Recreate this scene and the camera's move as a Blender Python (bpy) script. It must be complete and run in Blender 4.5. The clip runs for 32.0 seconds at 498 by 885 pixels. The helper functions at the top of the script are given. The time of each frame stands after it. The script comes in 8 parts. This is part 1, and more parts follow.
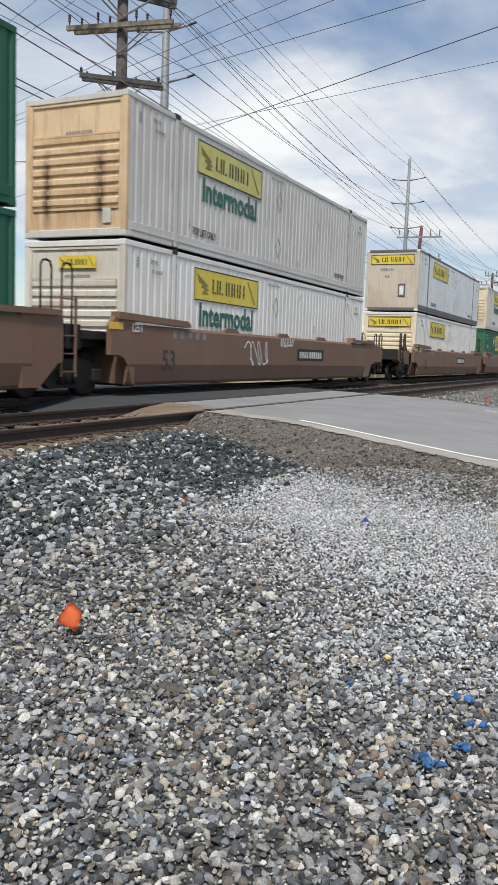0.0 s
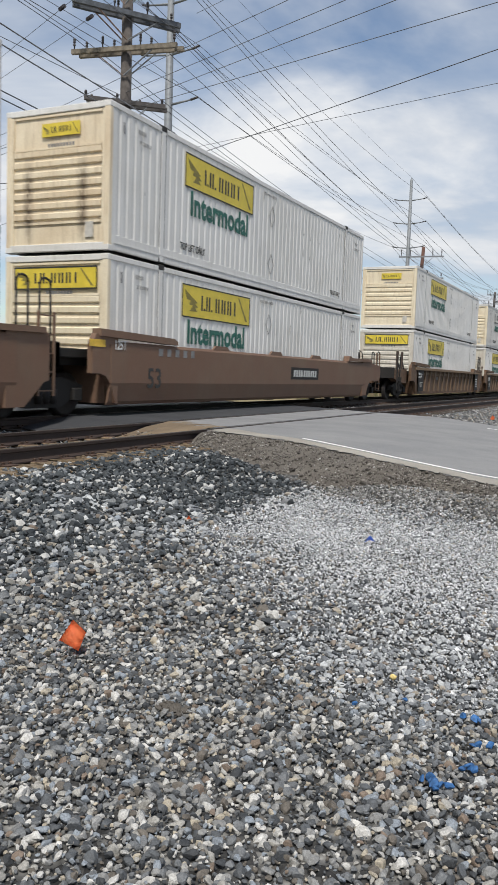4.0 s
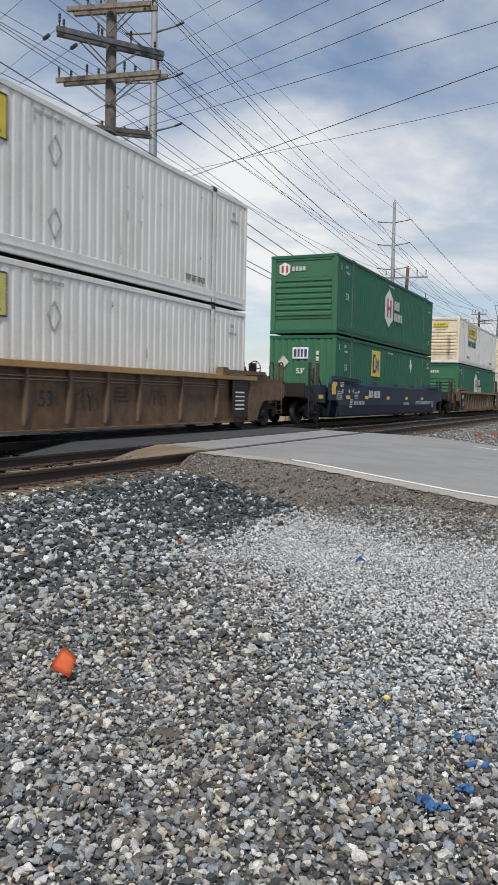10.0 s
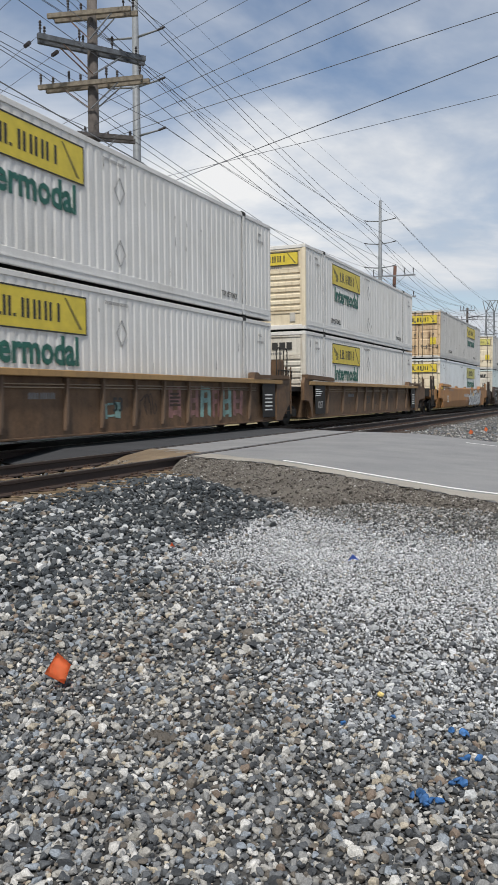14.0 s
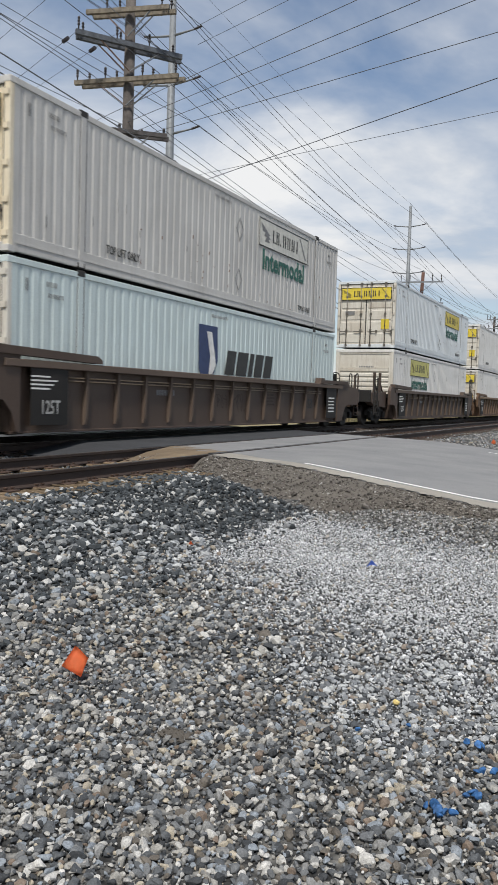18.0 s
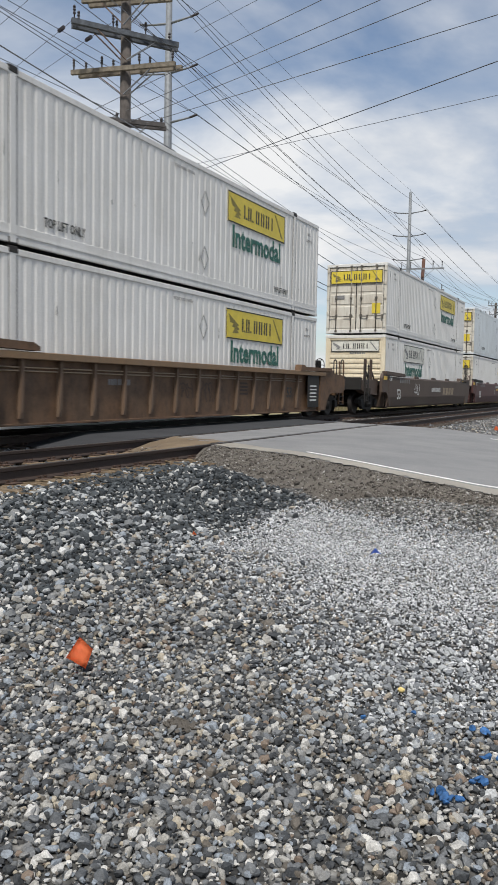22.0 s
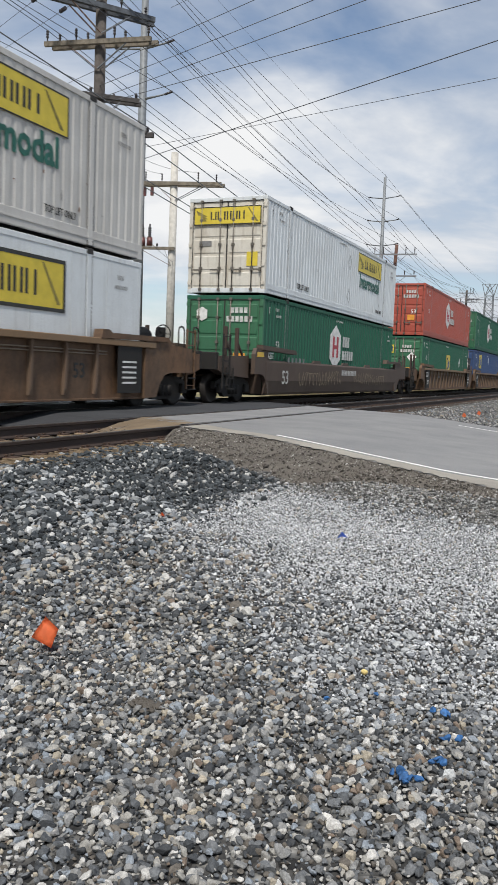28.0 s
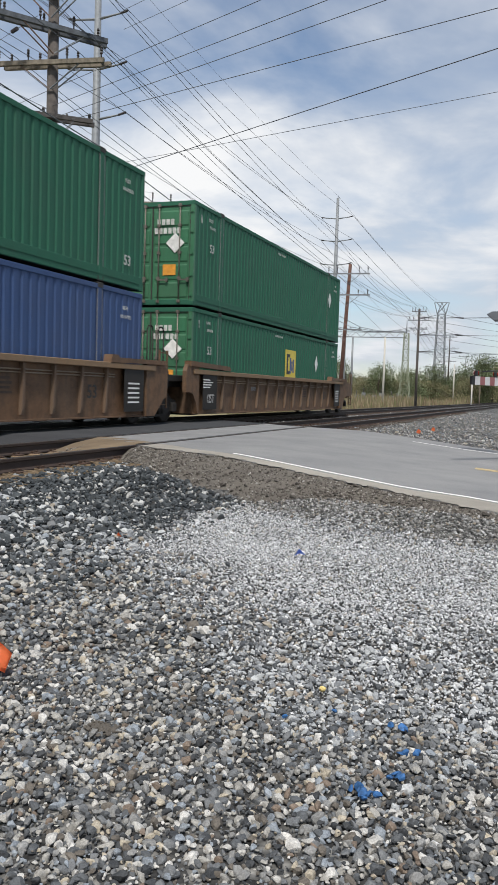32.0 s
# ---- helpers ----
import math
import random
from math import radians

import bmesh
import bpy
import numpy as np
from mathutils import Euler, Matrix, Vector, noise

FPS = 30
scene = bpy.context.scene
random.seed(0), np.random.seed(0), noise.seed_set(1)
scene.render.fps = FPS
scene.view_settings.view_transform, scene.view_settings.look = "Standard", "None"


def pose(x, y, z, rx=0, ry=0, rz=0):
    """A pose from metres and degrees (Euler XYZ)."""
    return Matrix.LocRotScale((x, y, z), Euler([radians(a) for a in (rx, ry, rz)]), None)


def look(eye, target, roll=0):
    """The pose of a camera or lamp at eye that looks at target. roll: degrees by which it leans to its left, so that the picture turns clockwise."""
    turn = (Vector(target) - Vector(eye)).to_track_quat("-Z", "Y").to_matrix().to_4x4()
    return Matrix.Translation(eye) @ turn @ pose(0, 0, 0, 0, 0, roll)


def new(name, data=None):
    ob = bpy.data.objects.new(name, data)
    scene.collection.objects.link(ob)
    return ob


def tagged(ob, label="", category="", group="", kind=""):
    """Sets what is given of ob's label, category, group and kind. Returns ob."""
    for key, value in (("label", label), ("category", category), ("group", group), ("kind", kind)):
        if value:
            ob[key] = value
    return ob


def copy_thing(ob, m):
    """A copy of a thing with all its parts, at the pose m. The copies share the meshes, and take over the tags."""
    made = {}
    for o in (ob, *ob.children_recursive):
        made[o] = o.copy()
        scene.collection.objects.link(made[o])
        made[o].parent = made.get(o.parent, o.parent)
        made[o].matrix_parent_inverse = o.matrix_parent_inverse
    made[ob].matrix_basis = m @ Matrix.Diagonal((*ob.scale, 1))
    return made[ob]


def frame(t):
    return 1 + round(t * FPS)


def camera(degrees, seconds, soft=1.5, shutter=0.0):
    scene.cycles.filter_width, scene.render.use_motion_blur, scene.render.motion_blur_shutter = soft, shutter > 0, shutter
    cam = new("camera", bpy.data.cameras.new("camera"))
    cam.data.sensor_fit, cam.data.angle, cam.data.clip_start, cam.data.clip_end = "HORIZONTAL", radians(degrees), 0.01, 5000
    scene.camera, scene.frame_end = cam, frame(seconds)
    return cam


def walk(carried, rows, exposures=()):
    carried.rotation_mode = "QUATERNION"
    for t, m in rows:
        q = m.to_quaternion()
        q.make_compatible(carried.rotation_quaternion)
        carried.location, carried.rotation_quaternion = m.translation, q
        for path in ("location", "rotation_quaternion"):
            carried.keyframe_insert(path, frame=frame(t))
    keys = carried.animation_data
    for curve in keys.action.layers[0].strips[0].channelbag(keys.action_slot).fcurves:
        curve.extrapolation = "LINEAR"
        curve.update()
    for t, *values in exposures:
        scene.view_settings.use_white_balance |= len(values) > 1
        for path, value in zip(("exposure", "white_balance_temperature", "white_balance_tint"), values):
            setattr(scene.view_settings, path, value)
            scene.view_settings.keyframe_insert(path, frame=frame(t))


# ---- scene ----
# World: x to the right of the line, y along the line away from the camera, z = 0 at the top of the rails.
cam = camera(33.83, 32.0, soft=1.1, shutter=0.12)
ROWS = [
    (0.0, 0.000, 0.000, 0.950, 83.84, -2.02, 25.24),
    (0.5, -0.014, 0.006, 0.944, 84.14, -2.21, 25.14),
    (1.0, -0.015, 0.006, 0.942, 84.40, -2.34, 25.30),
    (1.5, -0.003, -0.012, 0.949, 84.53, -2.40, 25.41),
    (2.0, -0.009, -0.012, 0.947, 84.61, -2.60, 25.45),
    (2.5, -0.016, -0.002, 0.941, 84.70, -2.56, 25.46),
    (3.0, -0.013, -0.003, 0.944, 84.84, -2.36, 25.43),
    (3.5, -0.005, 0.001, 0.945, 85.01, -2.00, 25.37),
    (5.5, -0.017, 0.005, 0.942, 85.72, -2.10, 25.62),
    (6.0, -0.023, 0.001, 0.943, 85.93, -2.33, 25.67),
    (6.5, -0.015, -0.011, 0.943, 86.31, -2.43, 25.56),
    (7.0, -0.001, -0.013, 0.944, 86.77, -2.21, 25.34),
    (7.5, 0.003, -0.016, 0.946, 87.10, -1.98, 25.08),
    (8.0, 0.004, -0.008, 0.947, 87.25, -1.78, 24.93),
    (8.5, 0.001, -0.000, 0.944, 87.22, -1.64, 24.91),
    (9.0, -0.005, 0.001, 0.947, 87.06, -1.62, 24.90),
    (9.5, -0.010, 0.005, 0.943, 86.86, -1.46, 24.84),
    (10.0, -0.006, -0.001, 0.945, 86.71, -1.12, 24.59),
    (10.5, 0.004, 0.005, 0.944, 86.64, -0.66, 24.17),
    (11.0, 0.014, -0.002, 0.946, 86.66, -0.32, 23.84),
    (11.5, 0.014, 0.001, 0.947, 86.72, -0.05, 23.67),
    (12.0, 0.016, -0.002, 0.946, 86.84, 0.12, 23.75),
    (12.5, 0.015, -0.002, 0.943, 86.98, 0.26, 23.90),
    (13.0, 0.025, -0.009, 0.946, 87.03, 0.46, 24.02),
    (13.5, 0.026, -0.009, 0.943, 87.02, 0.49, 24.02),
    (14.0, 0.021, -0.008, 0.945, 86.85, 0.41, 23.99),
    (14.5, 0.026, -0.014, 0.947, 86.61, 0.18, 24.01),
    (16.5, 0.013, -0.018, 0.943, 86.31, -1.02, 24.27),
    (17.0, 0.012, -0.030, 0.947, 86.47, -1.37, 24.49),
    (17.5, -0.001, -0.024, 0.947, 86.67, -1.70, 24.93),
    (18.0, 0.002, -0.020, 0.949, 86.87, -1.78, 25.53),
    (18.5, -0.003, -0.012, 0.948, 87.07, -1.64, 26.05),
    (19.0, 0.008, -0.022, 0.950, 87.20, -1.20, 26.38),
    (19.5, 0.016, -0.022, 0.947, 87.28, -0.86, 26.38),
    (20.0, 0.003, -0.020, 0.947, 87.21, -0.87, 26.21),
    (20.5, 0.001, -0.016, 0.947, 87.11, -0.91, 26.14),
    (21.0, 0.000, -0.015, 0.946, 86.96, -1.00, 26.06),
    (21.5, 0.001, -0.007, 0.947, 86.64, -1.04, 25.94),
    (22.0, -0.003, -0.005, 0.946, 86.14, -1.04, 25.64),
    (22.5, 0.005, 0.000, 0.944, 85.48, -0.97, 25.26),
    (23.0, 0.006, 0.009, 0.945, 84.79, -1.00, 24.91),
    (23.5, 0.012, 0.005, 0.946, 84.20, -1.20, 24.55),
    (24.0, 0.007, 0.016, 0.945, 83.87, -1.42, 24.25),
    (24.5, 0.007, 0.017, 0.947, 83.78, -1.63, 24.00),
    (25.0, 0.012, 0.008, 0.950, 83.80, -1.83, 23.78),
    (25.5, 0.013, 0.006, 0.951, 83.88, -1.86, 23.66),
    (27.5, 0.002, -0.010, 0.949, 84.65, -2.23, 23.90),
    (28.0, 0.001, -0.010, 0.950, 84.95, -2.27, 23.62),
    (28.5, -0.004, -0.013, 0.950, 85.35, -2.26, 23.09),
    (29.0, -0.009, -0.014, 0.947, 85.70, -2.12, 22.40),
    (29.5, 0.002, -0.016, 0.951, 85.96, -1.76, 21.75),
    (30.0, 0.009, 0.001, 0.951, 86.04, -1.36, 21.15),
    (30.5, 0.015, 0.017, 0.952, 85.97, -1.07, 20.68),
    (31.0, 0.015, 0.007, 0.958, 85.86, -1.28, 20.48),
    (31.5, 0.019, -0.003, 0.948, 86.06, -1.55, 20.56),
    (32.0, 0.012, -0.007, 0.948, 86.35, -1.79, 20.61),
]
# the phone's exposure drifts a little as the train's bright sides pass
EXPOSURES = [(0.0, 0.27), (2.5, 0.21), (6.0, 0.16), (13.0, 0.12), (24.0, 0.14), (28.0, 0.17), (32.0, 0.24)]
walk(cam, [(t, pose(x, y, z, rx, ry, rz)) for t, x, y, z, rx, ry, rz in ROWS], EXPOSURES)

# ---- sky and sun ----
SUN_DIR = Vector((0.22, -0.58, 0.95)).normalized()
world = bpy.data.worlds.new("sky")
scene.world = world
world.use_nodes = True
wn, wl = world.node_tree.nodes, world.node_tree.links
wn.clear()


def wnode(kind, **kw):
    n = wn.new(kind)
    for k, v in kw.items():
        n.inputs[k].default_value = v
    return n


w_out = wn.new("ShaderNodeOutputWorld")
w_sky = wn.new("ShaderNodeTexSky")
w_sky.sky_type, w_sky.sun_disc = "NISHITA", False
w_sky.sun_elevation = math.asin(SUN_DIR.z)
w_sky.sun_rotation = math.atan2(SUN_DIR.x, SUN_DIR.y)
w_sky.air_density, w_sky.dust_density, w_sky.ozone_density = 1.0, 0.6, 1.5
w_bg_sky = wnode("ShaderNodeBackground", Strength=0.105)
wl.new(w_sky.outputs[0], w_bg_sky.inputs[0])
w_tc = wn.new("ShaderNodeTexCoord")
w_sep = wn.new("ShaderNodeSeparateXYZ")
wl.new(w_tc.outputs["Generated"], w_sep.inputs[0])


def wmath(op, a, b):
    n = wn.new("ShaderNodeMath")
    n.operation = op
    for i, v in enumerate((a, b)):
        if isinstance(v, (int, float)):
            n.inputs[i].default_value = v
        else:
            wl.new(v, n.inputs[i])
    return n.outputs[0]


# clouds lie on a flat layer: the direction is projected on to it
w_h = wmath("ADD", wmath("MAXIMUM", w_sep.outputs[2], 0.0), 0.16)
w_u = wmath("DIVIDE", w_sep.outputs[0], w_h)
w_v = wmath("DIVIDE", w_sep.outputs[1], w_h)
w_uv = wn.new("ShaderNodeCombineXYZ")
wl.new(w_u, w_uv.inputs[0])
wl.new(w_v, w_uv.inputs[1])
w_big = wnode("ShaderNodeTexNoise", Scale=0.42, Detail=4.0, Roughness=0.5, Distortion=0.25)
w_fine = wnode("ShaderNodeTexNoise", Scale=1.25, Detail=6.0, Roughness=0.55, Distortion=0.3)
for n in (w_big, w_fine):
    wl.new(w_uv.outputs[0], n.inputs["Vector"])
w_mixn = wmath("ADD", wmath("MULTIPLY", w_big.outputs["Fac"], 0.6), wmath("MULTIPLY", w_fine.outputs["Fac"], 0.4))


def wstep(lo, hi):
    """A soft step with height above the horizon."""
    n = wnode("ShaderNodeMapRange", **{"From Min": lo, "From Max": hi})
    n.interpolation_type = "SMOOTHSTEP"
    wl.new(w_sep.outputs[2], n.inputs["Value"])
    return n.outputs[0]


# a bank of white cloud low in the sky, thinning to blue above it
w_bank = wmath("MULTIPLY", wstep(0.10, 0.20), wmath("SUBTRACT", 1.0, wstep(0.24, 0.36)))
w_thin = wmath("MULTIPLY", wstep(0.25, 0.37), wmath("SUBTRACT", 1.0, wstep(0.45, 0.60)))
w_mixn = wmath("ADD", w_mixn, wmath("SUBTRACT", wmath("MULTIPLY", w_bank, 0.045), wmath("MULTIPLY", w_thin, 0.024)))
# the cloud thins towards the east
w_east = wnode("ShaderNodeMapRange", **{"From Min": -0.42, "From Max": -0.12})
w_east.interpolation_type = "SMOOTHSTEP"
wl.new(w_sep.outputs[0], w_east.inputs["Value"])
w_east = w_east.outputs[0]
w_mixn = wmath("SUBTRACT", w_mixn, wmath("MULTIPLY", w_east, 0.022))
w_ramp = wn.new("ShaderNodeValToRGB")
w_ramp.color_ramp.elements[0].position, w_ramp.color_ramp.elements[1].position = 0.38, 0.54
wl.new(w_mixn, w_ramp.inputs[0])
w_shade = wn.new("ShaderNodeValToRGB")
w_shade.color_ramp.elements[0].position, w_shade.color_ramp.elements[0].color = 0.38, (0.50, 0.545, 0.615, 1)
w_shade.color_ramp.elements[1].position, w_shade.color_ramp.elements[1].color = 0.62, (0.80, 0.806, 0.813, 1)
wl.new(wmath("ADD", w_fine.outputs["Fac"], wmath("SUBTRACT", wmath("MULTIPLY", w_bank, 0.05), wmath("MULTIPLY", w_east, 0.115))), w_shade.inputs[0])
w_bg_cloud = wnode("ShaderNodeBackground", Strength=1.0)
wl.new(w_shade.outputs[0], w_bg_cloud.inputs[0])
w_mix = wn.new("ShaderNodeMixShader")
wl.new(w_ramp.outputs[0], w_mix.inputs[0])
wl.new(w_bg_sky.outputs[0], w_mix.inputs[1])
wl.new(w_bg_cloud.outputs[0], w_mix.inputs[2])
wl.new(w_mix.outputs[0], w_out.inputs[0])

sun = new("sun", bpy.data.lights.new("sun", "SUN"))
sun.data.energy, sun.data.angle, sun.data.color = 3.6, radians(6), (1.0, 0.952, 0.88)
sun.matrix_world = look(SUN_DIR * 60, (0, 0, 0))


# ---- materials ----
def node_mat(name):
    m = bpy.data.materials.new(name)
    m.use_nodes = True
    nt = m.node_tree
    return m, nt.nodes, nt.links, nt.nodes["Principled BSDF"]


def ramp_node(nodes, stops, interp="LINEAR"):
    r = nodes.new("ShaderNodeValToRGB")
    r.color_ramp.interpolation = interp
    while len(r.color_ramp.elements) < len(stops):
        r.color_ramp.elements.new(0.5)
    for e, (p, c) in zip(r.color_ramp.elements, stops):
        e.position = p
        e.color = (*c, 1) if len(c) == 3 else c
    return r


def noise_node(nodes, links, vec, scale, detail=4.0, rough=0.6, stretch=None):
    if stretch:
        mp = nodes.new("ShaderNodeMapping")
        mp.inputs["Scale"].default_value = stretch
        links.new(vec, mp.inputs[0])
        vec = mp.outputs[0]
    n = nodes.new("ShaderNodeTexNoise")
    n.inputs["Scale"].default_value, n.inputs["Detail"].default_value, n.inputs["Roughness"].default_value = scale, detail, rough
    links.new(vec, n.inputs["Vector"])
    return n.outputs["Fac"]


def mix_col(nodes, links, fac, a, b, mode="MIX"):
    n = nodes.new("ShaderNodeMix")
    n.data_type, n.blend_type = "RGBA", mode
    for sock, v in ((n.inputs[0], fac), (n.inputs[6], a), (n.inputs[7], b)):
        if isinstance(v, (int, float)):
            sock.default_value = v
        elif isinstance(v, tuple):
            sock.default_value = (*v, 1)
        else:
            links.new(v, sock)
    return n.outputs[2]


def object_vec(nodes, links):
    """Object coordinates, moved by a random amount for each object."""
    tc, oi, vm = nodes.new("ShaderNodeTexCoord"), nodes.new("ShaderNodeObjectInfo"), nodes.new("ShaderNodeVectorMath")
    mul = nodes.new("ShaderNodeMath")
    mul.operation, mul.inputs[1].default_value = "MULTIPLY", 53.0
    links.new(oi.outputs["Random"], mul.inputs[0])
    links.new(tc.outputs["Object"], vm.inputs[0])
    links.new(mul.outputs[0], vm.inputs[1])
    return vm.outputs[0]


def bump(nodes, links, bsdf, height, strength, dist=0.01):
    b = nodes.new("ShaderNodeBump")
    b.inputs["Strength"].default_value, b.inputs["Distance"].default_value = strength, dist
    links.new(height, b.inputs["Height"])
    links.new(b.outputs[0], bsdf.inputs["Normal"])


def paint(name, col, dirt, amount=0.5, rough=0.55, rust=0.0, rust_col=(0.16, 0.06, 0.025), metal=0.0, runs=0.0):
    """Weathered paint: broad grime, downward streaks, specks of rust."""
    m, n, l, b = node_mat(name)
    v = object_vec(n, l)
    broad = noise_node(n, l, v, 0.7, 5)
    streak = noise_node(n, l, v, 3.0, 5, 0.65, (3.0, 3.0, 0.25))
    fine = noise_node(n, l, v, 38.0, 3)
    r1 = ramp_node(n, [(0.42, (0, 0, 0)), (0.75, (amount,) * 3)])
    l.new(broad, r1.inputs[0])
    r2 = ramp_node(n, [(0.5, (0, 0, 0)), (0.8, (amount,) * 3)])
    l.new(streak, r2.inputs[0])
    c = mix_col(n, l, r1.outputs[0], col, dirt)
    c = mix_col(n, l, r2.outputs[0], c, tuple(x * 0.75 for x in dirt))
    r4 = ramp_node(n, [(0.3, (0.9,) * 3), (0.7, (1.05,) * 3)])
    l.new(fine, r4.inputs[0])
    c = mix_col(n, l, 1.0, c, r4.outputs[0], "MULTIPLY")
    if rust >= 0.25:
        # blotches of soot and old paint
        r5 = ramp_node(n, [(0.34, (0.62,) * 3), (0.5, (0.95,) * 3), (0.66, (1.2,) * 3)])
        l.new(noise_node(n, l, v, 3.6, 7, 0.7), r5.inputs[0])
        c = mix_col(n, l, 1.0, c, r5.outputs[0], "MULTIPLY")
    if rust:
        spots = noise_node(n, l, v, 2.3, 8, 0.75)
        r3 = ramp_node(n, [(0.72 - rust * 0.25, (0, 0, 0)), (0.78 - rust * 0.2, (0.85,) * 3)])
        l.new(spots, r3.inputs[0])
        c = mix_col(n, l, r3.outputs[0], c, rust_col)
    if runs:
        # two soft columns of rust that run down from the vents, and a scorched foot
        tc, sep = n.new("ShaderNodeTexCoord"), n.new("ShaderNodeSeparateXYZ")
        l.new(tc.outputs["Object"], sep.inputs[0])
        rx = ramp_node(n, [(0.0, (0, 0, 0)), (0.16, (0.05,) * 3), (0.22, (1,) * 3), (0.28, (0.05,) * 3), (0.68, (0.02,) * 3), (0.75, (1,) * 3), (0.81, (0.05,) * 3), (1.0, (0, 0, 0))])
        mx = n.new("ShaderNodeMapRange")
        mx.inputs["From Min"].default_value, mx.inputs["From Max"].default_value = -1.295, 1.295
        l.new(sep.outputs[0], mx.inputs["Value"])
        l.new(mx.outputs[0], rx.inputs[0])
        rz = ramp_node(n, [(0.05, (0.25,) * 3), (0.22, (1,) * 3), (0.5, (0.9,) * 3), (0.68, (0.0,) * 3)])
        mz = n.new("ShaderNodeMapRange")
        mz.inputs["From Min"].default_value, mz.inputs["From Max"].default_value = 0.0, 2.9
        l.new(sep.outputs[2], mz.inputs["Value"])
        l.new(mz.outputs[0], rz.inputs[0])
        blot = noise_node(n, l, v, 5.0, 6, 0.7, (1.5, 1.5, 0.6))
        rb = ramp_node(n, [(0.30, (0, 0, 0)), (0.5, (runs,) * 3)])
        l.new(blot, rb.inputs[0])
        mask = mix_col(n, l, 1.0, rx.outputs[0], rz.outputs[0], "MULTIPLY")
        mask = mix_col(n, l, 1.0, mask, rb.outputs[0], "MULTIPLY")
        c = mix_col(n, l, mask, c, (0.055, 0.024, 0.012))
    l.new(c, b.inputs["Base Color"])
    b.inputs["Roughness"].default_value, b.inputs["Metallic"].default_value = rough, metal
    bump(n, l, b, fine, 0.12, 0.004)
    return m


def plain(name, col, rough=0.6, metal=0.0, var=0.25, scale=14.0):
    m, n, l, b = node_mat(name)
    v = object_vec(n, l)
    a = noise_node(n, l, v, scale, 5)
    big = noise_node(n, l, v, scale * 0.12, 3)
    r = ramp_node(n, [(0.3, tuple(x * (1 - var) for x in col)), (0.7, tuple(min(1, x * (1 + var)) for x in col))])
    l.new(a, r.inputs[0])
    r2 = ramp_node(n, [(0.3, (1 - var * 0.6,) * 3), (0.7, (1.0,) * 3)])
    l.new(big, r2.inputs[0])
    l.new(mix_col(n, l, 1.0, r.outputs[0], r2.outputs[0], "MULTIPLY"), b.inputs["Base Color"])
    b.inputs["Roughness"].default_value, b.inputs["Metallic"].default_value = rough, metal
    bump(n, l, b, a, 0.15, 0.004)
    return m


def stone_mat(name, stops):
    """Loose stones: each island takes its own colour from the ramp, with speckle and dust."""
    m, n, l, b = node_mat(name)
    geo, tc = n.new("ShaderNodeNewGeometry"), n.new("ShaderNodeTexCoord")
    r = ramp_node(n, stops, "CONSTANT")
    l.new(geo.outputs["Random Per Island"], r.inputs[0])
    sp = noise_node(n, l, tc.outputs["Object"], 160.0, 3, 0.7)
    md = noise_node(n, l, tc.outputs["Object"], 24.0, 4, 0.6)
    r2 = ramp_node(n, [(0.3, (0.62,) * 3), (0.7, (1.22,) * 3)])
    l.new(sp, r2.inputs[0])
    r3 = ramp_node(n, [(0.3, (0.78,) * 3), (0.7, (1.12,) * 3)])
    l.new(md, r3.inputs[0])
    c = mix_col(n, l, 1.0, r.outputs[0], r2.outputs[0], "MULTIPLY")
    c = mix_col(n, l, 1.0, c, r3.outputs[0], "MULTIPLY")
    l.new(c, b.inputs["Base Color"])
    b.inputs["Roughness"].default_value = 0.75
    bump(n, l, b, sp, 0.6, 0.004)
    return m


M_STONE = stone_mat("mixed_stone", [(0.0, (0.042, 0.046, 0.051)), (0.12, (0.088, 0.095, 0.103)), (0.26, (0.15, 0.158, 0.166)), (0.38, (0.125, 0.11, 0.093)), (0.46, (0.235, 0.236, 0.232)), (0.58, (0.335, 0.325, 0.30)), (0.69, (0.46, 0.452, 0.43)), (0.78, (0.245, 0.275, 0.31)), (0.87, (0.40, 0.355, 0.28)), (0.92, (0.185, 0.142, 0.11)), (0.95, (0.56, 0.55, 0.525))])
M_STONE_COOL = stone_mat("cool_grey_stone", [(0.0, (0.07, 0.077, 0.085)), (0.14, (0.14, 0.15, 0.162)), (0.30, (0.22, 0.233, 0.248)), (0.46, (0.30, 0.315, 0.33)), (0.62, (0.385, 0.40, 0.41)), (0.76, (0.47, 0.485, 0.49)), (0.86, (0.33, 0.295, 0.245)), (0.93, (0.24, 0.20, 0.165)), (0.965, (0.58, 0.585, 0.58))])
M_STONE_FINE = stone_mat("fine_grey_stone", [(0.0, (0.07, 0.07, 0.068)), (0.2, (0.15, 0.148, 0.14)), (0.4, (0.24, 0.238, 0.23)), (0.6, (0.34, 0.34, 0.335)), (0.78, (0.46, 0.46, 0.455)), (0.92, (0.26, 0.225, 0.18))])
M_STONE_DIRT = stone_mat("dirt_crumb_stone", [(0.0, (0.05, 0.043, 0.036)), (0.25, (0.105, 0.092, 0.079)), (0.55, (0.16, 0.145, 0.127)), (0.80, (0.24, 0.222, 0.198)), (0.95, (0.42, 0.41, 0.39))])
# darker copy of the mixed stone; its colour carries the shade between stones
M_STONE_SHADED = stone_mat("shade_darkened_stone", [(0.0, (0.018, 0.018, 0.019)), (0.35, (0.04, 0.04, 0.04)), (0.65, (0.085, 0.083, 0.08)), (0.85, (0.17, 0.168, 0.16)), (0.95, (0.34, 0.33, 0.315))])
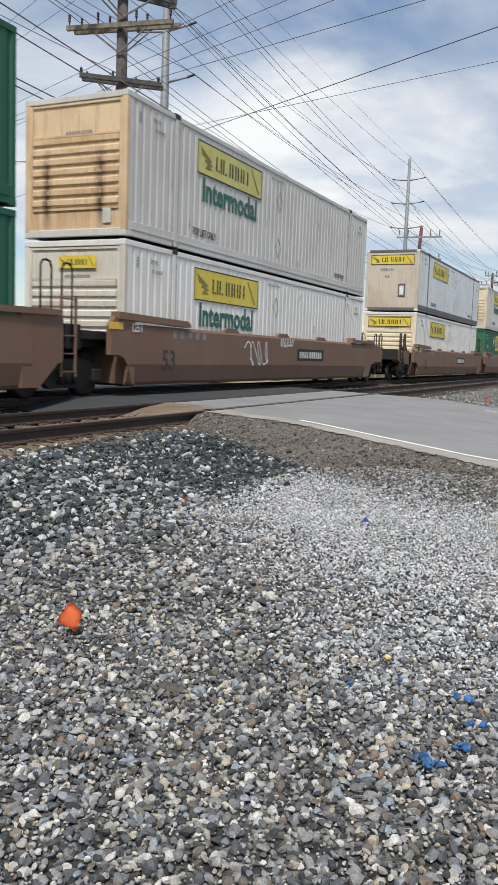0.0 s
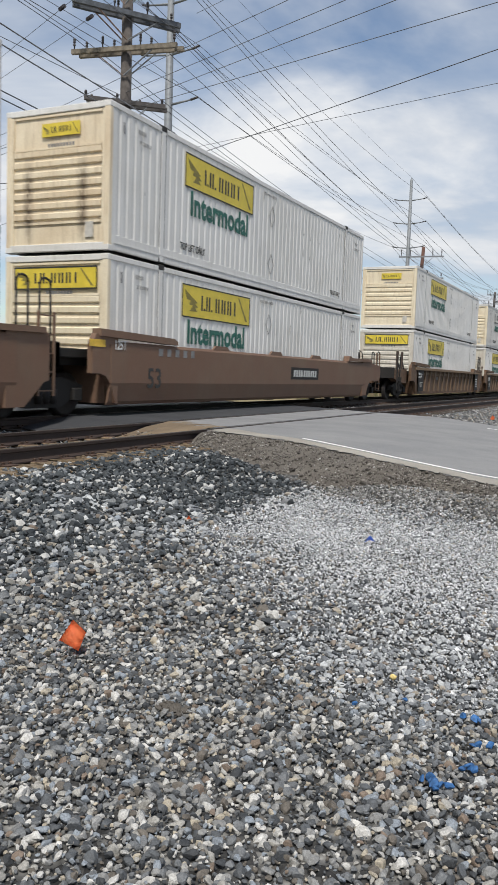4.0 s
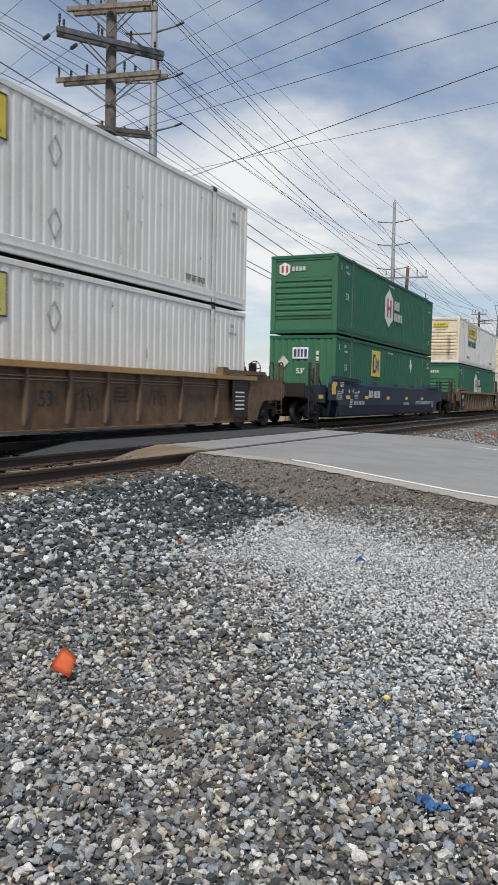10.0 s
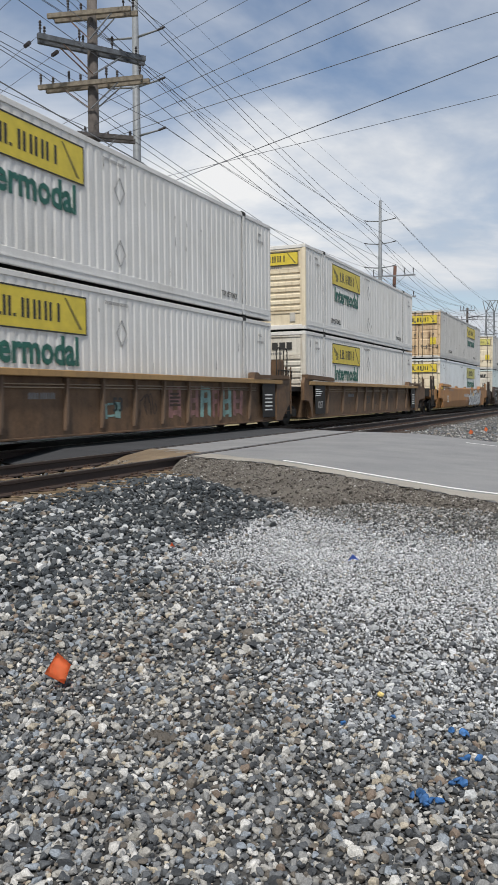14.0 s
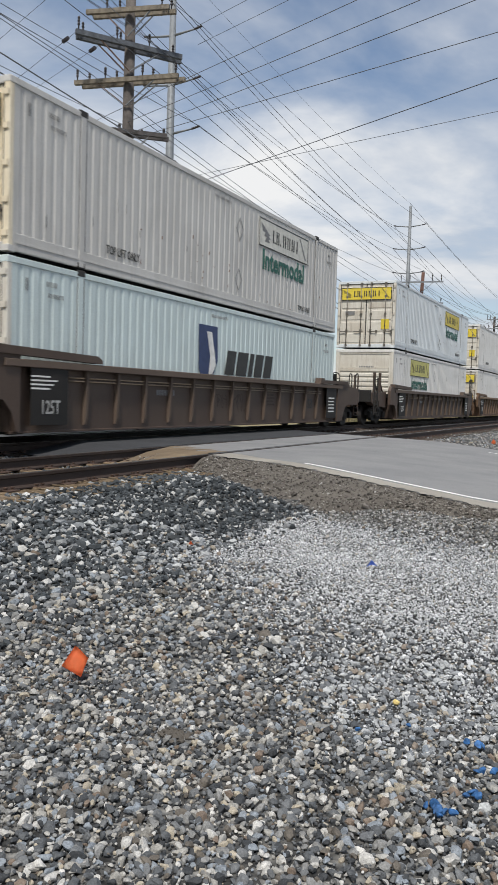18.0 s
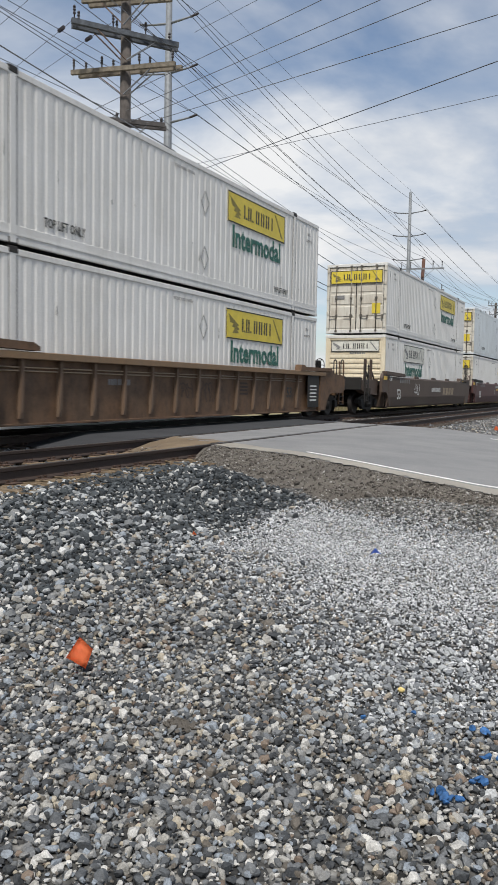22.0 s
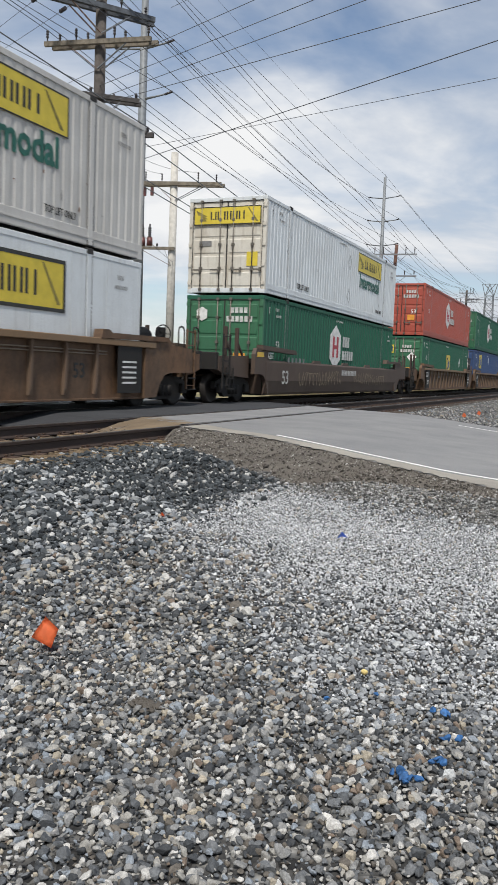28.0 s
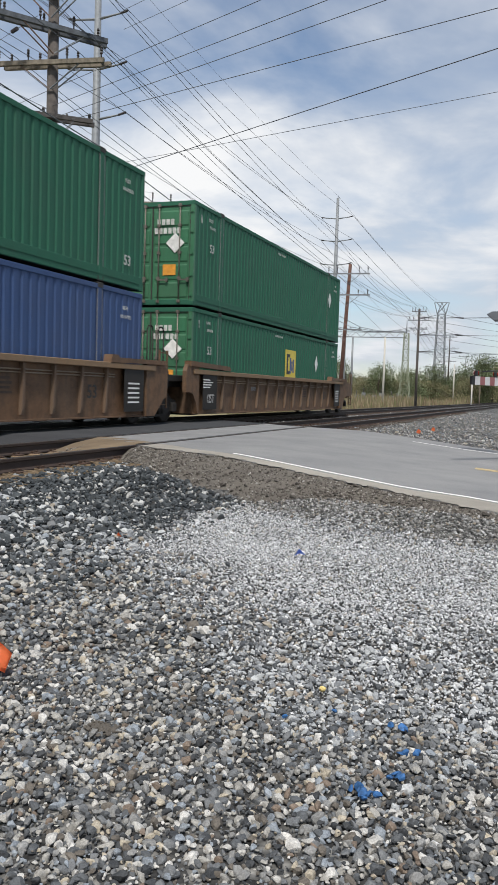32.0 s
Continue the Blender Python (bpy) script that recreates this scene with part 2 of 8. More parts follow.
M_STONE_DARK = stone_mat("dark_stone", [(0.0, (0.022, 0.027, 0.031)), (0.28, (0.038, 0.046, 0.052)), (0.55, (0.058, 0.068, 0.076)), (0.74, (0.09, 0.10, 0.108)), (0.84, (0.22, 0.23, 0.235)), (0.92, (0.44, 0.44, 0.43))])
M_STONE_PALE = stone_mat("pale_stone", [(0.0, (0.22, 0.23, 0.24)), (0.12, (0.39, 0.40, 0.41)), (0.30, (0.51, 0.525, 0.54)), (0.55, (0.60, 0.615, 0.635)), (0.82, (0.70, 0.71, 0.725)), (0.96, (0.46, 0.43, 0.38))])


def ground_mat():
    """Small gravel and dust; dry grass away from the line."""
    m, n, l, b = node_mat("gravel_ground")
    tc = n.new("ShaderNodeTexCoord")
    vor = n.new("ShaderNodeTexVoronoi")
    vor.inputs["Scale"].default_value = 26.0
    l.new(tc.outputs["Object"], vor.inputs["Vector"])
    sep = n.new("ShaderNodeSeparateColor")
    l.new(vor.outputs["Color"], sep.inputs[0])
    r = ramp_node(n, [(0.0, (0.03, 0.03, 0.031)), (0.35, (0.08, 0.08, 0.08)), (0.65, (0.15, 0.147, 0.14)), (0.9, (0.32, 0.315, 0.30))])
    l.new(sep.outputs[0], r.inputs[0])
    # each pebble cell darkens to its rim: crevice shade put into the colour
    edge = ramp_node(n, [(0.0, (1,) * 3), (0.75, (0.35,) * 3)])
    l.new(vor.outputs["Distance"], edge.inputs[0])
    c = mix_col(n, l, 1.0, r.outputs[0], edge.outputs[0], "MULTIPLY")
    big = noise_node(n, l, tc.outputs["Object"], 0.6, 4)
    r2 = ramp_node(n, [(0.3, (0.8,) * 3), (0.7, (1.15,) * 3)])
    l.new(big, r2.inputs[0])
    c = mix_col(n, l, 1.0, c, r2.outputs[0], "MULTIPLY")
    # dry grass west of the ballast and far off
    pos = n.new("ShaderNodeSeparateXYZ")
    l.new(tc.outputs["Object"], pos.inputs[0])
    mr = n.new("ShaderNodeMapRange")
    mr.inputs["From Min"].default_value, mr.inputs["From Max"].default_value = -14.6, -15.6
    l.new(pos.outputs[0], mr.inputs["Value"])
    g = noise_node(n, l, tc.outputs["Object"], 0.5, 6)
    gr = ramp_node(n, [(0.3, (0.09, 0.10, 0.04)), (0.5, (0.20, 0.17, 0.085)), (0.7, (0.30, 0.25, 0.13))])
    l.new(g, gr.inputs[0])
    c = mix_col(n, l, mr.outputs[0], c, gr.outputs[0])
    l.new(c, b.inputs["Base Color"])
    b.inputs["Roughness"].default_value = 0.95
    bump(n, l, b, vor.outputs["Distance"], 0.8, 0.03)
    return m


def road_mat(name, lo, hi):
    m, n, l, b = node_mat(name)
    tc = n.new("ShaderNodeTexCoord")
    fine = noise_node(n, l, tc.outputs["Object"], 90.0, 4, 0.7)
    big = noise_node(n, l, tc.outputs["Object"], 0.9, 7, 0.65, (0.9, 1.2, 1.0))
    r = ramp_node(n, [(0.3, lo), (0.7, hi)])
    l.new(big, r.inputs[0])
    r2 = ramp_node(n, [(0.3, (0.82,) * 3), (0.7, (1.12,) * 3)])
    l.new(fine, r2.inputs[0])
    l.new(mix_col(n, l, 1.0, r.outputs[0], r2.outputs[0], "MULTIPLY"), b.inputs["Base Color"])
    b.inputs["Roughness"].default_value = 0.85
    bump(n, l, b, fine, 0.35, 0.004)
    return m


M_GROUND = ground_mat()
M_ROAD = road_mat("grey_asphalt", (0.17, 0.172, 0.178), (0.245, 0.244, 0.242))
# dark asphalt, its colour lowered further to carry the shade under the train
M_ROAD_DARK = road_mat("dark_asphalt_with_shade", (0.026, 0.027, 0.031), (0.044, 0.046, 0.050))
M_APRON = road_mat("sandy_concrete", (0.24, 0.222, 0.192), (0.34, 0.317, 0.275))
M_SAND = road_mat("rusty_sand", (0.10, 0.07, 0.042), (0.22, 0.165, 0.105))
M_DIRT = road_mat("packed_dirt", (0.072, 0.063, 0.053), (0.14, 0.125, 0.107))
M_WHITE_LINE = plain("white_road_paint", (0.78, 0.78, 0.76), 0.7, 0, 0.12, 20)
M_YELLOW_LINE = plain("yellow_road_paint", (0.46, 0.36, 0.19), 0.75, 0, 0.3, 7)
M_RAIL_SIDE = paint("rusty_rail", (0.034, 0.022, 0.018), (0.050, 0.031, 0.022), 0.6, 0.75)
M_RAIL_TOP = plain("worn_rail_head", (0.16, 0.15, 0.145), 0.38, 0.85, 0.2, 30)
M_TIE = plain("weathered_tie_wood", (0.06, 0.045, 0.034), 0.9, 0, 0.5, 9)
M_TIE_TAN = plain("tan_split_tie_wood", (0.19, 0.138, 0.085), 0.9, 0, 0.55, 11)
M_PLATE = plain("rusty_tie_plate", (0.072, 0.042, 0.029), 0.85, 0, 0.35, 25)
# black that stands for the shade down in the flangeway gaps
M_GAP_SHADE = plain("black_flangeway_shade", (0.018, 0.018, 0.02), 0.7, 0, 0.3, 30)
M_WOOD_POLE = plain("grey_weathered_pole_wood", (0.095, 0.083, 0.076), 0.9, 0, 0.35, 6)
M_WOOD_BROWN = plain("brown_creosote_wood", (0.11, 0.055, 0.04), 0.9, 0, 0.35, 6)
M_ARM = plain("grey_crossarm_wood", (0.075, 0.069, 0.068), 0.9, 0, 0.35, 6)
M_BRACE = plain("brown_timber_brace", (0.17, 0.12, 0.10), 0.85, 0, 0.3, 8)
M_ARM_TAN = plain("tan_grey_crossarm_wood", (0.19, 0.165, 0.13), 0.9, 0, 0.4, 7)
M_ARM_BLUE = plain("blue_grey_crossarm_wood", (0.085, 0.095, 0.11), 0.88, 0, 0.35, 7)
M_GALV = plain("galvanised_steel", (0.19, 0.205, 0.22), 0.6, 0.1, 0.18, 5)
M_INSUL_RED = plain("brown_red_porcelain", (0.13, 0.045, 0.04), 0.35, 0, 0.2, 20)
M_GALV_GREEN = plain("weathered_green_grey_steel", (0.26, 0.285, 0.20), 0.65, 0.1, 0.2, 5)
M_INSUL = plain("dark_insulator", (0.055, 0.05, 0.055), 0.35, 0, 0.2, 20)
M_WIRE = plain("dark_wire", (0.13, 0.137, 0.15), 0.6, 0.3, 0.2, 3)


def film_mat(name, col):
    """Thin plastic sheet that lets light through."""
    m, n, l, b = node_mat(name)
    v = object_vec(n, l)
    r = ramp_node(n, [(0.3, tuple(x * 0.88 for x in col)), (0.7, col)])
    l.new(noise_node(n, l, v, 30.0), r.inputs[0])
    l.new(r.outputs[0], b.inputs["Base Color"])
    b.inputs["Roughness"].default_value = 0.45
    tr, mx = n.new("ShaderNodeBsdfTranslucent"), n.new("ShaderNodeMixShader")
    l.new(r.outputs[0], tr.inputs[0])
    mx.inputs[0].default_value = 0.25
    l.new(b.outputs[0], mx.inputs[1])
    l.new(tr.outputs[0], mx.inputs[2])
    l.new(mx.outputs[0], n["Material Output"].inputs["Surface"])
    return m


M_FLAG = film_mat("orange_flag_plastic", (1.0, 0.30, 0.12))
M_FLAG_BLUE = film_mat("blue_flag_plastic", (0.20, 0.34, 0.85))
M_BLUE_STONE = plain("blue_marking_paint", (0.03, 0.12, 0.31), 0.7, 0, 0.5, 40)
M_YELLOW_STONE = plain("yellow_marking_paint", (0.72, 0.56, 0.22), 0.7, 0, 0.3, 40)
M_LEAF = plain("autumn_green_leaves", (0.125, 0.155, 0.075), 0.8, 0, 0.5, 0.6)
M_LEAF2 = plain("olive_leaves", (0.20, 0.185, 0.095), 0.8, 0, 0.5, 0.6)
M_BARK = plain("bark", (0.10, 0.08, 0.06), 0.9, 0, 0.3, 6)
M_GRASS = stone_mat("dry_grass", [(0.0, (0.13, 0.145, 0.055)), (0.25, (0.20, 0.17, 0.09)), (0.45, (0.28, 0.22, 0.13)), (0.62, (0.17, 0.115, 0.075)), (0.84, (0.36, 0.30, 0.19))])
M_GATE_WHITE = plain("gate_white", (0.50, 0.50, 0.51), 0.5, 0, 0.1, 10)
M_GATE_RED = plain("gate_red", (0.24, 0.085, 0.09), 0.5, 0, 0.15, 10)
M_LAMP_RED = plain("red_lamp_glass", (0.30, 0.02, 0.015), 0.25, 0, 0.1, 10)
M_BLACK = plain("black_steel", (0.02, 0.02, 0.022), 0.55, 0.2, 0.3, 8)
M_GREY_HOOD = plain("grey_painted_metal", (0.13, 0.14, 0.16), 0.5, 0.2, 0.15, 8)
M_STUCCO = plain("pale_concrete_post", (0.50, 0.48, 0.44), 0.85, 0, 0.2, 6)

# rolling stock
M_WHITE = paint("white_container_paint", (0.69, 0.682, 0.66), (0.42, 0.40, 0.35), 0.35, 0.5, 0.05)
M_BLUISH = paint("cool_white_container_paint", (0.66, 0.70, 0.72), (0.36, 0.355, 0.345), 0.38, 0.42, 0.0)
M_DULL = paint("dull_white_container_paint", (0.55, 0.54, 0.515), (0.32, 0.305, 0.28), 0.4, 0.55, 0.08)
M_FLAT_END = paint("dusty_grey_end_paint", (0.52, 0.465, 0.385), (0.34, 0.25, 0.16), 0.6, 0.6, 0.12, (0.20, 0.09, 0.04))
M_MINT = paint("pale_blue_green_container_paint", (0.55, 0.64, 0.64), (0.38, 0.42, 0.40), 0.35, 0.5, 0.03)
M_CREAM = paint("cream_end_paint", (0.74, 0.66, 0.50), (0.46, 0.34, 0.20), 0.5, 0.55, 0.12, (0.20, 0.08, 0.03))
M_GREY_FRAME = paint("grimy_grey_frame_paint", (0.12, 0.12, 0.122), (0.075, 0.068, 0.06), 0.6, 0.55, 0.06)
M_WHITE_END = paint("white_end_paint", (0.62, 0.595, 0.53), (0.36, 0.29, 0.21), 0.7, 0.5, 0.05)
M_TAN_END = paint("rust_stained_end_paint", (0.66, 0.50, 0.32), (0.40, 0.23, 0.11), 0.8, 0.6, 0.2, (0.22, 0.09, 0.035), runs=1.0)
M_CREAM_RUN = paint("cream_end_paint_with_rust_runs", (0.74, 0.65, 0.49), (0.46, 0.32, 0.18), 0.6, 0.55, 0.12, (0.20, 0.08, 0.03), runs=0.85)
M_CHORD = paint("dusty_tan_chord_paint", (0.36, 0.22, 0.088), (0.18, 0.125, 0.072), 0.7, 0.75, 0.15, (0.11, 0.05, 0.025))
M_CHORD_DARK = paint("dusty_dark_chord_paint", (0.10, 0.072, 0.055), (0.14, 0.10, 0.075), 0.7, 0.75, 0.1)
M_GREEN = paint("green_container_paint", (0.009, 0.097, 0.055), (0.025, 0.072, 0.05), 0.35, 0.72, 0.03)
M_GREEN_END = paint("light_green_end_paint", (0.035, 0.15, 0.075), (0.055, 0.09, 0.06), 0.4, 0.5, 0.03)
M_BLUE = paint("blue_container_paint", (0.026, 0.062, 0.165), (0.05, 0.065, 0.11), 0.35, 0.72, 0.03)
M_RED = paint("red_container_paint", (0.37, 0.070, 0.045), (0.26, 0.08, 0.055), 0.45, 0.55, 0.05)
M_BROWN = paint("brown_wagon_paint", (0.135, 0.073, 0.037), (0.10, 0.064, 0.040), 1.0, 0.72, 0.30, (0.085, 0.036, 0.02))
M_BROWN_OLIVE = paint("olive_brown_wagon_paint", (0.142, 0.080, 0.040), (0.10, 0.064, 0.039), 1.0, 0.72, 0.32, (0.065, 0.032, 0.019))
M_CHORD_RED = paint("dusty_brown_chord_paint", (0.205, 0.13, 0.070), (0.17, 0.125, 0.085), 0.7, 0.75, 0.15, (0.09, 0.04, 0.022))
M_BROWN2 = paint("dusty_red_brown_wagon_paint", (0.160, 0.090, 0.058), (0.18, 0.125, 0.085), 0.7, 0.7, 0.10)
M_RIB = paint("dusty_worn_rib_paint", (0.150, 0.097, 0.064), (0.12, 0.085, 0.058), 0.7, 0.75, 0.2, (0.09, 0.04, 0.022))
M_RIB_DARK = paint("dark_dusty_rib_paint", (0.095, 0.066, 0.05), (0.13, 0.095, 0.07), 0.7, 0.75, 0.1)
M_PIPE = paint("dusty_grey_pipe_paint", (0.25, 0.19, 0.135), (0.18, 0.14, 0.10), 0.6, 0.7)
M_DARKBROWN = paint("dark_brown_wagon_paint", (0.068, 0.044, 0.033), (0.105, 0.076, 0.055), 0.6, 0.65, 0.06)
M_MAROON = paint("dark_maroon_wagon_paint", (0.075, 0.028, 0.026), (0.085, 0.055, 0.048), 0.5, 0.6, 0.06)
M_ORANGE = paint("faded_orange_wagon_paint", (0.40, 0.20, 0.075), (0.26, 0.14, 0.065), 0.7, 0.7, 0.12)
M_NAVY = paint("navy_wagon_paint", (0.007, 0.020, 0.046), (0.018, 0.027, 0.042), 0.5, 0.78, 0.05)
M_UNDER = paint("black_undergear_grime", (0.010, 0.009, 0.008), (0.024, 0.019, 0.016), 0.6, 0.75, 0.1)
M_POST = paint("grimy_brown_post_paint", (0.055, 0.036, 0.027), (0.03, 0.023, 0.018), 0.7, 0.75, 0.1)
M_WHEEL = plain("worn_wheel_steel", (0.025, 0.021, 0.019), 0.65, 0.3, 0.3, 12)
M_SIGN = plain("yellow_sign", (0.64, 0.50, 0.05), 0.5, 0, 0.12, 4)
M_SIGN_DULL = plain("faded_yellow_sign", (0.56, 0.52, 0.16), 0.55, 0, 0.15, 4)
M_SIGN_WHITE = plain("bleached_sign", (0.62, 0.61, 0.55), 0.6, 0, 0.2, 5)
M_SCROLL = plain("olive_scroll_ink", (0.22, 0.18, 0.04), 0.6, 0, 0.3, 6)
M_INK = plain("black_lettering", (0.03, 0.03, 0.028), 0.6, 0, 0.3, 6)
M_INK_GREEN = plain("dark_green_lettering", (0.02, 0.12, 0.09), 0.6, 0, 0.3, 6)
M_INK_WHITE = plain("white_lettering", (0.72, 0.72, 0.70), 0.6, 0, 0.2, 6)
M_INK_GREY = plain("grey_lettering", (0.20, 0.20, 0.20), 0.6, 0, 0.3, 6)
M_INK_GREY2 = plain("worn_white_stencil", (0.42, 0.42, 0.41), 0.7, 0, 0.35, 9)
M_INK_PALE = plain("dusty_white_lettering", (0.52, 0.53, 0.51), 0.65, 0, 0.3, 8)
M_INK_RED = plain("red_mark", (0.40, 0.045, 0.065), 0.6, 0, 0.2, 6)
M_INK_BLUE = plain("dark_blue_mark", (0.03, 0.05, 0.13), 0.6, 0, 0.2, 6)
M_INK_BLUE2 = plain("mid_blue_mark", (0.05, 0.085, 0.24), 0.6, 0, 0.25, 6)
M_ORANGE_MARK = plain("orange_reflector", (0.70, 0.30, 0.04), 0.5, 0, 0.2, 10)
M_YELLOW_MARK = plain("yellow_reflector", (0.70, 0.45, 0.05), 0.5, 0, 0.2, 10)
M_STEELBAR = plain("dirty_zinc_bar", (0.16, 0.145, 0.125), 0.5, 0.4, 0.3, 12)
M_GASKET = plain("black_gasket", (0.03, 0.028, 0.026), 0.8, 0, 0.3, 20)
M_TAN_MARK = plain("faded_tan_mark", (0.27, 0.21, 0.14), 0.65, 0, 0.35, 5)
M_TAG = plain("faded_dark_brown_paint", (0.065, 0.042, 0.03), 0.75, 0, 0.4, 6)
M_SPRAY_GREY = plain("grey_spray_paint", (0.30, 0.31, 0.33), 0.6, 0, 0.2, 5)
M_SPRAY_WHITE = plain("silver_white_spray_paint", (0.52, 0.53, 0.54), 0.5, 0, 0.2, 6)
M_TEAL = plain("teal_spray_paint", (0.20, 0.33, 0.30), 0.6, 0, 0.4, 5)
M_PINK = plain("red_spray_paint", (0.27, 0.13, 0.115), 0.6, 0, 0.45, 5)
M_PINK_PALE = plain("pale_pink_spray_paint", (0.50, 0.30, 0.24), 0.65, 0, 0.3, 5)
M_RUST = plain("rust_streaks", (0.17, 0.07, 0.03), 0.85, 0, 0.5, 9)


# ---- mesh helpers ----
MESHES = {}


def box(bm, x0, x1, y0, y1, z0, z1, r=0.0):
    vs = [bm.verts.new(p) for p in ((x0, y0, z0), (x1, y0, z0), (x1, y1, z0), (x0, y1, z0), (x0, y0, z1), (x1, y0, z1), (x1, y1, z1), (x0, y1, z1))]
    fs = [bm.faces.new([vs[i] for i in f]) for f in ((3, 2, 1, 0), (4, 5, 6, 7), (0, 1, 5, 4), (1, 2, 6, 5), (2, 3, 7, 6), (3, 0, 4, 7))]
    if r:
        bmesh.ops.bevel(bm, geom=list({e for f in fs for e in f.edges}), offset=r, segments=1, affect="EDGES")
    return vs


def prism(bm, outline, lo, hi, axis="x"):
    """A flat outline (list of pairs) given thickness along an axis."""
    def at(u, v, w):
        return {"x": (w, u, v), "y": (u, w, v), "z": (u, v, w)}[axis]
    a = [bm.verts.new(at(u, v, lo)) for u, v in outline]
    b = [bm.verts.new(at(u, v, hi)) for u, v in outline]
    n = len(a)
    fs = [bm.faces.new(a), bm.faces.new(b[::-1])]
    for i in range(n):
        fs.append(bm.faces.new((a[i], b[i], b[(i + 1) % n], a[(i + 1) % n])))
    bmesh.ops.recalc_face_normals(bm, faces=fs)


def tube(bm, p, q, r0, r1=None, seg=8, cap=True):
    """A round bar from p to q."""
    r1 = r0 if r1 is None else r1
    p, q = Vector(p), Vector(q)
    rot = (q - p).to_track_quat("Z", "Y").to_matrix()
    ring = []
    for c, r in ((p, r0), (q, r1)):
        ring.append([bm.verts.new(c + rot @ Vector((r * math.cos(6.28319 * i / seg), r * math.sin(6.28319 * i / seg), 0))) for i in range(seg)])
    for i in range(seg):
        f = bm.faces.new((ring[0][i], ring[0][(i + 1) % seg], ring[1][(i + 1) % seg], ring[1][i]))
        f.smooth = seg > 5
    if cap:
        bm.faces.new(ring[0][::-1])
        bm.faces.new(ring[1])


def beam(bm, p, q, w, h):
    """A square bar from p to q."""
    p, q = Vector(p), Vector(q)
    rot = (q - p).to_track_quat("Z", "Y").to_matrix()
    cs = [(-w / 2, -h / 2), (w / 2, -h / 2), (w / 2, h / 2), (-w / 2, h / 2)]
    a = [bm.verts.new(p + rot @ Vector((u, v, 0))) for u, v in cs]
    b = [bm.verts.new(q + rot @ Vector((u, v, 0))) for u, v in cs]
    bm.faces.new(a[::-1]), bm.faces.new(b)
    for i in range(4):
        bm.faces.new((a[i], a[(i + 1) % 4], b[(i + 1) % 4], b[i]))


def shared(key, fn, material):
    """The mesh of that key and material, made once by fn(bm)."""
    k = (key, material.name)
    if k not in MESHES:
        bm = bmesh.new()
        fn(bm)
        me = bpy.data.meshes.new(key)
        bm.to_mesh(me)
        bm.free()
        me.materials.append(material)
        MESHES[k] = me
    return MESHES[k]


def part(name, fn, material, parent, label="", key=None, at=None):
    """One mesh object under a thing or a part. fn fills a bmesh; a key lets alike parts share it."""
    if key is None:
        key = name + "_%d" % len(MESHES)
    ob = new(name, shared(key, fn, material))
    ob.parent = parent
    if at is not None:
        ob.matrix_local = at
    if label:
        ob["label"] = label
    return ob


def thing(name, label, category, group="", kind="", at=None):
    ob = new(name)
    ob.empty_display_size = 0.2
    if at is not None:
        ob.matrix_world = at
    return tagged(ob, label, category, group, kind)


def solid(name, fn, material, label, category, kind="", group=""):
    """A top-level thing of one mesh."""
    bm = bmesh.new()
    fn(bm)
    me = bpy.data.meshes.new(name)
    bm.to_mesh(me)
    bm.free()
    me.materials.append(material)
    return tagged(new(name, me), label, category, group, kind)


def grid_mesh(name, xs, ys, zf, material, smooth=True):
    """A sheet over a grid; zf gives height from arrays of x and y."""
    X, Y = np.meshgrid(xs, ys, indexing="ij")
    Z = zf(X, Y)
    v = np.stack([X, Y, Z], -1).reshape(-1, 3)
    a, b = len(xs), len(ys)
    i = (np.arange(a - 1)[:, None] * b + np.arange(b - 1)[None, :]).ravel()
    f = np.stack([i, i + b, i + b + 1, i + 1], 1)
    me = bpy.data.meshes.new(name)
    me.vertices.add(len(v))
    me.vertices.foreach_set("co", v.ravel())
    me.loops.add(f.size)
    me.loops.foreach_set("vertex_index", f.ravel())
    me.polygons.add(len(f))
    me.polygons.foreach_set("loop_start", np.arange(0, f.size, 4))
    me.polygons.foreach_set("use_smooth", np.full(len(f), smooth))
    me.update()
    me.validate()
    me.materials.append(material)
    return new(name, me)


def text_mesh(s, size, material, bold=0.014):
    """Letters of the built-in font as a thin mesh, lying in x (along) and z (up)."""
    k = ("text " + s, size, material.name)
    if k not in MESHES:
        cu = bpy.data.curves.new("letters", "FONT")
        cu.body, cu.size, cu.extrude, cu.resolution_u = s, size, 0.002, 2
        cu.align_x, cu.align_y = "CENTER", "CENTER"
        cu.offset = size * bold
        tmp = bpy.data.objects.new("letters", cu)
        me = bpy.data.meshes.new_from_object(tmp)
        bpy.data.objects.remove(tmp)
        bpy.data.curves.remove(cu)
        me.materials.clear()
        me.materials.append(material)
        MESHES[k] = me
    return MESHES[k]


def letters(s, size, material, parent, m, wide=1.0, bold=0.012):
    ob = new("lettering", text_mesh(s, size, material, bold))
    ob.parent = parent
    ob.matrix_local = m @ Matrix.Diagonal((wide, 1, 1, 1))
    return ob


# ---- ground, road and tracks ----
TRAIN_X, NEAR_X, HALF_GAUGE = -10.9, -7.13, 0.752


def smooth01(a, b, x):
    t = np.clip((x - a) / (b - a), 0, 1)
    return t * t * (3 - 2 * t)


def line_y(x):
    """Where the near white line of the road runs."""
    return 11.36 - 0.46 * (x + 4.5)


def road_z(x):
    d = np.clip(x + 4.45, -40, 12)
    return -0.035 * (d + np.sqrt(d * d + 0.05))


def bank_w(x):
    """Width of the dirt bank beside the road."""
    return 0.45 + 1.2 * smooth01(-2.0, -3.7, x) * (1 - 0.75 * smooth01(-4.6, -6.3, x))


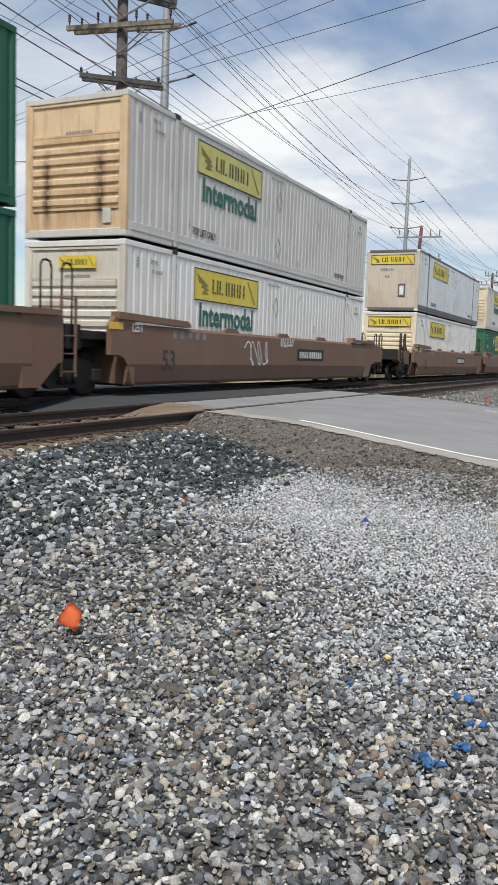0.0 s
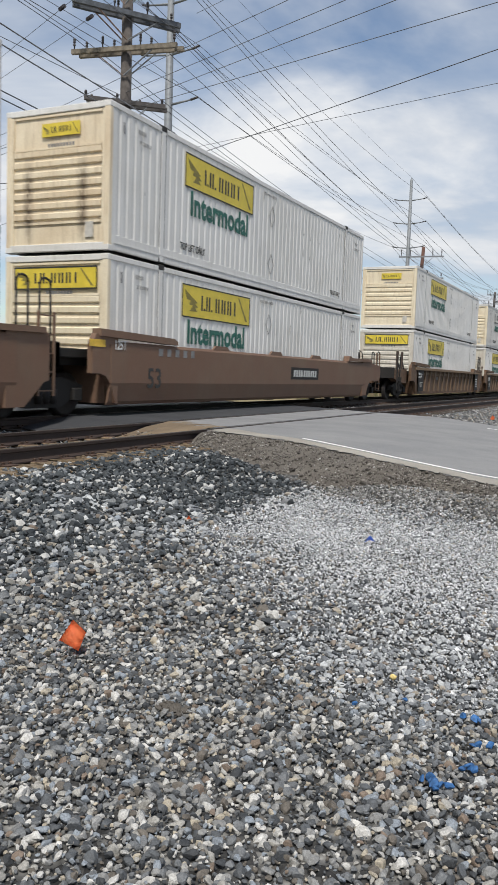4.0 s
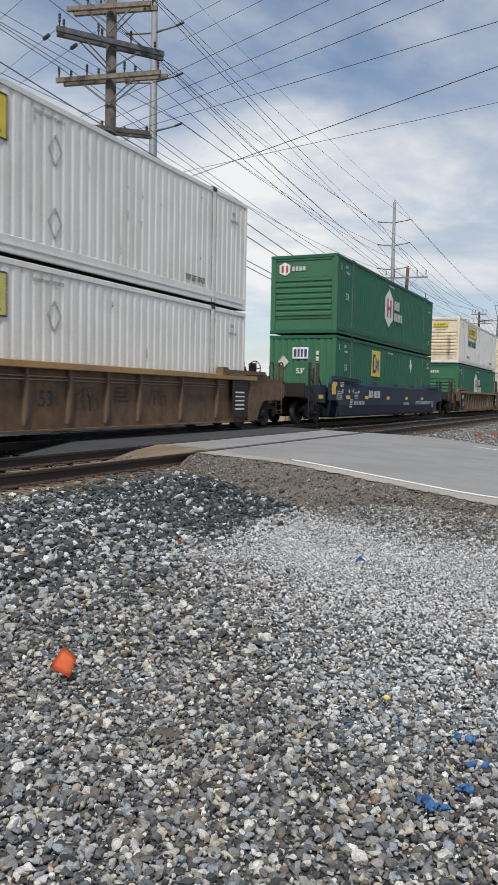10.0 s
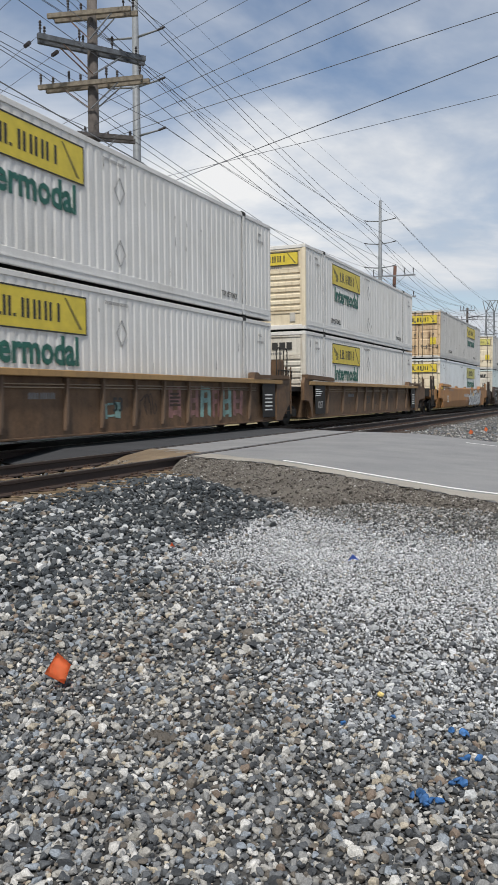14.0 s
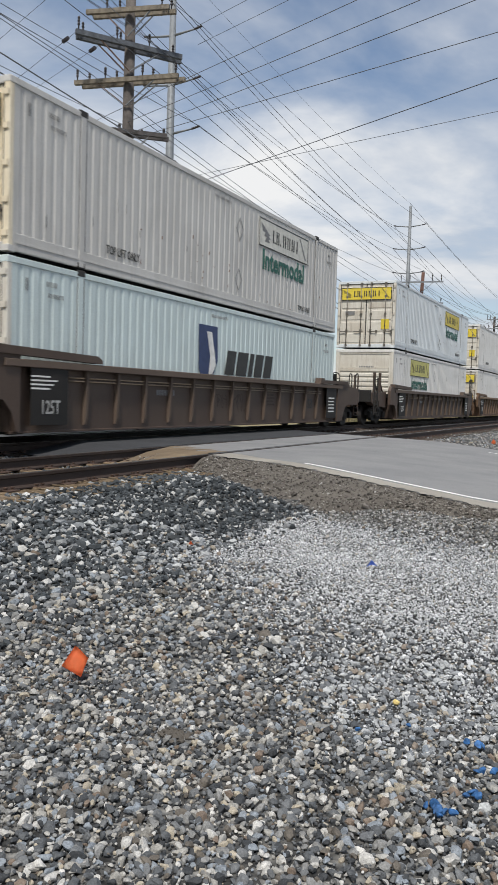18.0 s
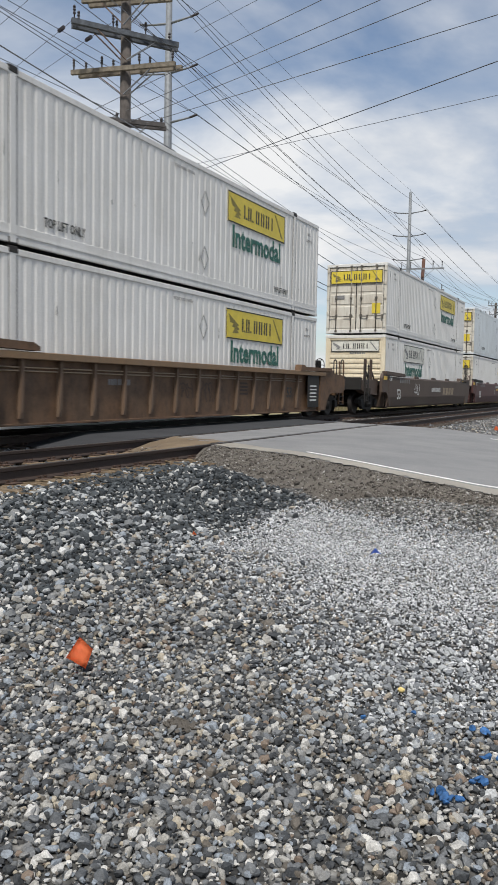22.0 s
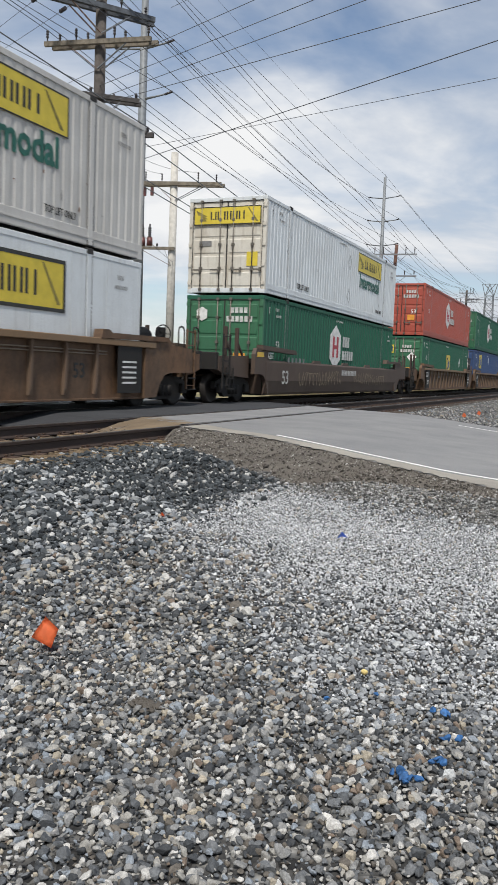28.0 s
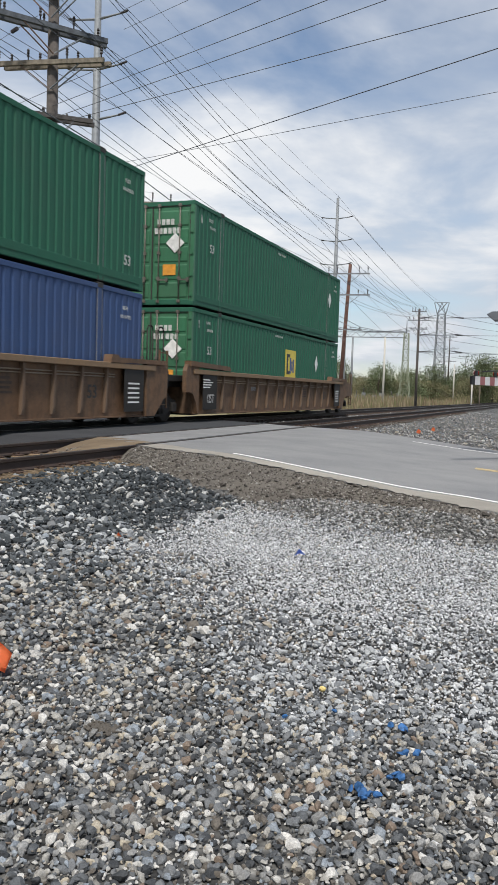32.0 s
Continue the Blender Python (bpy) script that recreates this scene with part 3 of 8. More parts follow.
def wobble(x, y):
    return 0.012 * np.sin(1.7 * x + 0.6 * y) + 0.010 * np.sin(2.9 * y - 1.3 * x) + 0.008 * np.sin(5.1 * x + 4.3 * y)


def ground_z(x, y):
    """The lie of the land."""
    bank = smooth01(-3.4, -5.8, x)
    z = -0.43 + 0.225 * bank + wobble(x, y) * (1 - 0.6 * bank)
    # pile of dark ballast beside the road's corner
    z = z + 0.10 * np.exp(-(((x + 4.6) / 0.9) ** 2 + ((y - 9.3) / 0.8) ** 2))
    # it climbs a little towards the road
    z = z + smooth01(3.4, 0.9, line_y(x) - y) * (0.10 + 0.02 * smooth01(-3.2, -1.8, x)) * (1 - bank)
    # ground beyond the road lies a little higher, and falls away from the rails
    far = smooth01(0.0, 2.0, y - line_y(x) - 9.2)
    z = z + far * (0.03 * (1 - bank))
    z = np.where(x < -13.2, -0.205 - 0.75 * smooth01(-13.2, -16.0, x) + wobble(x * 0.3, y * 0.3), z)
    off = y - line_y(x)
    on_road = (off > -0.62) & (off < 9.45)
    return np.where(on_road, np.minimum(z, road_z(x) - 0.14), z)


def graded(lo, hi, step, reach, grow=1.22):
    a = list(np.arange(lo, hi + 1e-6, step))
    d, up = step, a[-1]
    while up < reach:
        d *= grow
        up += d
        a.append(up)
    d, down = step, a[0]
    while down > -reach:
        d *= grow
        down -= d
        a.insert(0, down)
    return np.array(a)


ground = grid_mesh("ground", graded(-17, 3, 0.2, 3500), graded(0, 34, 0.2, 3500), ground_z, M_GROUND)
tagged(ground, "grey gravel ground with dry grass beyond the tracks", "ground", kind="structure")

road = tagged(new("road"), "grey two-lane asphalt road over the rail crossing", "road", kind="structure")


def road_strip(name, x0, x1, material, near=-0.5, far=9.3, lift=0.0, step=0.35, label="", ramp=False):
    n = max(2, int((x1 - x0) / step) + 1)
    xs = np.linspace(x0, x1, n)

    def fill(bm):
        rows = []
        for x in xs:
            ya, yb = line_y(x) + near, line_y(x) + far
            ys = np.linspace(ya, yb, 9)
            jig = 0.018 * math.sin(3.1 * x) + 0.02 * math.sin(8.7 * x + 1) + 0.015 * math.sin(23 * x)
            top = [bm.verts.new((x, y + (jig if i in (0, 8) else 0), float(road_z(x)) + lift - (0.17 if ramp and i == 0 else 0.0))) for i, y in enumerate(ys)]
            low = [bm.verts.new((x, ya + jig, float(road_z(x)) - 0.18)), bm.verts.new((x, yb + jig, float(road_z(x)) - 0.14))]
            rows.append((top, low))
        for (t0, l0), (t1, l1) in zip(rows, rows[1:]):
            for i in range(8):
                bm.faces.new((t0[i], t1[i], t1[i + 1], t0[i + 1]))
            bm.faces.new((l0[0], l1[0], t1[0], t0[0]))
            bm.faces.new((t0[8], t1[8], l1[1], l0[1]))
        for t, lo in (rows[0], rows[-1]):
            bm.faces.new((lo[0], *t, lo[1]))
        bmesh.ops.recalc_face_normals(bm, faces=bm.faces[:])
    return part(name, fill, material, road, label)


G = HALF_GAUGE
road_strip("road_surface", NEAR_X + G + 0.10, 60, M_ROAD, step=0.4, label="grey asphalt approach")
road_strip("crossing_panel", NEAR_X - G + 0.11, NEAR_X + G - 0.11, M_ROAD, near=0.05, label="grey asphalt between the rails")
road_strip("crossing_panel", TRAIN_X + G + 0.10, NEAR_X - G - 0.10, M_ROAD_DARK, near=-2.4, far=9.6, ramp=True, label="dark asphalt between the two tracks")
road_strip("crossing_panel", TRAIN_X - G + 0.11, TRAIN_X + G - 0.11, M_ROAD_DARK, near=-1.6, ramp=True, label="dark asphalt between the rails")
road_strip("road_surface", -60, TRAIN_X - G - 0.10, M_ROAD, step=0.8, label="grey asphalt beyond the tracks")


def line_shift(x):
    """The painted edge line swings away from the bank here."""
    return 0.34 * smooth01(-1.9, -0.6, x)


def apron(bm):
    """Sandy edge of the road where it meets the rails and along the near side."""
    xs = np.linspace(-6.22, -0.2, 160)
    a, b = [], []
    for x in xs:
        w = 0.42 + 0.25 * float(smooth01(-4.6, -6.2, x)) + 0.04 * math.sin(5 * x) + float(line_shift(x))
        a.append(bm.verts.new((x, line_y(x) - 0.53 + 0.035 * math.sin(9 * x) + 0.04 * math.sin(31 * x + 1) + 0.03 * math.sin(57 * x), float(road_z(x)) + 0.006)))
        b.append(bm.verts.new((x, line_y(x) - 0.53 + w, float(road_z(x)) + 0.006)))
    for i in range(len(xs) - 1):
        bm.faces.new((a[i], a[i + 1], b[i + 1], b[i]))


part("road_edge", apron, M_APRON, road, "sandy worn road edge")


def apron2(bm):
    """Sand worn in between the near rails at the road's corner."""
    x0, x1 = NEAR_X - G + 0.11, NEAR_X + G - 0.11
    rows = []
    for i in range(16):
        x = x0 + (x1 - x0) * i / 15
        w = 0.08 * math.sin(9 * x) + 0.05 * math.sin(23 * x)
        rows.append([bm.verts.new((x, line_y(x) + d + w * k, z + 0.012 * math.sin(17 * x + 9 * d))) for d, z, k in ((-1.6, -0.20, 1.6), (-1.1, -0.14, 1), (-0.6, -0.06, 1), (-0.15, -0.006, 1), (0.2, 0.006, 0.6), (0.6, -0.010, 2.5))])
    for p, q in zip(rows, rows[1:]):
        for i in range(5):
            bm.faces.new((p[i], q[i], q[i + 1], p[i + 1])).smooth = True


part("road_edge", apron2, M_SAND, road, "rusty sand between the rails")


def line_strip(bm, off, w, x0, x1):
    xs = np.linspace(x0, x1, int((x1 - x0) / 0.3) + 2)
    a = [bm.verts.new((x, line_y(x) + line_shift(x) + off, float(road_z(x)) + 0.004)) for x in xs]
    b = [bm.verts.new((x, line_y(x) + line_shift(x) + off + w, float(road_z(x)) + 0.004)) for x in xs]
    for i in range(len(xs) - 1):
        bm.faces.new((a[i], a[i + 1], b[i + 1], b[i]))


part("edge_line", lambda bm: line_strip(bm, 0.0, 0.10, -4.5, 40), M_WHITE_LINE, road, "white painted edge line")
part("edge_line", lambda bm: line_strip(bm, 8.0, 0.10, -3.0, 40), M_WHITE_LINE, road, "white painted edge line")
part("centre_line", lambda bm: line_strip(bm, 3.78, 0.32, -1.2, 40), M_YELLOW_LINE, road, "faded yellow centre line")


def berm_z(x, y):
    """Dirt slope from the road's edge down to the gravel."""
    w = bank_w(x)
    top = line_y(x) - 0.55
    k = np.clip((top - y) / w, 0, 1)
    z0, z1 = road_z(x) - 0.012, ground_z(x, np.minimum(y, top - w)) - 0.05
    k = k ** 1.3
    return z0 * (1 - k) + z1 * k + (0.022 * np.sin(7.3 * x + 4.1 * y) + 0.012 * np.sin(17 * x - 11 * y + 2 * np.sin(3 * x)) + 0.005 * np.sin(31 * x + 23 * y + 3 * np.sin(5 * x - 2 * y))) * np.sqrt(k * (1 - k)) * 2


def berm_sheet():
    us, ks = np.linspace(-6.25, 4, 140), np.linspace(0, 1.0, 18)
    X, K = np.meshgrid(us, ks, indexing="ij")
    Wd = bank_w(X) * 1.08
    Y = line_y(X) - 0.50 - K * Wd
    Z = berm_z(X, Y)
    v = np.stack([X, Y, Z], -1).reshape(-1, 3)
    a, b = len(us), len(ks)
    i = (np.arange(a - 1)[:, None] * b + np.arange(b - 1)[None, :]).ravel()
    me = bpy.data.meshes.new("dirt_bank")
    me.from_pydata(v.tolist(), [], np.stack([i, i + 1, i + b + 1, i + b], 1).tolist())
    me.polygons.foreach_set("use_smooth", np.full(len(me.polygons), True))
    me.materials.append(M_DIRT)
    return tagged(new("dirt_bank", me), "dark packed dirt bank beside the road", "ground", kind="structure")


berm_sheet()

RAIL = [(-0.07, -0.17), (0.07, -0.17), (0.07, -0.155), (0.014, -0.135), (0.010, -0.05), (0.034, -0.038), (0.036, -0.004), (0.03, 0.0), (-0.03, 0.0), (-0.036, -0.004), (-0.034, -0.038), (-0.010, -0.05), (-0.014, -0.135), (-0.07, -0.155)]


def track(name, cx, label, y0, y1, ties):
    tr = thing(name, label, "railway track", kind="structure")
    for s in (-1, 1):
        rail = part("rail", lambda bm: prism(bm, [(cx + s * G + u, v) for u, v in RAIL], -60, 700, "y"), M_RAIL_SIDE, tr, "rusty steel rail")
        part("rail_head", lambda bm: box(bm, cx + s * G - 0.028, cx + s * G + 0.028, -60, 700, 0.0005, 0.003), M_RAIL_TOP, rail, "worn bright running surface")
        for e in (-1, 1):
            # black strips beside the rails within the road, standing for the gaps' shade
            def fill(bm, s=s, e=e):
                x = cx + s * G + e * 0.068
                box(bm, x - 0.030, x + 0.030, line_y(x) - 0.45, line_y(x) + 9.2, -0.12, -0.022)
            part("flangeway", fill, M_GAP_SHADE, tr, "black flangeway gap")
    for i in range(ties):
        y = y0 + (y1 - y0) * i / (ties - 1) + random.uniform(-0.03, 0.03)
        if -0.3 < y - line_y(cx) < 9.2:
            continue
        a = random.uniform(-1.2, 1.2)
        part("tie", lambda bm: box(bm, -1.3, 1.3, -0.115, 0.115, -0.35, -0.172, 0.012), M_TIE_TAN if cx == NEAR_X and y < 12 else M_TIE, tr, key="tie", at=pose(cx, y, random.uniform(-0.012, 0.006), 0, 0, a))
        for s in (-1, 1):
            part("tie_plate", plate_mesh, M_PLATE, tr, key="tie_plate", at=pose(cx + s * G, y, 0, 0, 0, a))
    return tr


def plate_mesh(bm):
    box(bm, -0.18, 0.18, -0.09, 0.09, -0.172, -0.158, 0.004)
    for sx in (-1, 1):
        for sy in (-1, 1):
            box(bm, sx * 0.092 - 0.012, sx * 0.092 + 0.012, sy * 0.055 - 0.012, sy * 0.055 + 0.012, -0.16, -0.135)
            box(bm, sx * 0.085 - 0.022, sx * 0.085 + 0.022, sy * 0.055 - 0.018, sy * 0.055 + 0.018, -0.14, -0.128)


track("track_near", NEAR_X, "empty near track with rusty rails and wooden ties", 3.0, 62, 118)
track("track_far", TRAIN_X, "far track with rusty rails under the train", 3.0, 62, 118)


# ---- the train ----
CL, CW, CH = 16.15, 1.295, 2.875  # container length, half width, height
SIDE = Matrix(((0, 0, 1, 0), (1, 0, 0, 0), (0, 1, 0, 0), (0, 0, 0, 1)))  # writing on the side that faces +x


def on_side(y, z, x=CW + 0.004):
    return Matrix.Translation((x, y, z)) @ SIDE


def on_end(x, z, y=-0.012):
    return pose(x, y, z, 90, 0, 0)


def corrugated(bm, side, y0, y1, z0, z1, depth=0.015, pitch=0.272):
    """A side wall of pressed steel with upright folds."""
    n = int((y1 - y0) / pitch)
    p = (y1 - y0) / n
    pts = []
    for i in range(n):
        y = y0 + i * p
        for k, d in ((0.0, 0), (0.54, 0), (0.64, 1), (0.90, 1)):
            pts.append((y + k * p, d))
    pts.append((y1, 0))
    lo, hi = [], []
    for y, d in pts:
        x = side * (CW - 0.004 - d * depth)
        lo.append(bm.verts.new((x, y, z0)))
        hi.append(bm.verts.new((x, y, z1)))
    for i in range(len(pts) - 1):
        q = (lo[i], lo[i + 1], hi[i + 1], hi[i])
        bm.faces.new(q if side > 0 else q[::-1])


SHEETS = 13


def backing_wall(bm, side, y0, y1, z0, z1):
    """The wall behind riveted sheets."""
    a, b = sorted((side * (CW - 0.03), side * (CW - 0.012)))
    box(bm, a, b, y0, y1, z0, z1)


def wall_sheet(bm, w, z0, z1):
    """One flat sheet with a row of rivets along its edge."""
    box(bm, -0.010, 0.0, 0.006, w - 0.006, z0, z1, 0.002)
    box(bm, 0.0, 0.003, w - 0.05, w - 0.022, z0 + 0.03, z1 - 0.03)


def sheet_dents(bm):
    """Small knocks and scraped corners along a plate wall."""
    rng = random.Random(8)
    for i in range(38):
        y, z = rng.uniform(4.5, 15.5), rng.choice((0.55, 1.15, 1.75, 2.25)) + rng.uniform(-0.15, 0.15)
        w, h = rng.uniform(0.03, 0.09), rng.uniform(0.05, 0.14)
        prism(bm, [(y, z), (y + w, z + h * 0.3), (y + w * 0.8, z + h), (y + w * 0.2, z + h * 0.7)], CW + 0.001, CW + 0.006, "x")


def frame_rails(bm):
    for s in (-1, 1):
        a, b = (CW - 0.07, CW) if s > 0 else (-CW, -CW + 0.07)
        ta, tb = (CW - 0.07, CW + 0.010) if s > 0 else (-CW - 0.010, -CW + 0.07)
        box(bm, ta, tb, 0.1, CL - 0.1, CH - 0.115, CH - 0.005, 0.008)
        box(bm, a, b, 0.1, CL - 0.1, 0.02, 0.33, 0.012)
        # folded drip lip above the lower rail
        lip = CW + 0.012
        box(bm, min(s * CW, s * lip), max(s * CW, s * lip), 0.2, CL - 0.2, 0.155, 0.185)
    for y in (0.05, CL - 0.05):
        box(bm, -CW + 0.1, CW - 0.1, y - 0.05, y + 0.05, CH - 0.13, CH - 0.005, 0.01)
        box(bm, -CW + 0.1, CW - 0.1, y - 0.05, y + 0.05, 0.01, 0.16, 0.01)


def corner_post(bm, s, y):
    box(bm, s * CW - (0.13 if s > 0 else 0), s * CW + (0 if s > 0 else 0.13), y - (0 if y < 1 else 0.12), y + (0.12 if y < 1 else 0), 0.0, CH, 0.015)


def stack_post(bm, s, y):
    a, b = sorted((s * (CW - 0.05), s * (CW + 0.010)))
    box(bm, a, b, y - 0.085, y + 0.085, 0.02, CH - 0.02, 0.012)


def casting(bm):
    box(bm, -0.085, 0.085, -0.09, 0.09, -0.06, 0.06, 0.012)


def roof_sheet(bm):
    n = 40
    for i in range(n):
        a, b = 0.1 + (CL - 0.2) * i / n, 0.1 + (CL - 0.2) * (i + 1) / n
        box(bm, -CW + 0.06, CW - 0.06, a, a + (b - a) * 0.6, CH - 0.05, CH - 0.012)
        box(bm, -CW + 0.06, CW - 0.06, a + (b - a) * 0.6, b, CH - 0.05, CH - 0.03)


def floor_frame(bm):
    box(bm, -CW + 0.08, CW - 0.08, 0.1, CL - 0.1, 0.03, 0.14)


def front_wall(bm):
    """Closed end with wide pressed ridges across it."""
    box(bm, -CW + 0.12, CW - 0.12, 0.045, 0.07, 0.14, CH - 0.12)


def ribbed_wall(bm):
    """Closed end that carries upright folds."""
    box(bm, -CW + 0.13, CW - 0.13, 0.04, 0.06, 0.15, CH - 0.13)


def door_leaf(bm, s):
    x0, x1 = (0.012, CW - 0.115) if s > 0 else (-CW + 0.115, -0.012)
    box(bm, x0, x1, 0.03, 0.06, 0.15, CH - 0.13)


def door_pressing(bm, s, z):
    """A raised pressing across a door leaf."""
    x0, x1 = (0.092, CW - 0.195) if s > 0 else (-CW + 0.195, -0.092)
    prism(bm, [(0.03, z), (0.012, z + 0.04), (0.012, z + 0.40), (0.03, z + 0.44)], x0, x1, "x")


def gasket(bm):
    for x in (-CW + 0.11, CW - 0.125):
        box(bm, x - 0.012, x + 0.024, 0.004, 0.05, 0.10, CH - 0.08)
    box(bm, -0.018, 0.018, 0.006, 0.05, 0.14, CH - 0.12)
    for z in (0.10, CH - 0.14):
        box(bm, -CW + 0.13, CW - 0.13, 0.006, 0.05, z, z + 0.034)


def lock_bar(bm):
    tube(bm, (0, -0.022, 0.10), (0, -0.022, CH - 0.08), 0.021, seg=6)
    for z in (0.11, 0.75, 1.45, 2.2, CH - 0.12):
        box(bm, -0.045, 0.045, -0.048, 0.012, z - 0.04, z + 0.04)


def lock_handle(bm):
    box(bm, -0.02, 0.32, -0.055, -0.03, 0.68, 0.72)
    box(bm, 0.24, 0.30, -0.062, -0.005, 0.64, 0.76)


def plate(bm, w, h, t=0.006):
    """A sign plate, centred, in x and y."""
    box(bm, -w / 2, w / 2, -h / 2, h / 2, 0, t)


def bars(bm, widths, gap, h, t=0.006, slant=0.0):
    """A row of plain upright bars that stands for a mark."""
    total = sum(widths) + gap * (len(widths) - 1)
    x = -total / 2
    for w in widths:
        vs = box(bm, x, x + w, -h / 2, h / 2, 0, t)
        for v in vs:
            v.co.x += slant * v.co.y
        x += w + gap


def hexagon(bm, w, h, t=0.006):
    prism(bm, [(0, h / 2), (w / 2, h * 0.27), (w / 2, -h * 0.27), (0, -h / 2), (-w / 2, -h * 0.27), (-w / 2, h * 0.27)], 0, t, "z")


STROKES = ((0.04, 1), (0.10, 0.16), (0.16, 1), (0.225, 1), (0.29, 0.16), (0.40, 1), (0.47, 1), (0.56, 1), (0.63, 1), (0.72, 1), (0.79, 1), (0.91, 1))


def yellow_sign(parent, m, w, h, dull=False, bordered=True):
    """Sign with a dark border, a row of plain bars for its mark, a wing at one end and a slash at the other."""
    ground_m = M_SIGN_WHITE if dull == "white" else M_SIGN_DULL if dull else M_SIGN
    sign = part("sign_panel", lambda bm: plate(bm, w, h), ground_m, parent, "%s sign panel with black bars" % ("bleached white" if dull == "white" else "faded yellow" if dull else "yellow"), key="sign_%.2f_%.2f" % (w, h), at=m)
    up = Matrix.Translation((0, 0, 0.006))

    def border(bm):
        t = 0.028 if h < 0.9 else 0.07
        for y in (-h / 2, h / 2 - t):
            box(bm, -w / 2, w / 2, y, y + t, 0, 0.004)
        for x in (-w / 2, w / 2 - t):
            box(bm, x, x + t, -h / 2 + t, h / 2 - t, 0, 0.004)
    if bordered:
        part("sign_border", border, M_INK, sign, key="sb_%.2f_%.2f" % (w, h), at=up)
    k = h * 0.46
    for u, tall in STROKES:
        part("mark_bar", lambda bm: box(bm, 0, w * 0.021, -k / 2, -k / 2 + k * tall, 0, 0.004), M_INK, sign, key="mb_%.2f_%.2f_%.2f" % (w, h, tall), at=Matrix.Translation((w * (-0.27 + 0.56 * u), 0, 0.006)))

    def wing(bm):
        # a feathered wing: one outline with three notches
        pts = [(-0.47, 0.34), (-0.30, -0.02), (-0.33, -0.06), (-0.29, -0.16), (-0.33, -0.19), (-0.30, -0.29), (-0.40, -0.30), (-0.36, -0.12), (-0.41, -0.10), (-0.39, 0.02), (-0.44, 0.05)]
        prism(bm, [(u * w, v * h) for u, v in pts], 0, 0.004, "z")
    scroll_m = M_INK_GREY if dull == "white" else M_SCROLL
    part("sign_scroll", wing, scroll_m, sign, key="wing_%.2f_%.2f" % (w, h), at=up)
    part("sign_scroll", lambda bm: prism(bm, [(w * 0.30, h * 0.40), (w * 0.318, h * 0.40), (w * 0.46, -h * 0.36), (w * 0.43, -h * 0.36)], 0, 0.004, "z"), scroll_m, sign, key="slash_%.2f_%.2f" % (w, h), at=up)
    return sign


def small_marks(parent, ink, ends=True):
    """Stencilled data, as bars too small to read."""
    def rows(bm):
        for i, (y, z, w, h) in enumerate(((0.45, 2.45, 0.08, 0.22), (1.0, 2.52, 0.30, 0.09), (1.05, 2.32, 0.45, 0.08), (7.2, 2.60, 0.9, 0.07), (15.2, 2.45, 0.25, 0.09), (15.1, 2.25, 0.5, 0.08))):
            k = int(w / 0.07) + 1
            for j in range(k):
                box(bm, y + j * w / k, y + j * w / k + w / k * 0.4, z - h / 2, z + h / 2, 0, 0.003)
    part("stencil_text", rows, ink, parent, key="stencil", at=Matrix.Translation((CW + 0.006, 0, 0)) @ SIDE)["kind"] = "stuff"


def words_of(spec):
    return spec["label"] + str(spec.get("end_sign")) + str(spec.get("dull", "")) + spec["end"]


def scuffs(bm, seed):
    """A few short upright knocks and grazes on the folds."""
    rng = random.Random(seed)
    for i in range(13):
        y = 0.11 + 0.272 * rng.randrange(2, 56) + rng.uniform(0.01, 0.07)
        z = rng.choice((0.45, 0.6, 0.9, 1.3, 1.9, 2.4)) + rng.uniform(-0.1, 0.1)
        w, h = rng.uniform(0.012, 0.04), rng.uniform(0.05, 0.30)
        prism(bm, [(y, z), (y + w, z + h * 0.2), (y + w * 0.7, z + h), (y + w * 0.1, z + h * 0.8)], CW - 0.003, CW - 0.001, "x")


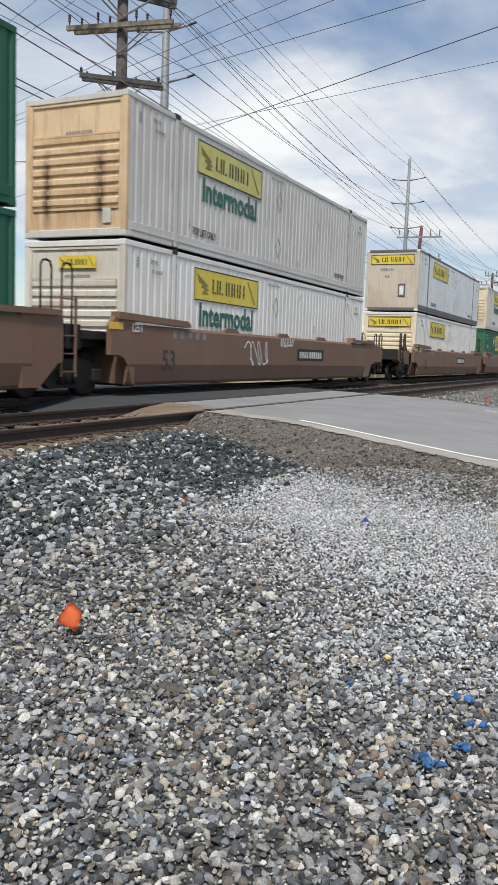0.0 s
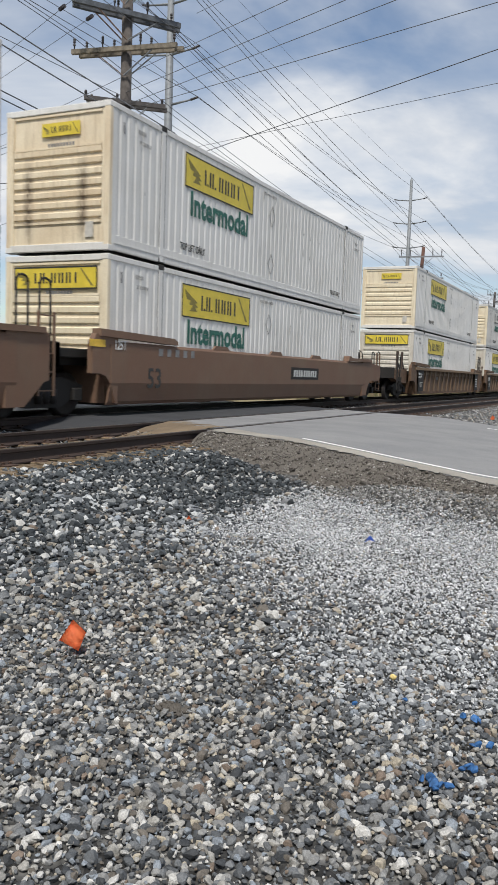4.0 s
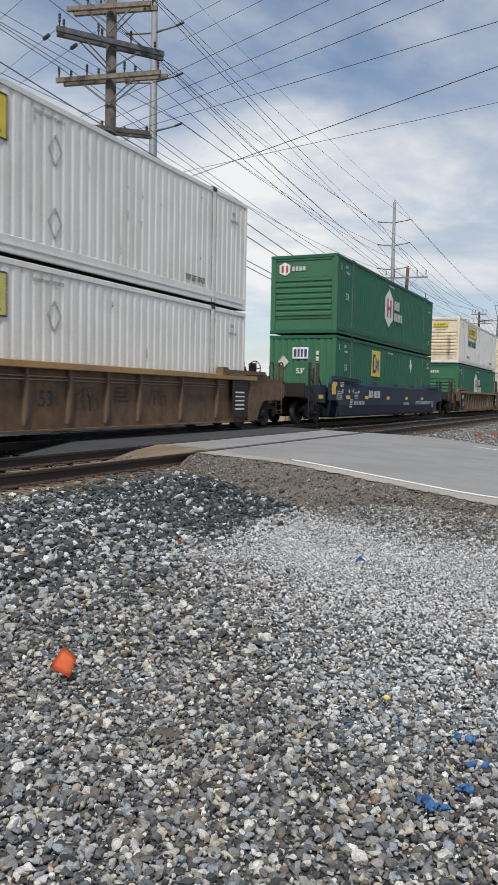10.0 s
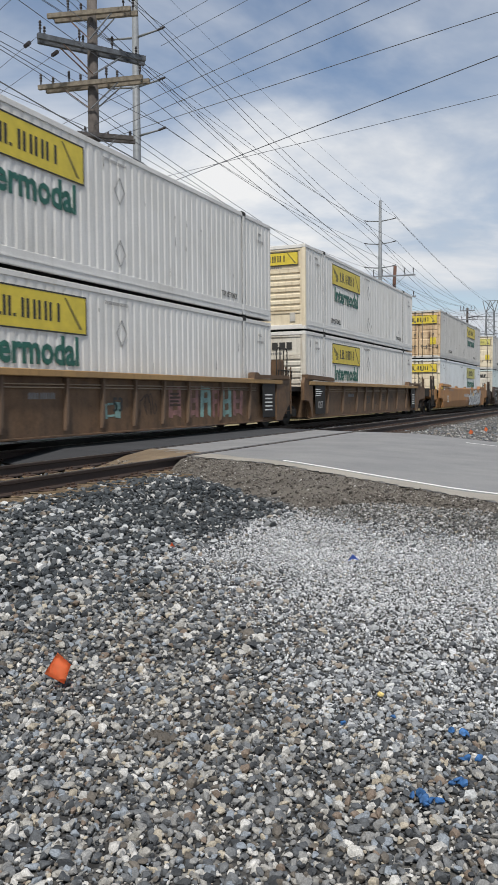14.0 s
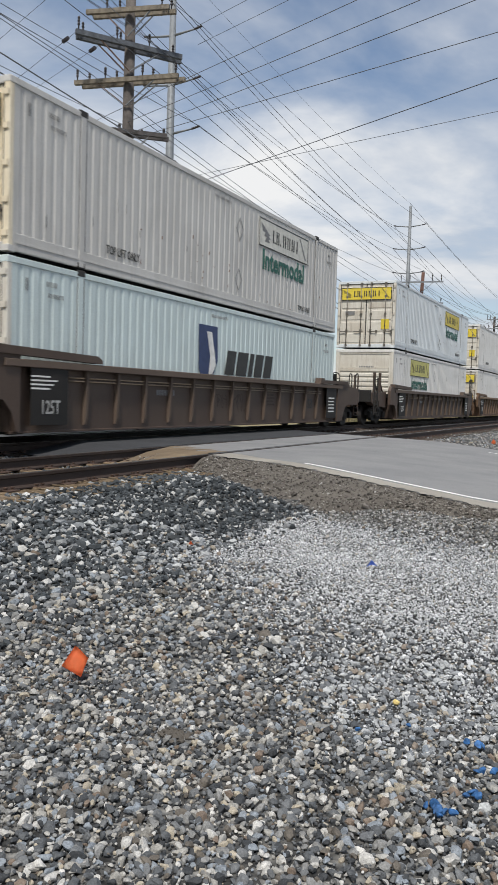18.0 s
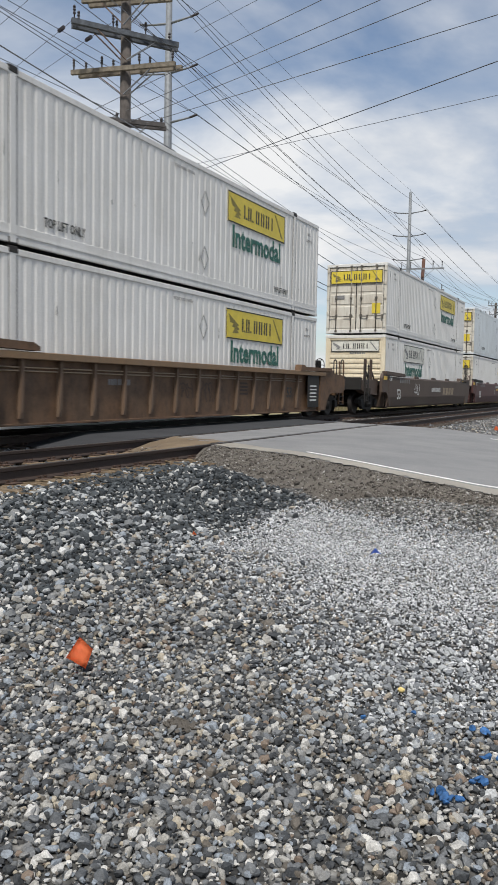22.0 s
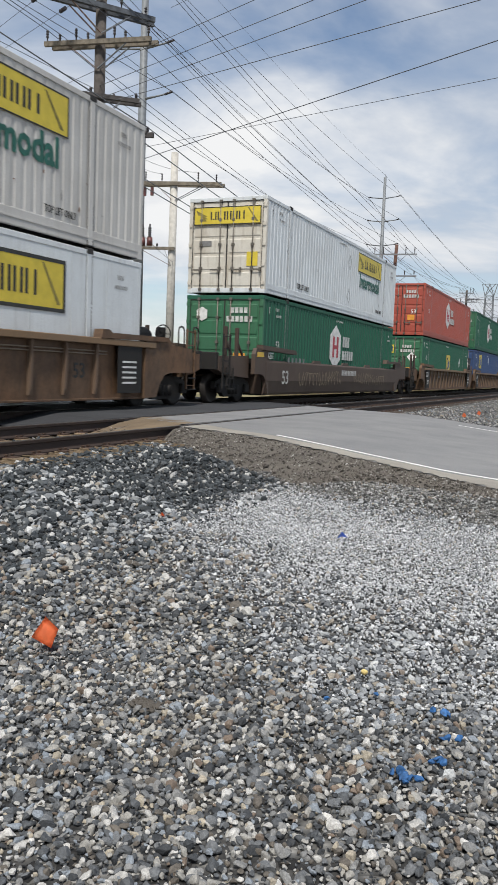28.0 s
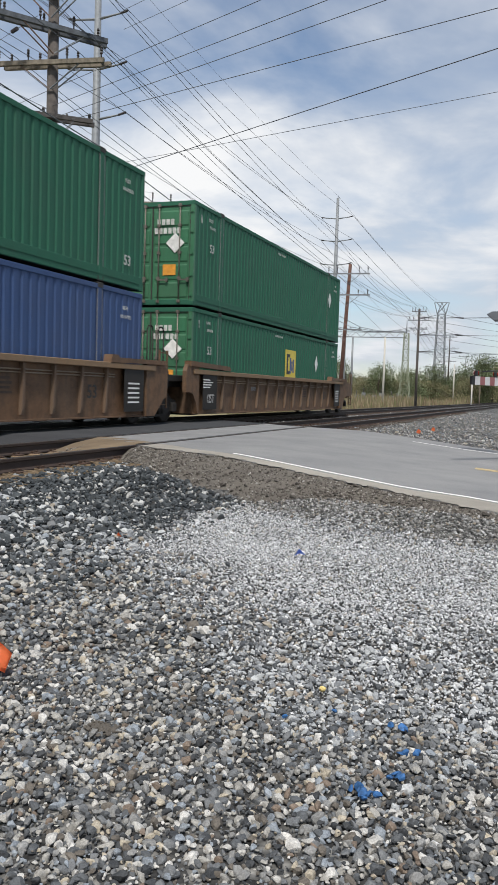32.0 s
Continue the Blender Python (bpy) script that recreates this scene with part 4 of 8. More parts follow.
def container(spec, upper):
    """A 53-foot container. spec: words for body, end, sign and so on."""
    body, end_m = spec["body"], spec["end_mat"]
    c = thing("shipping_container", spec["label"] + (" stacked on top" if upper else " in a well wagon"), "shipping container", "containers on the train")
    wall = backing_wall if spec.get("flat") else corrugated
    frame_m = spec.get("frame", body)
    wk = "flat" if spec.get("flat") else "corr"
    if body in (M_GREEN, M_BLUE, M_RED):
        wk, wall = "deep", lambda *a: corrugated(*a, 0.024)
    for s in (-1, 1):
        part("side_wall", lambda bm: wall(bm, s, 0.11, CL - 0.11, 0.31, CH - 0.10), body, c, key="side_%s%d" % (wk, s))
        if spec.get("flat") and s > 0:
            w = (CL - 0.22) / SHEETS
            for k in range(SHEETS):
                part("sheet", lambda bm: wall_sheet(bm, w, 0.31, CH - 0.10), body, c, key="sheet", at=pose(s * CW, 0.11 + w * (k if s > 0 else k + 1), 0, 0, 0, 0 if s > 0 else 180))
        for y in (0.0, CL):
            part("corner_post", lambda bm: corner_post(bm, s, y), end_m if y == 0 else frame_m, c, key="post%d%d" % (s, y > 1))
            for z in (0.06, CH - 0.06):
                part("corner_casting", casting, body, c, key="casting", at=pose(s * (CW - 0.08), 0.085 if y == 0 else CL - 0.085, z))
        for y in (1.98, CL - 1.98):
            post = part("stacking_post", lambda bm: stack_post(bm, s, y), frame_m, c, key="stack%d%d" % (s, y > 5))
            if s < 0:
                continue
            for e in (-0.10, 0.10):
                part("post_seam", lambda bm: box(bm, -0.006, 0.002, -0.012, 0.012, 0.33, CH - 0.11), M_INK_GREY, post, key="seam", at=pose(s * CW, y + e, 0, 0, 0, 0 if s > 0 else 180))
            part("stacking_casting", lambda bm: box(bm, -0.06, 0.06, -0.12, 0.12, -0.07, 0.05, 0.01), M_GASKET, post, "black stacking casting", key="scast", at=pose(s * (CW - 0.045), y, CH - 0.02))
            part("stacking_casting", lambda bm: box(bm, -0.06, 0.06, -0.12, 0.12, -0.07, 0.05, 0.01), M_GASKET, post, "black stacking casting", key="scast", at=pose(s * (CW - 0.055), y, 0.07))
    part("frame", frame_rails, frame_m, c, key="rails")
    if spec.get("flat"):
        if spec.get("frame"):
            part("dent_wear", sheet_dents, M_INK_GREY, c, "dark dents and scrapes", key="dents")
    part("roof", roof_sheet, body, c, key="roof")
    part("floor", floor_frame, M_UNDER, c, key="cfloor")
    part("far_end", lambda bm: box(bm, -CW + 0.12, CW - 0.12, CL - 0.07, CL - 0.03, 0.14, CH - 0.12), body, c, key="farend")
    kind = spec["end"]
    if kind == "flat_front":
        part("end_wall", lambda bm: box(bm, -CW + 0.12, CW - 0.12, 0.015, 0.06, 0.14, CH - 0.12, 0.006), end_m, c, key="flatfront")
        box_frame = part("document_box", lambda bm: box(bm, -0.17, 0.17, -0.02, 0.012, -0.30, 0.30, 0.008), M_GREY_FRAME, c, "dark-framed document box", key="dboxf", at=pose(0.50, 0, 0.98))
        part("document_sheet", lambda bm: box(bm, -0.10, 0.10, -0.026, -0.021, -0.22, 0.20), M_INK_WHITE, box_frame, "white document", key="dsheet")
        for z, n in ((1.94, 8), (1.62, 3)):
            part("number_mark", lambda bm: bars(bm, [0.05] * n, 0.03, 0.12), M_INK_GREY, c, "grey bars", key="fbars%d" % n, at=on_end(-0.25, z, 0.012))
    elif kind == "front":
        ew = part("end_wall", front_wall, end_m, c, key="front")
        for z in (0.58, 2.07, CH - 0.17):
            part("end_bar", lambda bm: box(bm, -CW + 0.2, CW - 0.2, 0.015, 0.045, z - 0.022, z + 0.022), end_m, ew, key="endbar%.2f" % z)
        for x in (-CW + 0.158, CW - 0.158):
            part("end_edge", lambda bm: box(bm, -0.027, 0.027, 0.012, 0.045, 0.15, CH - 0.14), end_m, ew, key="endedge", at=pose(x, 0, 0))
        for z in (0.72, 0.93, 1.14, 1.35, 1.56, 1.77, 1.98):
            part("ridge", lambda bm: prism(bm, [(0.045, z - 0.075), (0.008, z - 0.05), (0.008, z + 0.05), (0.045, z + 0.075)], -CW + 0.2, CW - 0.2, "x"), end_m, ew, key="ridge%.2f" % z)
    elif kind == "ribbed":
        ew = part("end_wall", ribbed_wall, end_m, c, key="ribbed")
        for k in range(9):
            part("end_rib", lambda bm: prism(bm, [(-0.085, 0.04), (-0.06, 0.016), (0.06, 0.016), (0.085, 0.04)], 0.15, CH - 0.13, "z"), end_m, ew, key="endrib", at=pose(-1.02 + 0.255 * k, 0, 0))
    else:
        for s in (-1, 1):
            d = part("door", lambda bm: door_leaf(bm, s), end_m, c, "closed rear door leaf", key="leaf%d" % s)
            for k in range(5):
                z = 0.20 + k * (CH - 0.4) / 5
                part("door_panel", lambda bm: door_pressing(bm, s, z), end_m, d, key="pressing%d_%d" % (s, k))
            for x in (0.22, 0.86):
                part("lock_rod", lock_bar, end_m if spec.get("painted_rods") else M_STEELBAR, d, "upright locking rod", key="rod", at=pose(s * x, 0, 0))
                part("lock_handle", lock_handle, M_STEELBAR, d, "zinc handle", key="handle%d" % s, at=pose(s * x if s > 0 else s * x - 0.28, 0, 0))
        part("door_gasket", gasket, M_GASKET, c, "black rubber seal", key="gasket")
        for s in (-1, 1):
            for z in (0.3, 0.85, 1.45, 2.05, 2.6):
                part("hinge", lambda bm: box(bm, -0.05, 0.05, -0.03, 0.02, -0.05, 0.05), end_m, c, key="hinge", at=pose(s * (CW - 0.06), 0, z))
    style = spec["style"]
    ink = M_INK_PALE if style in ("hexagon_mark", "square_mark") else M_INK_GREY
    small_marks(c, ink)
    if style == "yellow":
        y = spec.get("sign_y", 5.0)
        dull = spec.get("dull", False)
        zz = spec.get("sign_z", 2.24)
        yellow_sign(c, on_side(y, zz), spec.get("sign_w", 3.6), spec.get("sign_h", 0.76), dull)
        if spec.get("word", True):
            letters("Intermodal", 0.76, M_INK_GREEN if spec.get("green", True) else M_INK, c, on_side(y, 1.50, CW + 0.006), 0.92, 0.03)
        letters("TOP LIFT ONLY", 0.24, M_INK, c, on_side(3.35, 0.50, CW + 0.008), 0.7)
        letters("TOP LIFT ONLY", 0.20, M_INK, c, on_side(13.2, 0.48, CW + 0.008), 0.7)

        def placard(bm):
            for k in range(4):
                a, b = 1.5708 * k, 1.5708 * (k + 1)
                p, q = Vector((0.20 * math.cos(a), 0.29 * math.sin(a), 0)), Vector((0.20 * math.cos(b), 0.29 * math.sin(b), 0))
                prism(bm, [(p.x, p.y), (q.x, q.y), (q.x * 0.9, q.y * 0.9), (p.x * 0.9, p.y * 0.9)], 0, 0.006, "z")
        if end_y := spec.get("placard_y", 7.8 if kind == "front" else 8.6):
            for z in ((0.75, 2.05) if upper or end_y > 8 else (2.0,)):
                part("placard_frame", placard, M_INK_GREY, c, "grey diamond placard frame", key="placard", at=on_side(end_y, z, CW + 0.004))
        part("scuff_wear", lambda bm: scuffs(bm, len(words_of(spec)) + (7 if upper else 0)), M_INK_GREY, c, "dark scuffs and knocks")
    elif style == "shield_mark":
        part("emblem", lambda bm: prism(bm, [(-0.5, 0.75), (0.45, 0.75), (0.5, -0.1), (0.0, -0.85), (-0.45, -0.35)], 0, 0.006, "z"), M_INK_BLUE, c, "dark blue shield", key="shield", at=on_side(7.05, 1.60, CW + 0.01))
        part("emblem_stripe", lambda bm: prism(bm, [(-0.1, 0.6), (0.15, 0.6), (0.4, -0.2), (0.0, -0.7), (0.1, 0.0)], 0, 0.006, "z"), M_INK_WHITE, c, "white flash", key="flash", at=on_side(7.05, 1.60, CW + 0.018))
        part("name_mark", lambda bm: bars(bm, [0.5, 0.62, 0.24, 0.5, 0.5], 0.12, 0.62, slant=0.25), M_INK, c, "dark slanting bars", key="sbars", at=on_side(9.45, 1.5, CW + 0.01))
        part("emblem", lambda bm: prism(bm, [(-0.22, 0.28), (0.2, 0.28), (0.22, -0.05), (0.0, -0.32), (-0.2, -0.12)], 0, 0.006, "z"), M_INK_BLUE, c, "dark blue shield", key="shield2", at=on_end(-0.68, 2.33))
        part("name_mark", lambda bm: bars(bm, [0.16, 0.2, 0.08, 0.16, 0.16], 0.04, 0.26, slant=0.25), M_INK, c, "dark slanting bars", key="sbars2", at=on_end(0.25, 2.33))
    elif style == "hexagon_mark":
        y = spec.get("sign_y", 7.2)
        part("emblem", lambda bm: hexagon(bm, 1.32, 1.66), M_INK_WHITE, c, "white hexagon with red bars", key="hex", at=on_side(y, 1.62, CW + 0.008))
        part("emblem_mark", lambda bm: bars(bm, [0.2, 0.2], 0.3, 0.78), M_INK_RED, c, key="hexbars", at=on_side(y, 1.62, CW + 0.016))
        part("emblem_mark", lambda bm: plate(bm, 0.3, 0.14), M_INK_RED, c, key="hexbar2", at=on_side(y, 1.62, CW + 0.016))
        part("name_mark", lambda bm: bars(bm, [0.24, 0.22, 0.24], 0.08, 0.40), M_INK_PALE, c, "white bars", key="hb1", at=on_side(y + 1.35, 1.86, CW + 0.008))
        part("name_mark", lambda bm: bars(bm, [0.26, 0.2, 0.22, 0.22, 0.22], 0.08, 0.36), M_INK_PALE, c, "white bars", key="hb2", at=on_side(y + 1.62, 1.34, CW + 0.008))
        letters("53", 0.33, M_INK_PALE, c, on_side(1.25, 1.42, CW + 0.008))
        letters("53", 0.33, M_INK_PALE, c, on_side(15.35, 0.62, CW + 0.008))
        if kind == "front":
            part("emblem", lambda bm: hexagon(bm, 0.42, 0.5), M_INK_WHITE, c, "white hexagon", key="hexs", at=on_end(-0.75, 2.38, 0.02))
            part("emblem_mark", lambda bm: bars(bm, [0.08, 0.08], 0.1, 0.26), M_INK_RED, c, key="hexsb", at=on_end(-0.75, 2.38, 0.013))
            part("name_mark", lambda bm: bars(bm, [0.1] * 4, 0.04, 0.16), M_INK_PALE, c, "white bars", key="hbs", at=on_end(-0.2, 2.38, 0.02))
        else:
            part("emblem", lambda bm: hexagon(bm, 0.36, 0.44), M_INK_WHITE, c, "white hexagon", key="hexd", at=on_end(-0.75, 2.3))
            part("number_mark", lambda bm: bars(bm, [0.11] * 4, 0.04, 0.17), M_INK_PALE, c, "white bars", key="nb1", at=on_end(0.5, 2.42))
            part("number_mark", lambda bm: bars(bm, [0.11] * 6, 0.04, 0.17), M_INK_PALE, c, "white bars", key="nb2", at=on_end(0.52, 2.16))
            letters("53'", 0.30, M_INK_WHITE, c, on_end(0.72 if upper else 0.85, 1.30 if upper else 0.45))
    elif style == "square_mark":
        y, zs = spec.get("sign_y", 5.35), spec.get("sign_z", 2.05)
        if spec.get("bare"):
            zs = 1.6
        else:
            part("emblem", lambda bm: plate(bm, 1.3, 1.08), M_SIGN, c, "yellow square with dark bars", key="sqmsq", at=on_side(y, zs, CW + 0.008))
            part("emblem_mark", lambda bm: prism(bm, [(-0.48, 0.38), (-0.10, 0.38), (-0.10, 0.26), (-0.32, 0.26), (-0.32, -0.26), (-0.10, -0.26), (-0.10, -0.38), (-0.48, -0.38)], 0, 0.006, "z"), M_INK, c, "black bracket shape", key="sqmb", at=on_side(y, zs, CW + 0.016))
            for u, hh in ((-0.02, 0.6), (0.16, 0.4), (0.34, 0.5)):
                part("emblem_mark", lambda bm: plate(bm, 0.13, hh), M_INK_BLUE2, c, "blue bar", key="sqmb%.1f" % hh, at=on_side(y + u, zs - 0.05, CW + 0.016))
        letters("53", 0.33, M_INK_PALE, c, on_side(1.25, 1.72, CW + 0.008))
        part("warning_diamond", lambda bm: prism(bm, [(0, 0.34), (0.24, 0), (0, -0.34), (-0.24, 0)], 0, 0.005, "z"), M_INK_WHITE, c, "white diamond", key="diam", at=on_side(spec.get("diamond_y", 4.0), zs + 0.15, CW + 0.008))
        if kind == "ribbed":
            part("emblem", lambda bm: plate(bm, 0.62, 0.42), M_INK_WHITE, c, "white square with dark bars", key="sqme", at=on_end(-0.05, 2.22))
            part("emblem_mark", lambda bm: bars(bm, [0.1, 0.08, 0.08, 0.1], 0.05, 0.28), M_INK_BLUE, c, key="sqmeb", at=on_end(-0.05, 2.22, -0.02))
            part("warning_diamond", lambda bm: prism(bm, [(0, 0.24), (0.22, 0), (0, -0.24), (-0.22, 0)], 0, 0.005, "z"), M_STUCCO, c, "pale diamond placard", key="diame", at=on_end(-0.72, 1.9))
            part("number_mark", lambda bm: bars(bm, [0.16] * 4, 0.05, 0.12), M_INK_PALE, c, "white bars", key="nbv", at=on_end(0.62, 1.9) @ pose(0, 0, 0, 0, 0, 90))
            letters("53'", 0.28, M_INK_WHITE, c, on_end(-0.05, 1.55))
        else:
            part("emblem", lambda bm: plate(bm, 0.62, 0.46), M_SIGN, c, "yellow square with dark bars", key="sqmd", at=on_end(-0.62, 2.15))
            part("emblem_mark", lambda bm: bars(bm, [0.1, 0.08, 0.08, 0.1], 0.05, 0.3), M_INK_BLUE, c, key="sqmdb", at=on_end(-0.62, 2.15, -0.02))
            part("number_mark", lambda bm: bars(bm, [0.1] * 4, 0.04, 0.16), M_INK_PALE, c, "white bars", key="nb3", at=on_end(0.42, 2.3))
            part("number_mark", lambda bm: bars(bm, [0.1] * 6, 0.04, 0.16), M_INK_PALE, c, "white bars", key="nb4", at=on_end(0.48, 2.06))
            part("warning_diamond", lambda bm: prism(bm, [(0, 0.28), (0.28, 0), (0, -0.28), (-0.28, 0)], 0, 0.005, "z"), M_INK_WHITE, c, "white diamond placard", key="diamd", at=on_end(0.72, 1.72))
    es = spec.get("end_sign")
    if es == "wide":
        if kind == "doors":
            yellow_sign(c, on_end(0.0, 2.32, -0.03), 2.24, 0.54, spec.get("dull_end", False))
        else:
            yellow_sign(c, on_end(0.0, 2.41, 0.006), 2.1, 0.46, spec.get("dull_end", False))
    elif es == "small":
        yellow_sign(c, on_end(0.1, 2.42, 0.006), 0.95, 0.26, False, False)
    elif es == "plain":
        part("end_sign", lambda bm: bars(bm, [0.12, 0.16, 0.05, 0.22, 0.22, 0.22, 0.2], 0.05, 0.24), M_INK, c, "black bars", key="endbars", at=on_end(0.05, 2.38, 0.02))
    if kind == "doors" and style == "yellow":
        part("caution_label", lambda bm: plate(bm, 0.36, 0.42), M_SIGN, c, "yellow caution label", key="caution", at=on_end(0.86, 1.02, 0.0))
        part("caution_label", lambda bm: plate(bm, 0.42, 0.16), M_INK_GREY, c, "grey data plate", key="dplate", at=on_end(-0.72, 1.5, 0.0))
    if kind == "doors" and style in ("hexagon_mark", "square_mark"):
        part("caution_label", lambda bm: plate(bm, 0.40, 0.30), M_ORANGE_MARK, c, "faded orange label", key="olabel", at=on_end(0.55, 0.98, 0.0))
        part("caution_label", lambda bm: plate(bm, 0.30, 0.22), M_TAN_MARK, c, "faded tan label", key="tlabel", at=on_end(-0.58, 1.02, 0.0))
    if kind == "front" and style == "yellow":
        part("data_plate", lambda bm: plate(bm, 0.20, 0.30), M_STUCCO, c, "pale document box", key="docbox", at=on_end(0.82, 0.42, 0.02))
        part("data_plate", lambda bm: bars(bm, [0.05] * 9, 0.025, 0.07), M_INK_GREY, c, "grey bars", key="endnum", at=on_end(0.1, 2.12, 0.02))["kind"] = "stuff"
    if spec.get("scars"):
        def scars(bm):
            rng = random.Random(spec["scars"])
            for i in range(22):
                y, z = 0.11 + 0.272 * rng.randrange(14, 56) + rng.uniform(0.01, 0.07), rng.choice((0.38, 0.8, 1.1)) + rng.uniform(-0.05, 0.25)
                w, h = rng.uniform(0.02, 0.06), rng.uniform(0.03, 0.12)
                prism(bm, [(y, z), (y + w, z + h * 0.3), (y + w * 0.7, z + h), (y + w * 0.1, z + h * 0.6)], CW - 0.003, CW - 0.0005, "x")
        part("rust_wear", scars, M_RUST, c, "rusty dents and scrapes")
    return c


# ---- well wagons ----
def wheel_disc(bm):
    """Outer wheel profile turned on the x axis."""
    prof = [(0.0, 0.0), (0.06, 0.10), (0.055, 0.30), (0.07, 0.36), (0.07, 0.42), (-0.04, 0.43), (-0.07, 0.455), (-0.075, 0.36), (-0.02, 0.30), (-0.03, 0.10), (-0.03, 0.0)]
    seg = 24
    rings = [[bm.verts.new((u, r * math.cos(6.28319 * i / seg), r * math.sin(6.28319 * i / seg))) for i in range(seg)] for u, r in prof if r > 0]
    for a, b in zip(rings, rings[1:]):
        for i in range(seg):
            f = bm.faces.new((a[i], a[(i + 1) % seg], b[(i + 1) % seg], b[i]))
            f.smooth = True
    bm.faces.new(rings[0])
    bm.faces.new(rings[-1][::-1])
    bmesh.ops.recalc_face_normals(bm, faces=bm.faces[:])


def side_frame(bm):
    """Cast truck side frame with its bolster window."""
    out = [(-1.12, 0.42), (-1.12, 0.60), (-0.55, 0.74), (0.55, 0.74), (1.12, 0.60), (1.12, 0.42), (0.86, 0.40), (0.5, 0.18), (-0.5, 0.18), (-0.86, 0.40)]
    prism(bm, out, -0.07, 0.07, "x")
    for y in (-0.20, 0.0, 0.20):
        tube(bm, (0.085, y, 0.26), (0.085, y, 0.52), 0.085, seg=8)
    for y in (-0.89, 0.89):
        box(bm, 0.05, 0.16, y - 0.13, y + 0.13, 0.30, 0.55, 0.02)


def bogie(parent, y):
    tr = part("truck", lambda bm: box(bm, -1.0, 1.0, -0.22, 0.22, 0.42, 0.72, 0.03), M_UNDER, parent, "black cast-steel truck", key="bolster", at=pose(0, y, 0))
    for s in (-1, 1):
        part("side_frame", side_frame, M_UNDER, tr, key="sframe", at=pose(s * 1.0, 0, 0, 0, 0, 0 if s > 0 else 180))
        for d in (-0.89, 0.89):
            part("wheel", wheel_disc, M_WHEEL, tr, "worn steel wheel", key="wheel", at=pose(s * 0.78, d, 0.42, 0, 0, 0 if s > 0 else 180))
    for d in (-0.89, 0.89):
        part("axle", lambda bm: tube(bm, (-0.95, 0, 0.42), (0.95, 0, 0.42), 0.075, seg=8), M_WHEEL, tr, key="axle", at=pose(0, d, 0))
    return tr


WB, WT = 0.24, 1.48  # lower and upper edge of the wagon's side


def rib_side(bm, s):
    x0, x1 = sorted((s * 1.37, s * 1.40))
    box(bm, x0, x1, -0.1, CL + 0.1, WB + 0.02, WT - 0.08)


def chord(bm, s):
    x0, x1 = sorted((s * 1.38, s * 1.56))
    box(bm, x0, x1, -0.3, CL + 0.3, WT - 0.13, WT, 0.012)


def sill(bm, s):
    x0, x1 = sorted((s * 1.34, s * 1.44))
    box(bm, x0, x1, -0.05, CL + 0.05, WB - 0.02, WB + 0.02, 0.006)


BROWN_RIBS = [2.0 + 1.02 * i for i in range(14)]
OLIVE_RIBS = [8.06 + d for d in (-6.12, -4.27, -2.44, -1.23, 0, 1.23, 2.44, 4.27, 6.12)]


def rib(bm):
    """Upright side stiffener with a tapered foot."""
    prism(bm, [(0, WB + 0.10), (0.055, WB + 0.11), (0.075, WB + 0.22), (0.10, WT - 0.13), (0, WT - 0.13)], -0.036, 0.036, "y")


def smooth_side(bm, s, top):
    """Plate side that leans in towards its foot."""
    pts = [(1.40, WB - 0.02), (1.46, WB + 0.05), (1.53, WB + 0.42), (1.53, top - 0.06), (1.49, top), (1.42, top), (1.42, WB + 0.1)]
    prism(bm, [(s * u, v) for u, v in pts], -0.15, CL + 0.15, "y")


def cheek_length(mode, lead):
    return (0.75 if mode == "joint" else 1.0) if lead else (1.0 if mode == "joint" else 2.1)


def end_cheek(bm, s, mode, lead):
    """Side plate of the wagon's end, cut away over the truck."""
    n = cheek_length(mode, lead)
    if lead:
        pts = [(0.10, WB), (0.02, WB + 0.02), (-0.10, 0.58), (-0.30, 0.79), (-0.5, 0.84), (-n, 0.84), (-n, 1.42), (0.12 - n, 1.60), (0.10, 1.60)]
    elif mode == "joint":
        pts = [(0.10, WB), (-0.35, WB), (-0.85, 0.66), (-n, 0.70), (-n, 1.45), (0.1 - n, 1.60), (0.10, 1.60)]
    else:
        pts = [(0.10, WB), (-0.42, WB + 0.02), (-0.56, 0.55), (-0.78, 0.76), (-1.05, 0.81), (-n, 0.82), (-n, 1.40), (-1.15, 1.46), (-0.95, 1.60), (0.10, 1.60)]
    x0, x1 = sorted((s * 1.40, s * 1.52))
    prism(bm, [((u if lead else CL - u), v) for u, v in pts], x0, x1, "x")


def end_sill(bm, s, lead):
    """Narrow stepped frame that carries the platform past the cheek."""
    n = cheek_length("coupled", lead)
    x0, x1 = sorted((s * 1.02, s * 1.30))
    pts = [(-n + 0.05, 0.72), (-2.55, 0.80), (-2.95, 0.92), (-2.95, 1.30), (-n + 0.05, 1.36)]
    prism(bm, [((u if lead else CL - u), v) for u, v in pts], x0, x1, "x")


def hoop(bm, top):
    """A tall grab rail bent over at the top."""
    arc = [(-0.15, 1.05), (-0.15, top - 0.12), (-0.11, top - 0.03), (0.0, top), (0.11, top - 0.03), (0.15, top - 0.12), (0.15, 1.05)]
    for (a, b), (c, d) in zip(arc, arc[1:]):
        tube(bm, (0, a, b), (0, c, d), 0.021, seg=6)


def knee_post(bm):
    """A stout guard post with a knee brace behind it."""
    box(bm, -0.05, 0.05, -0.045, 0.045, 1.05, 2.12, 0.008)
    beam(bm, (0, 0.03, 1.72), (0, 0.42, 1.36), 0.05, 0.05)


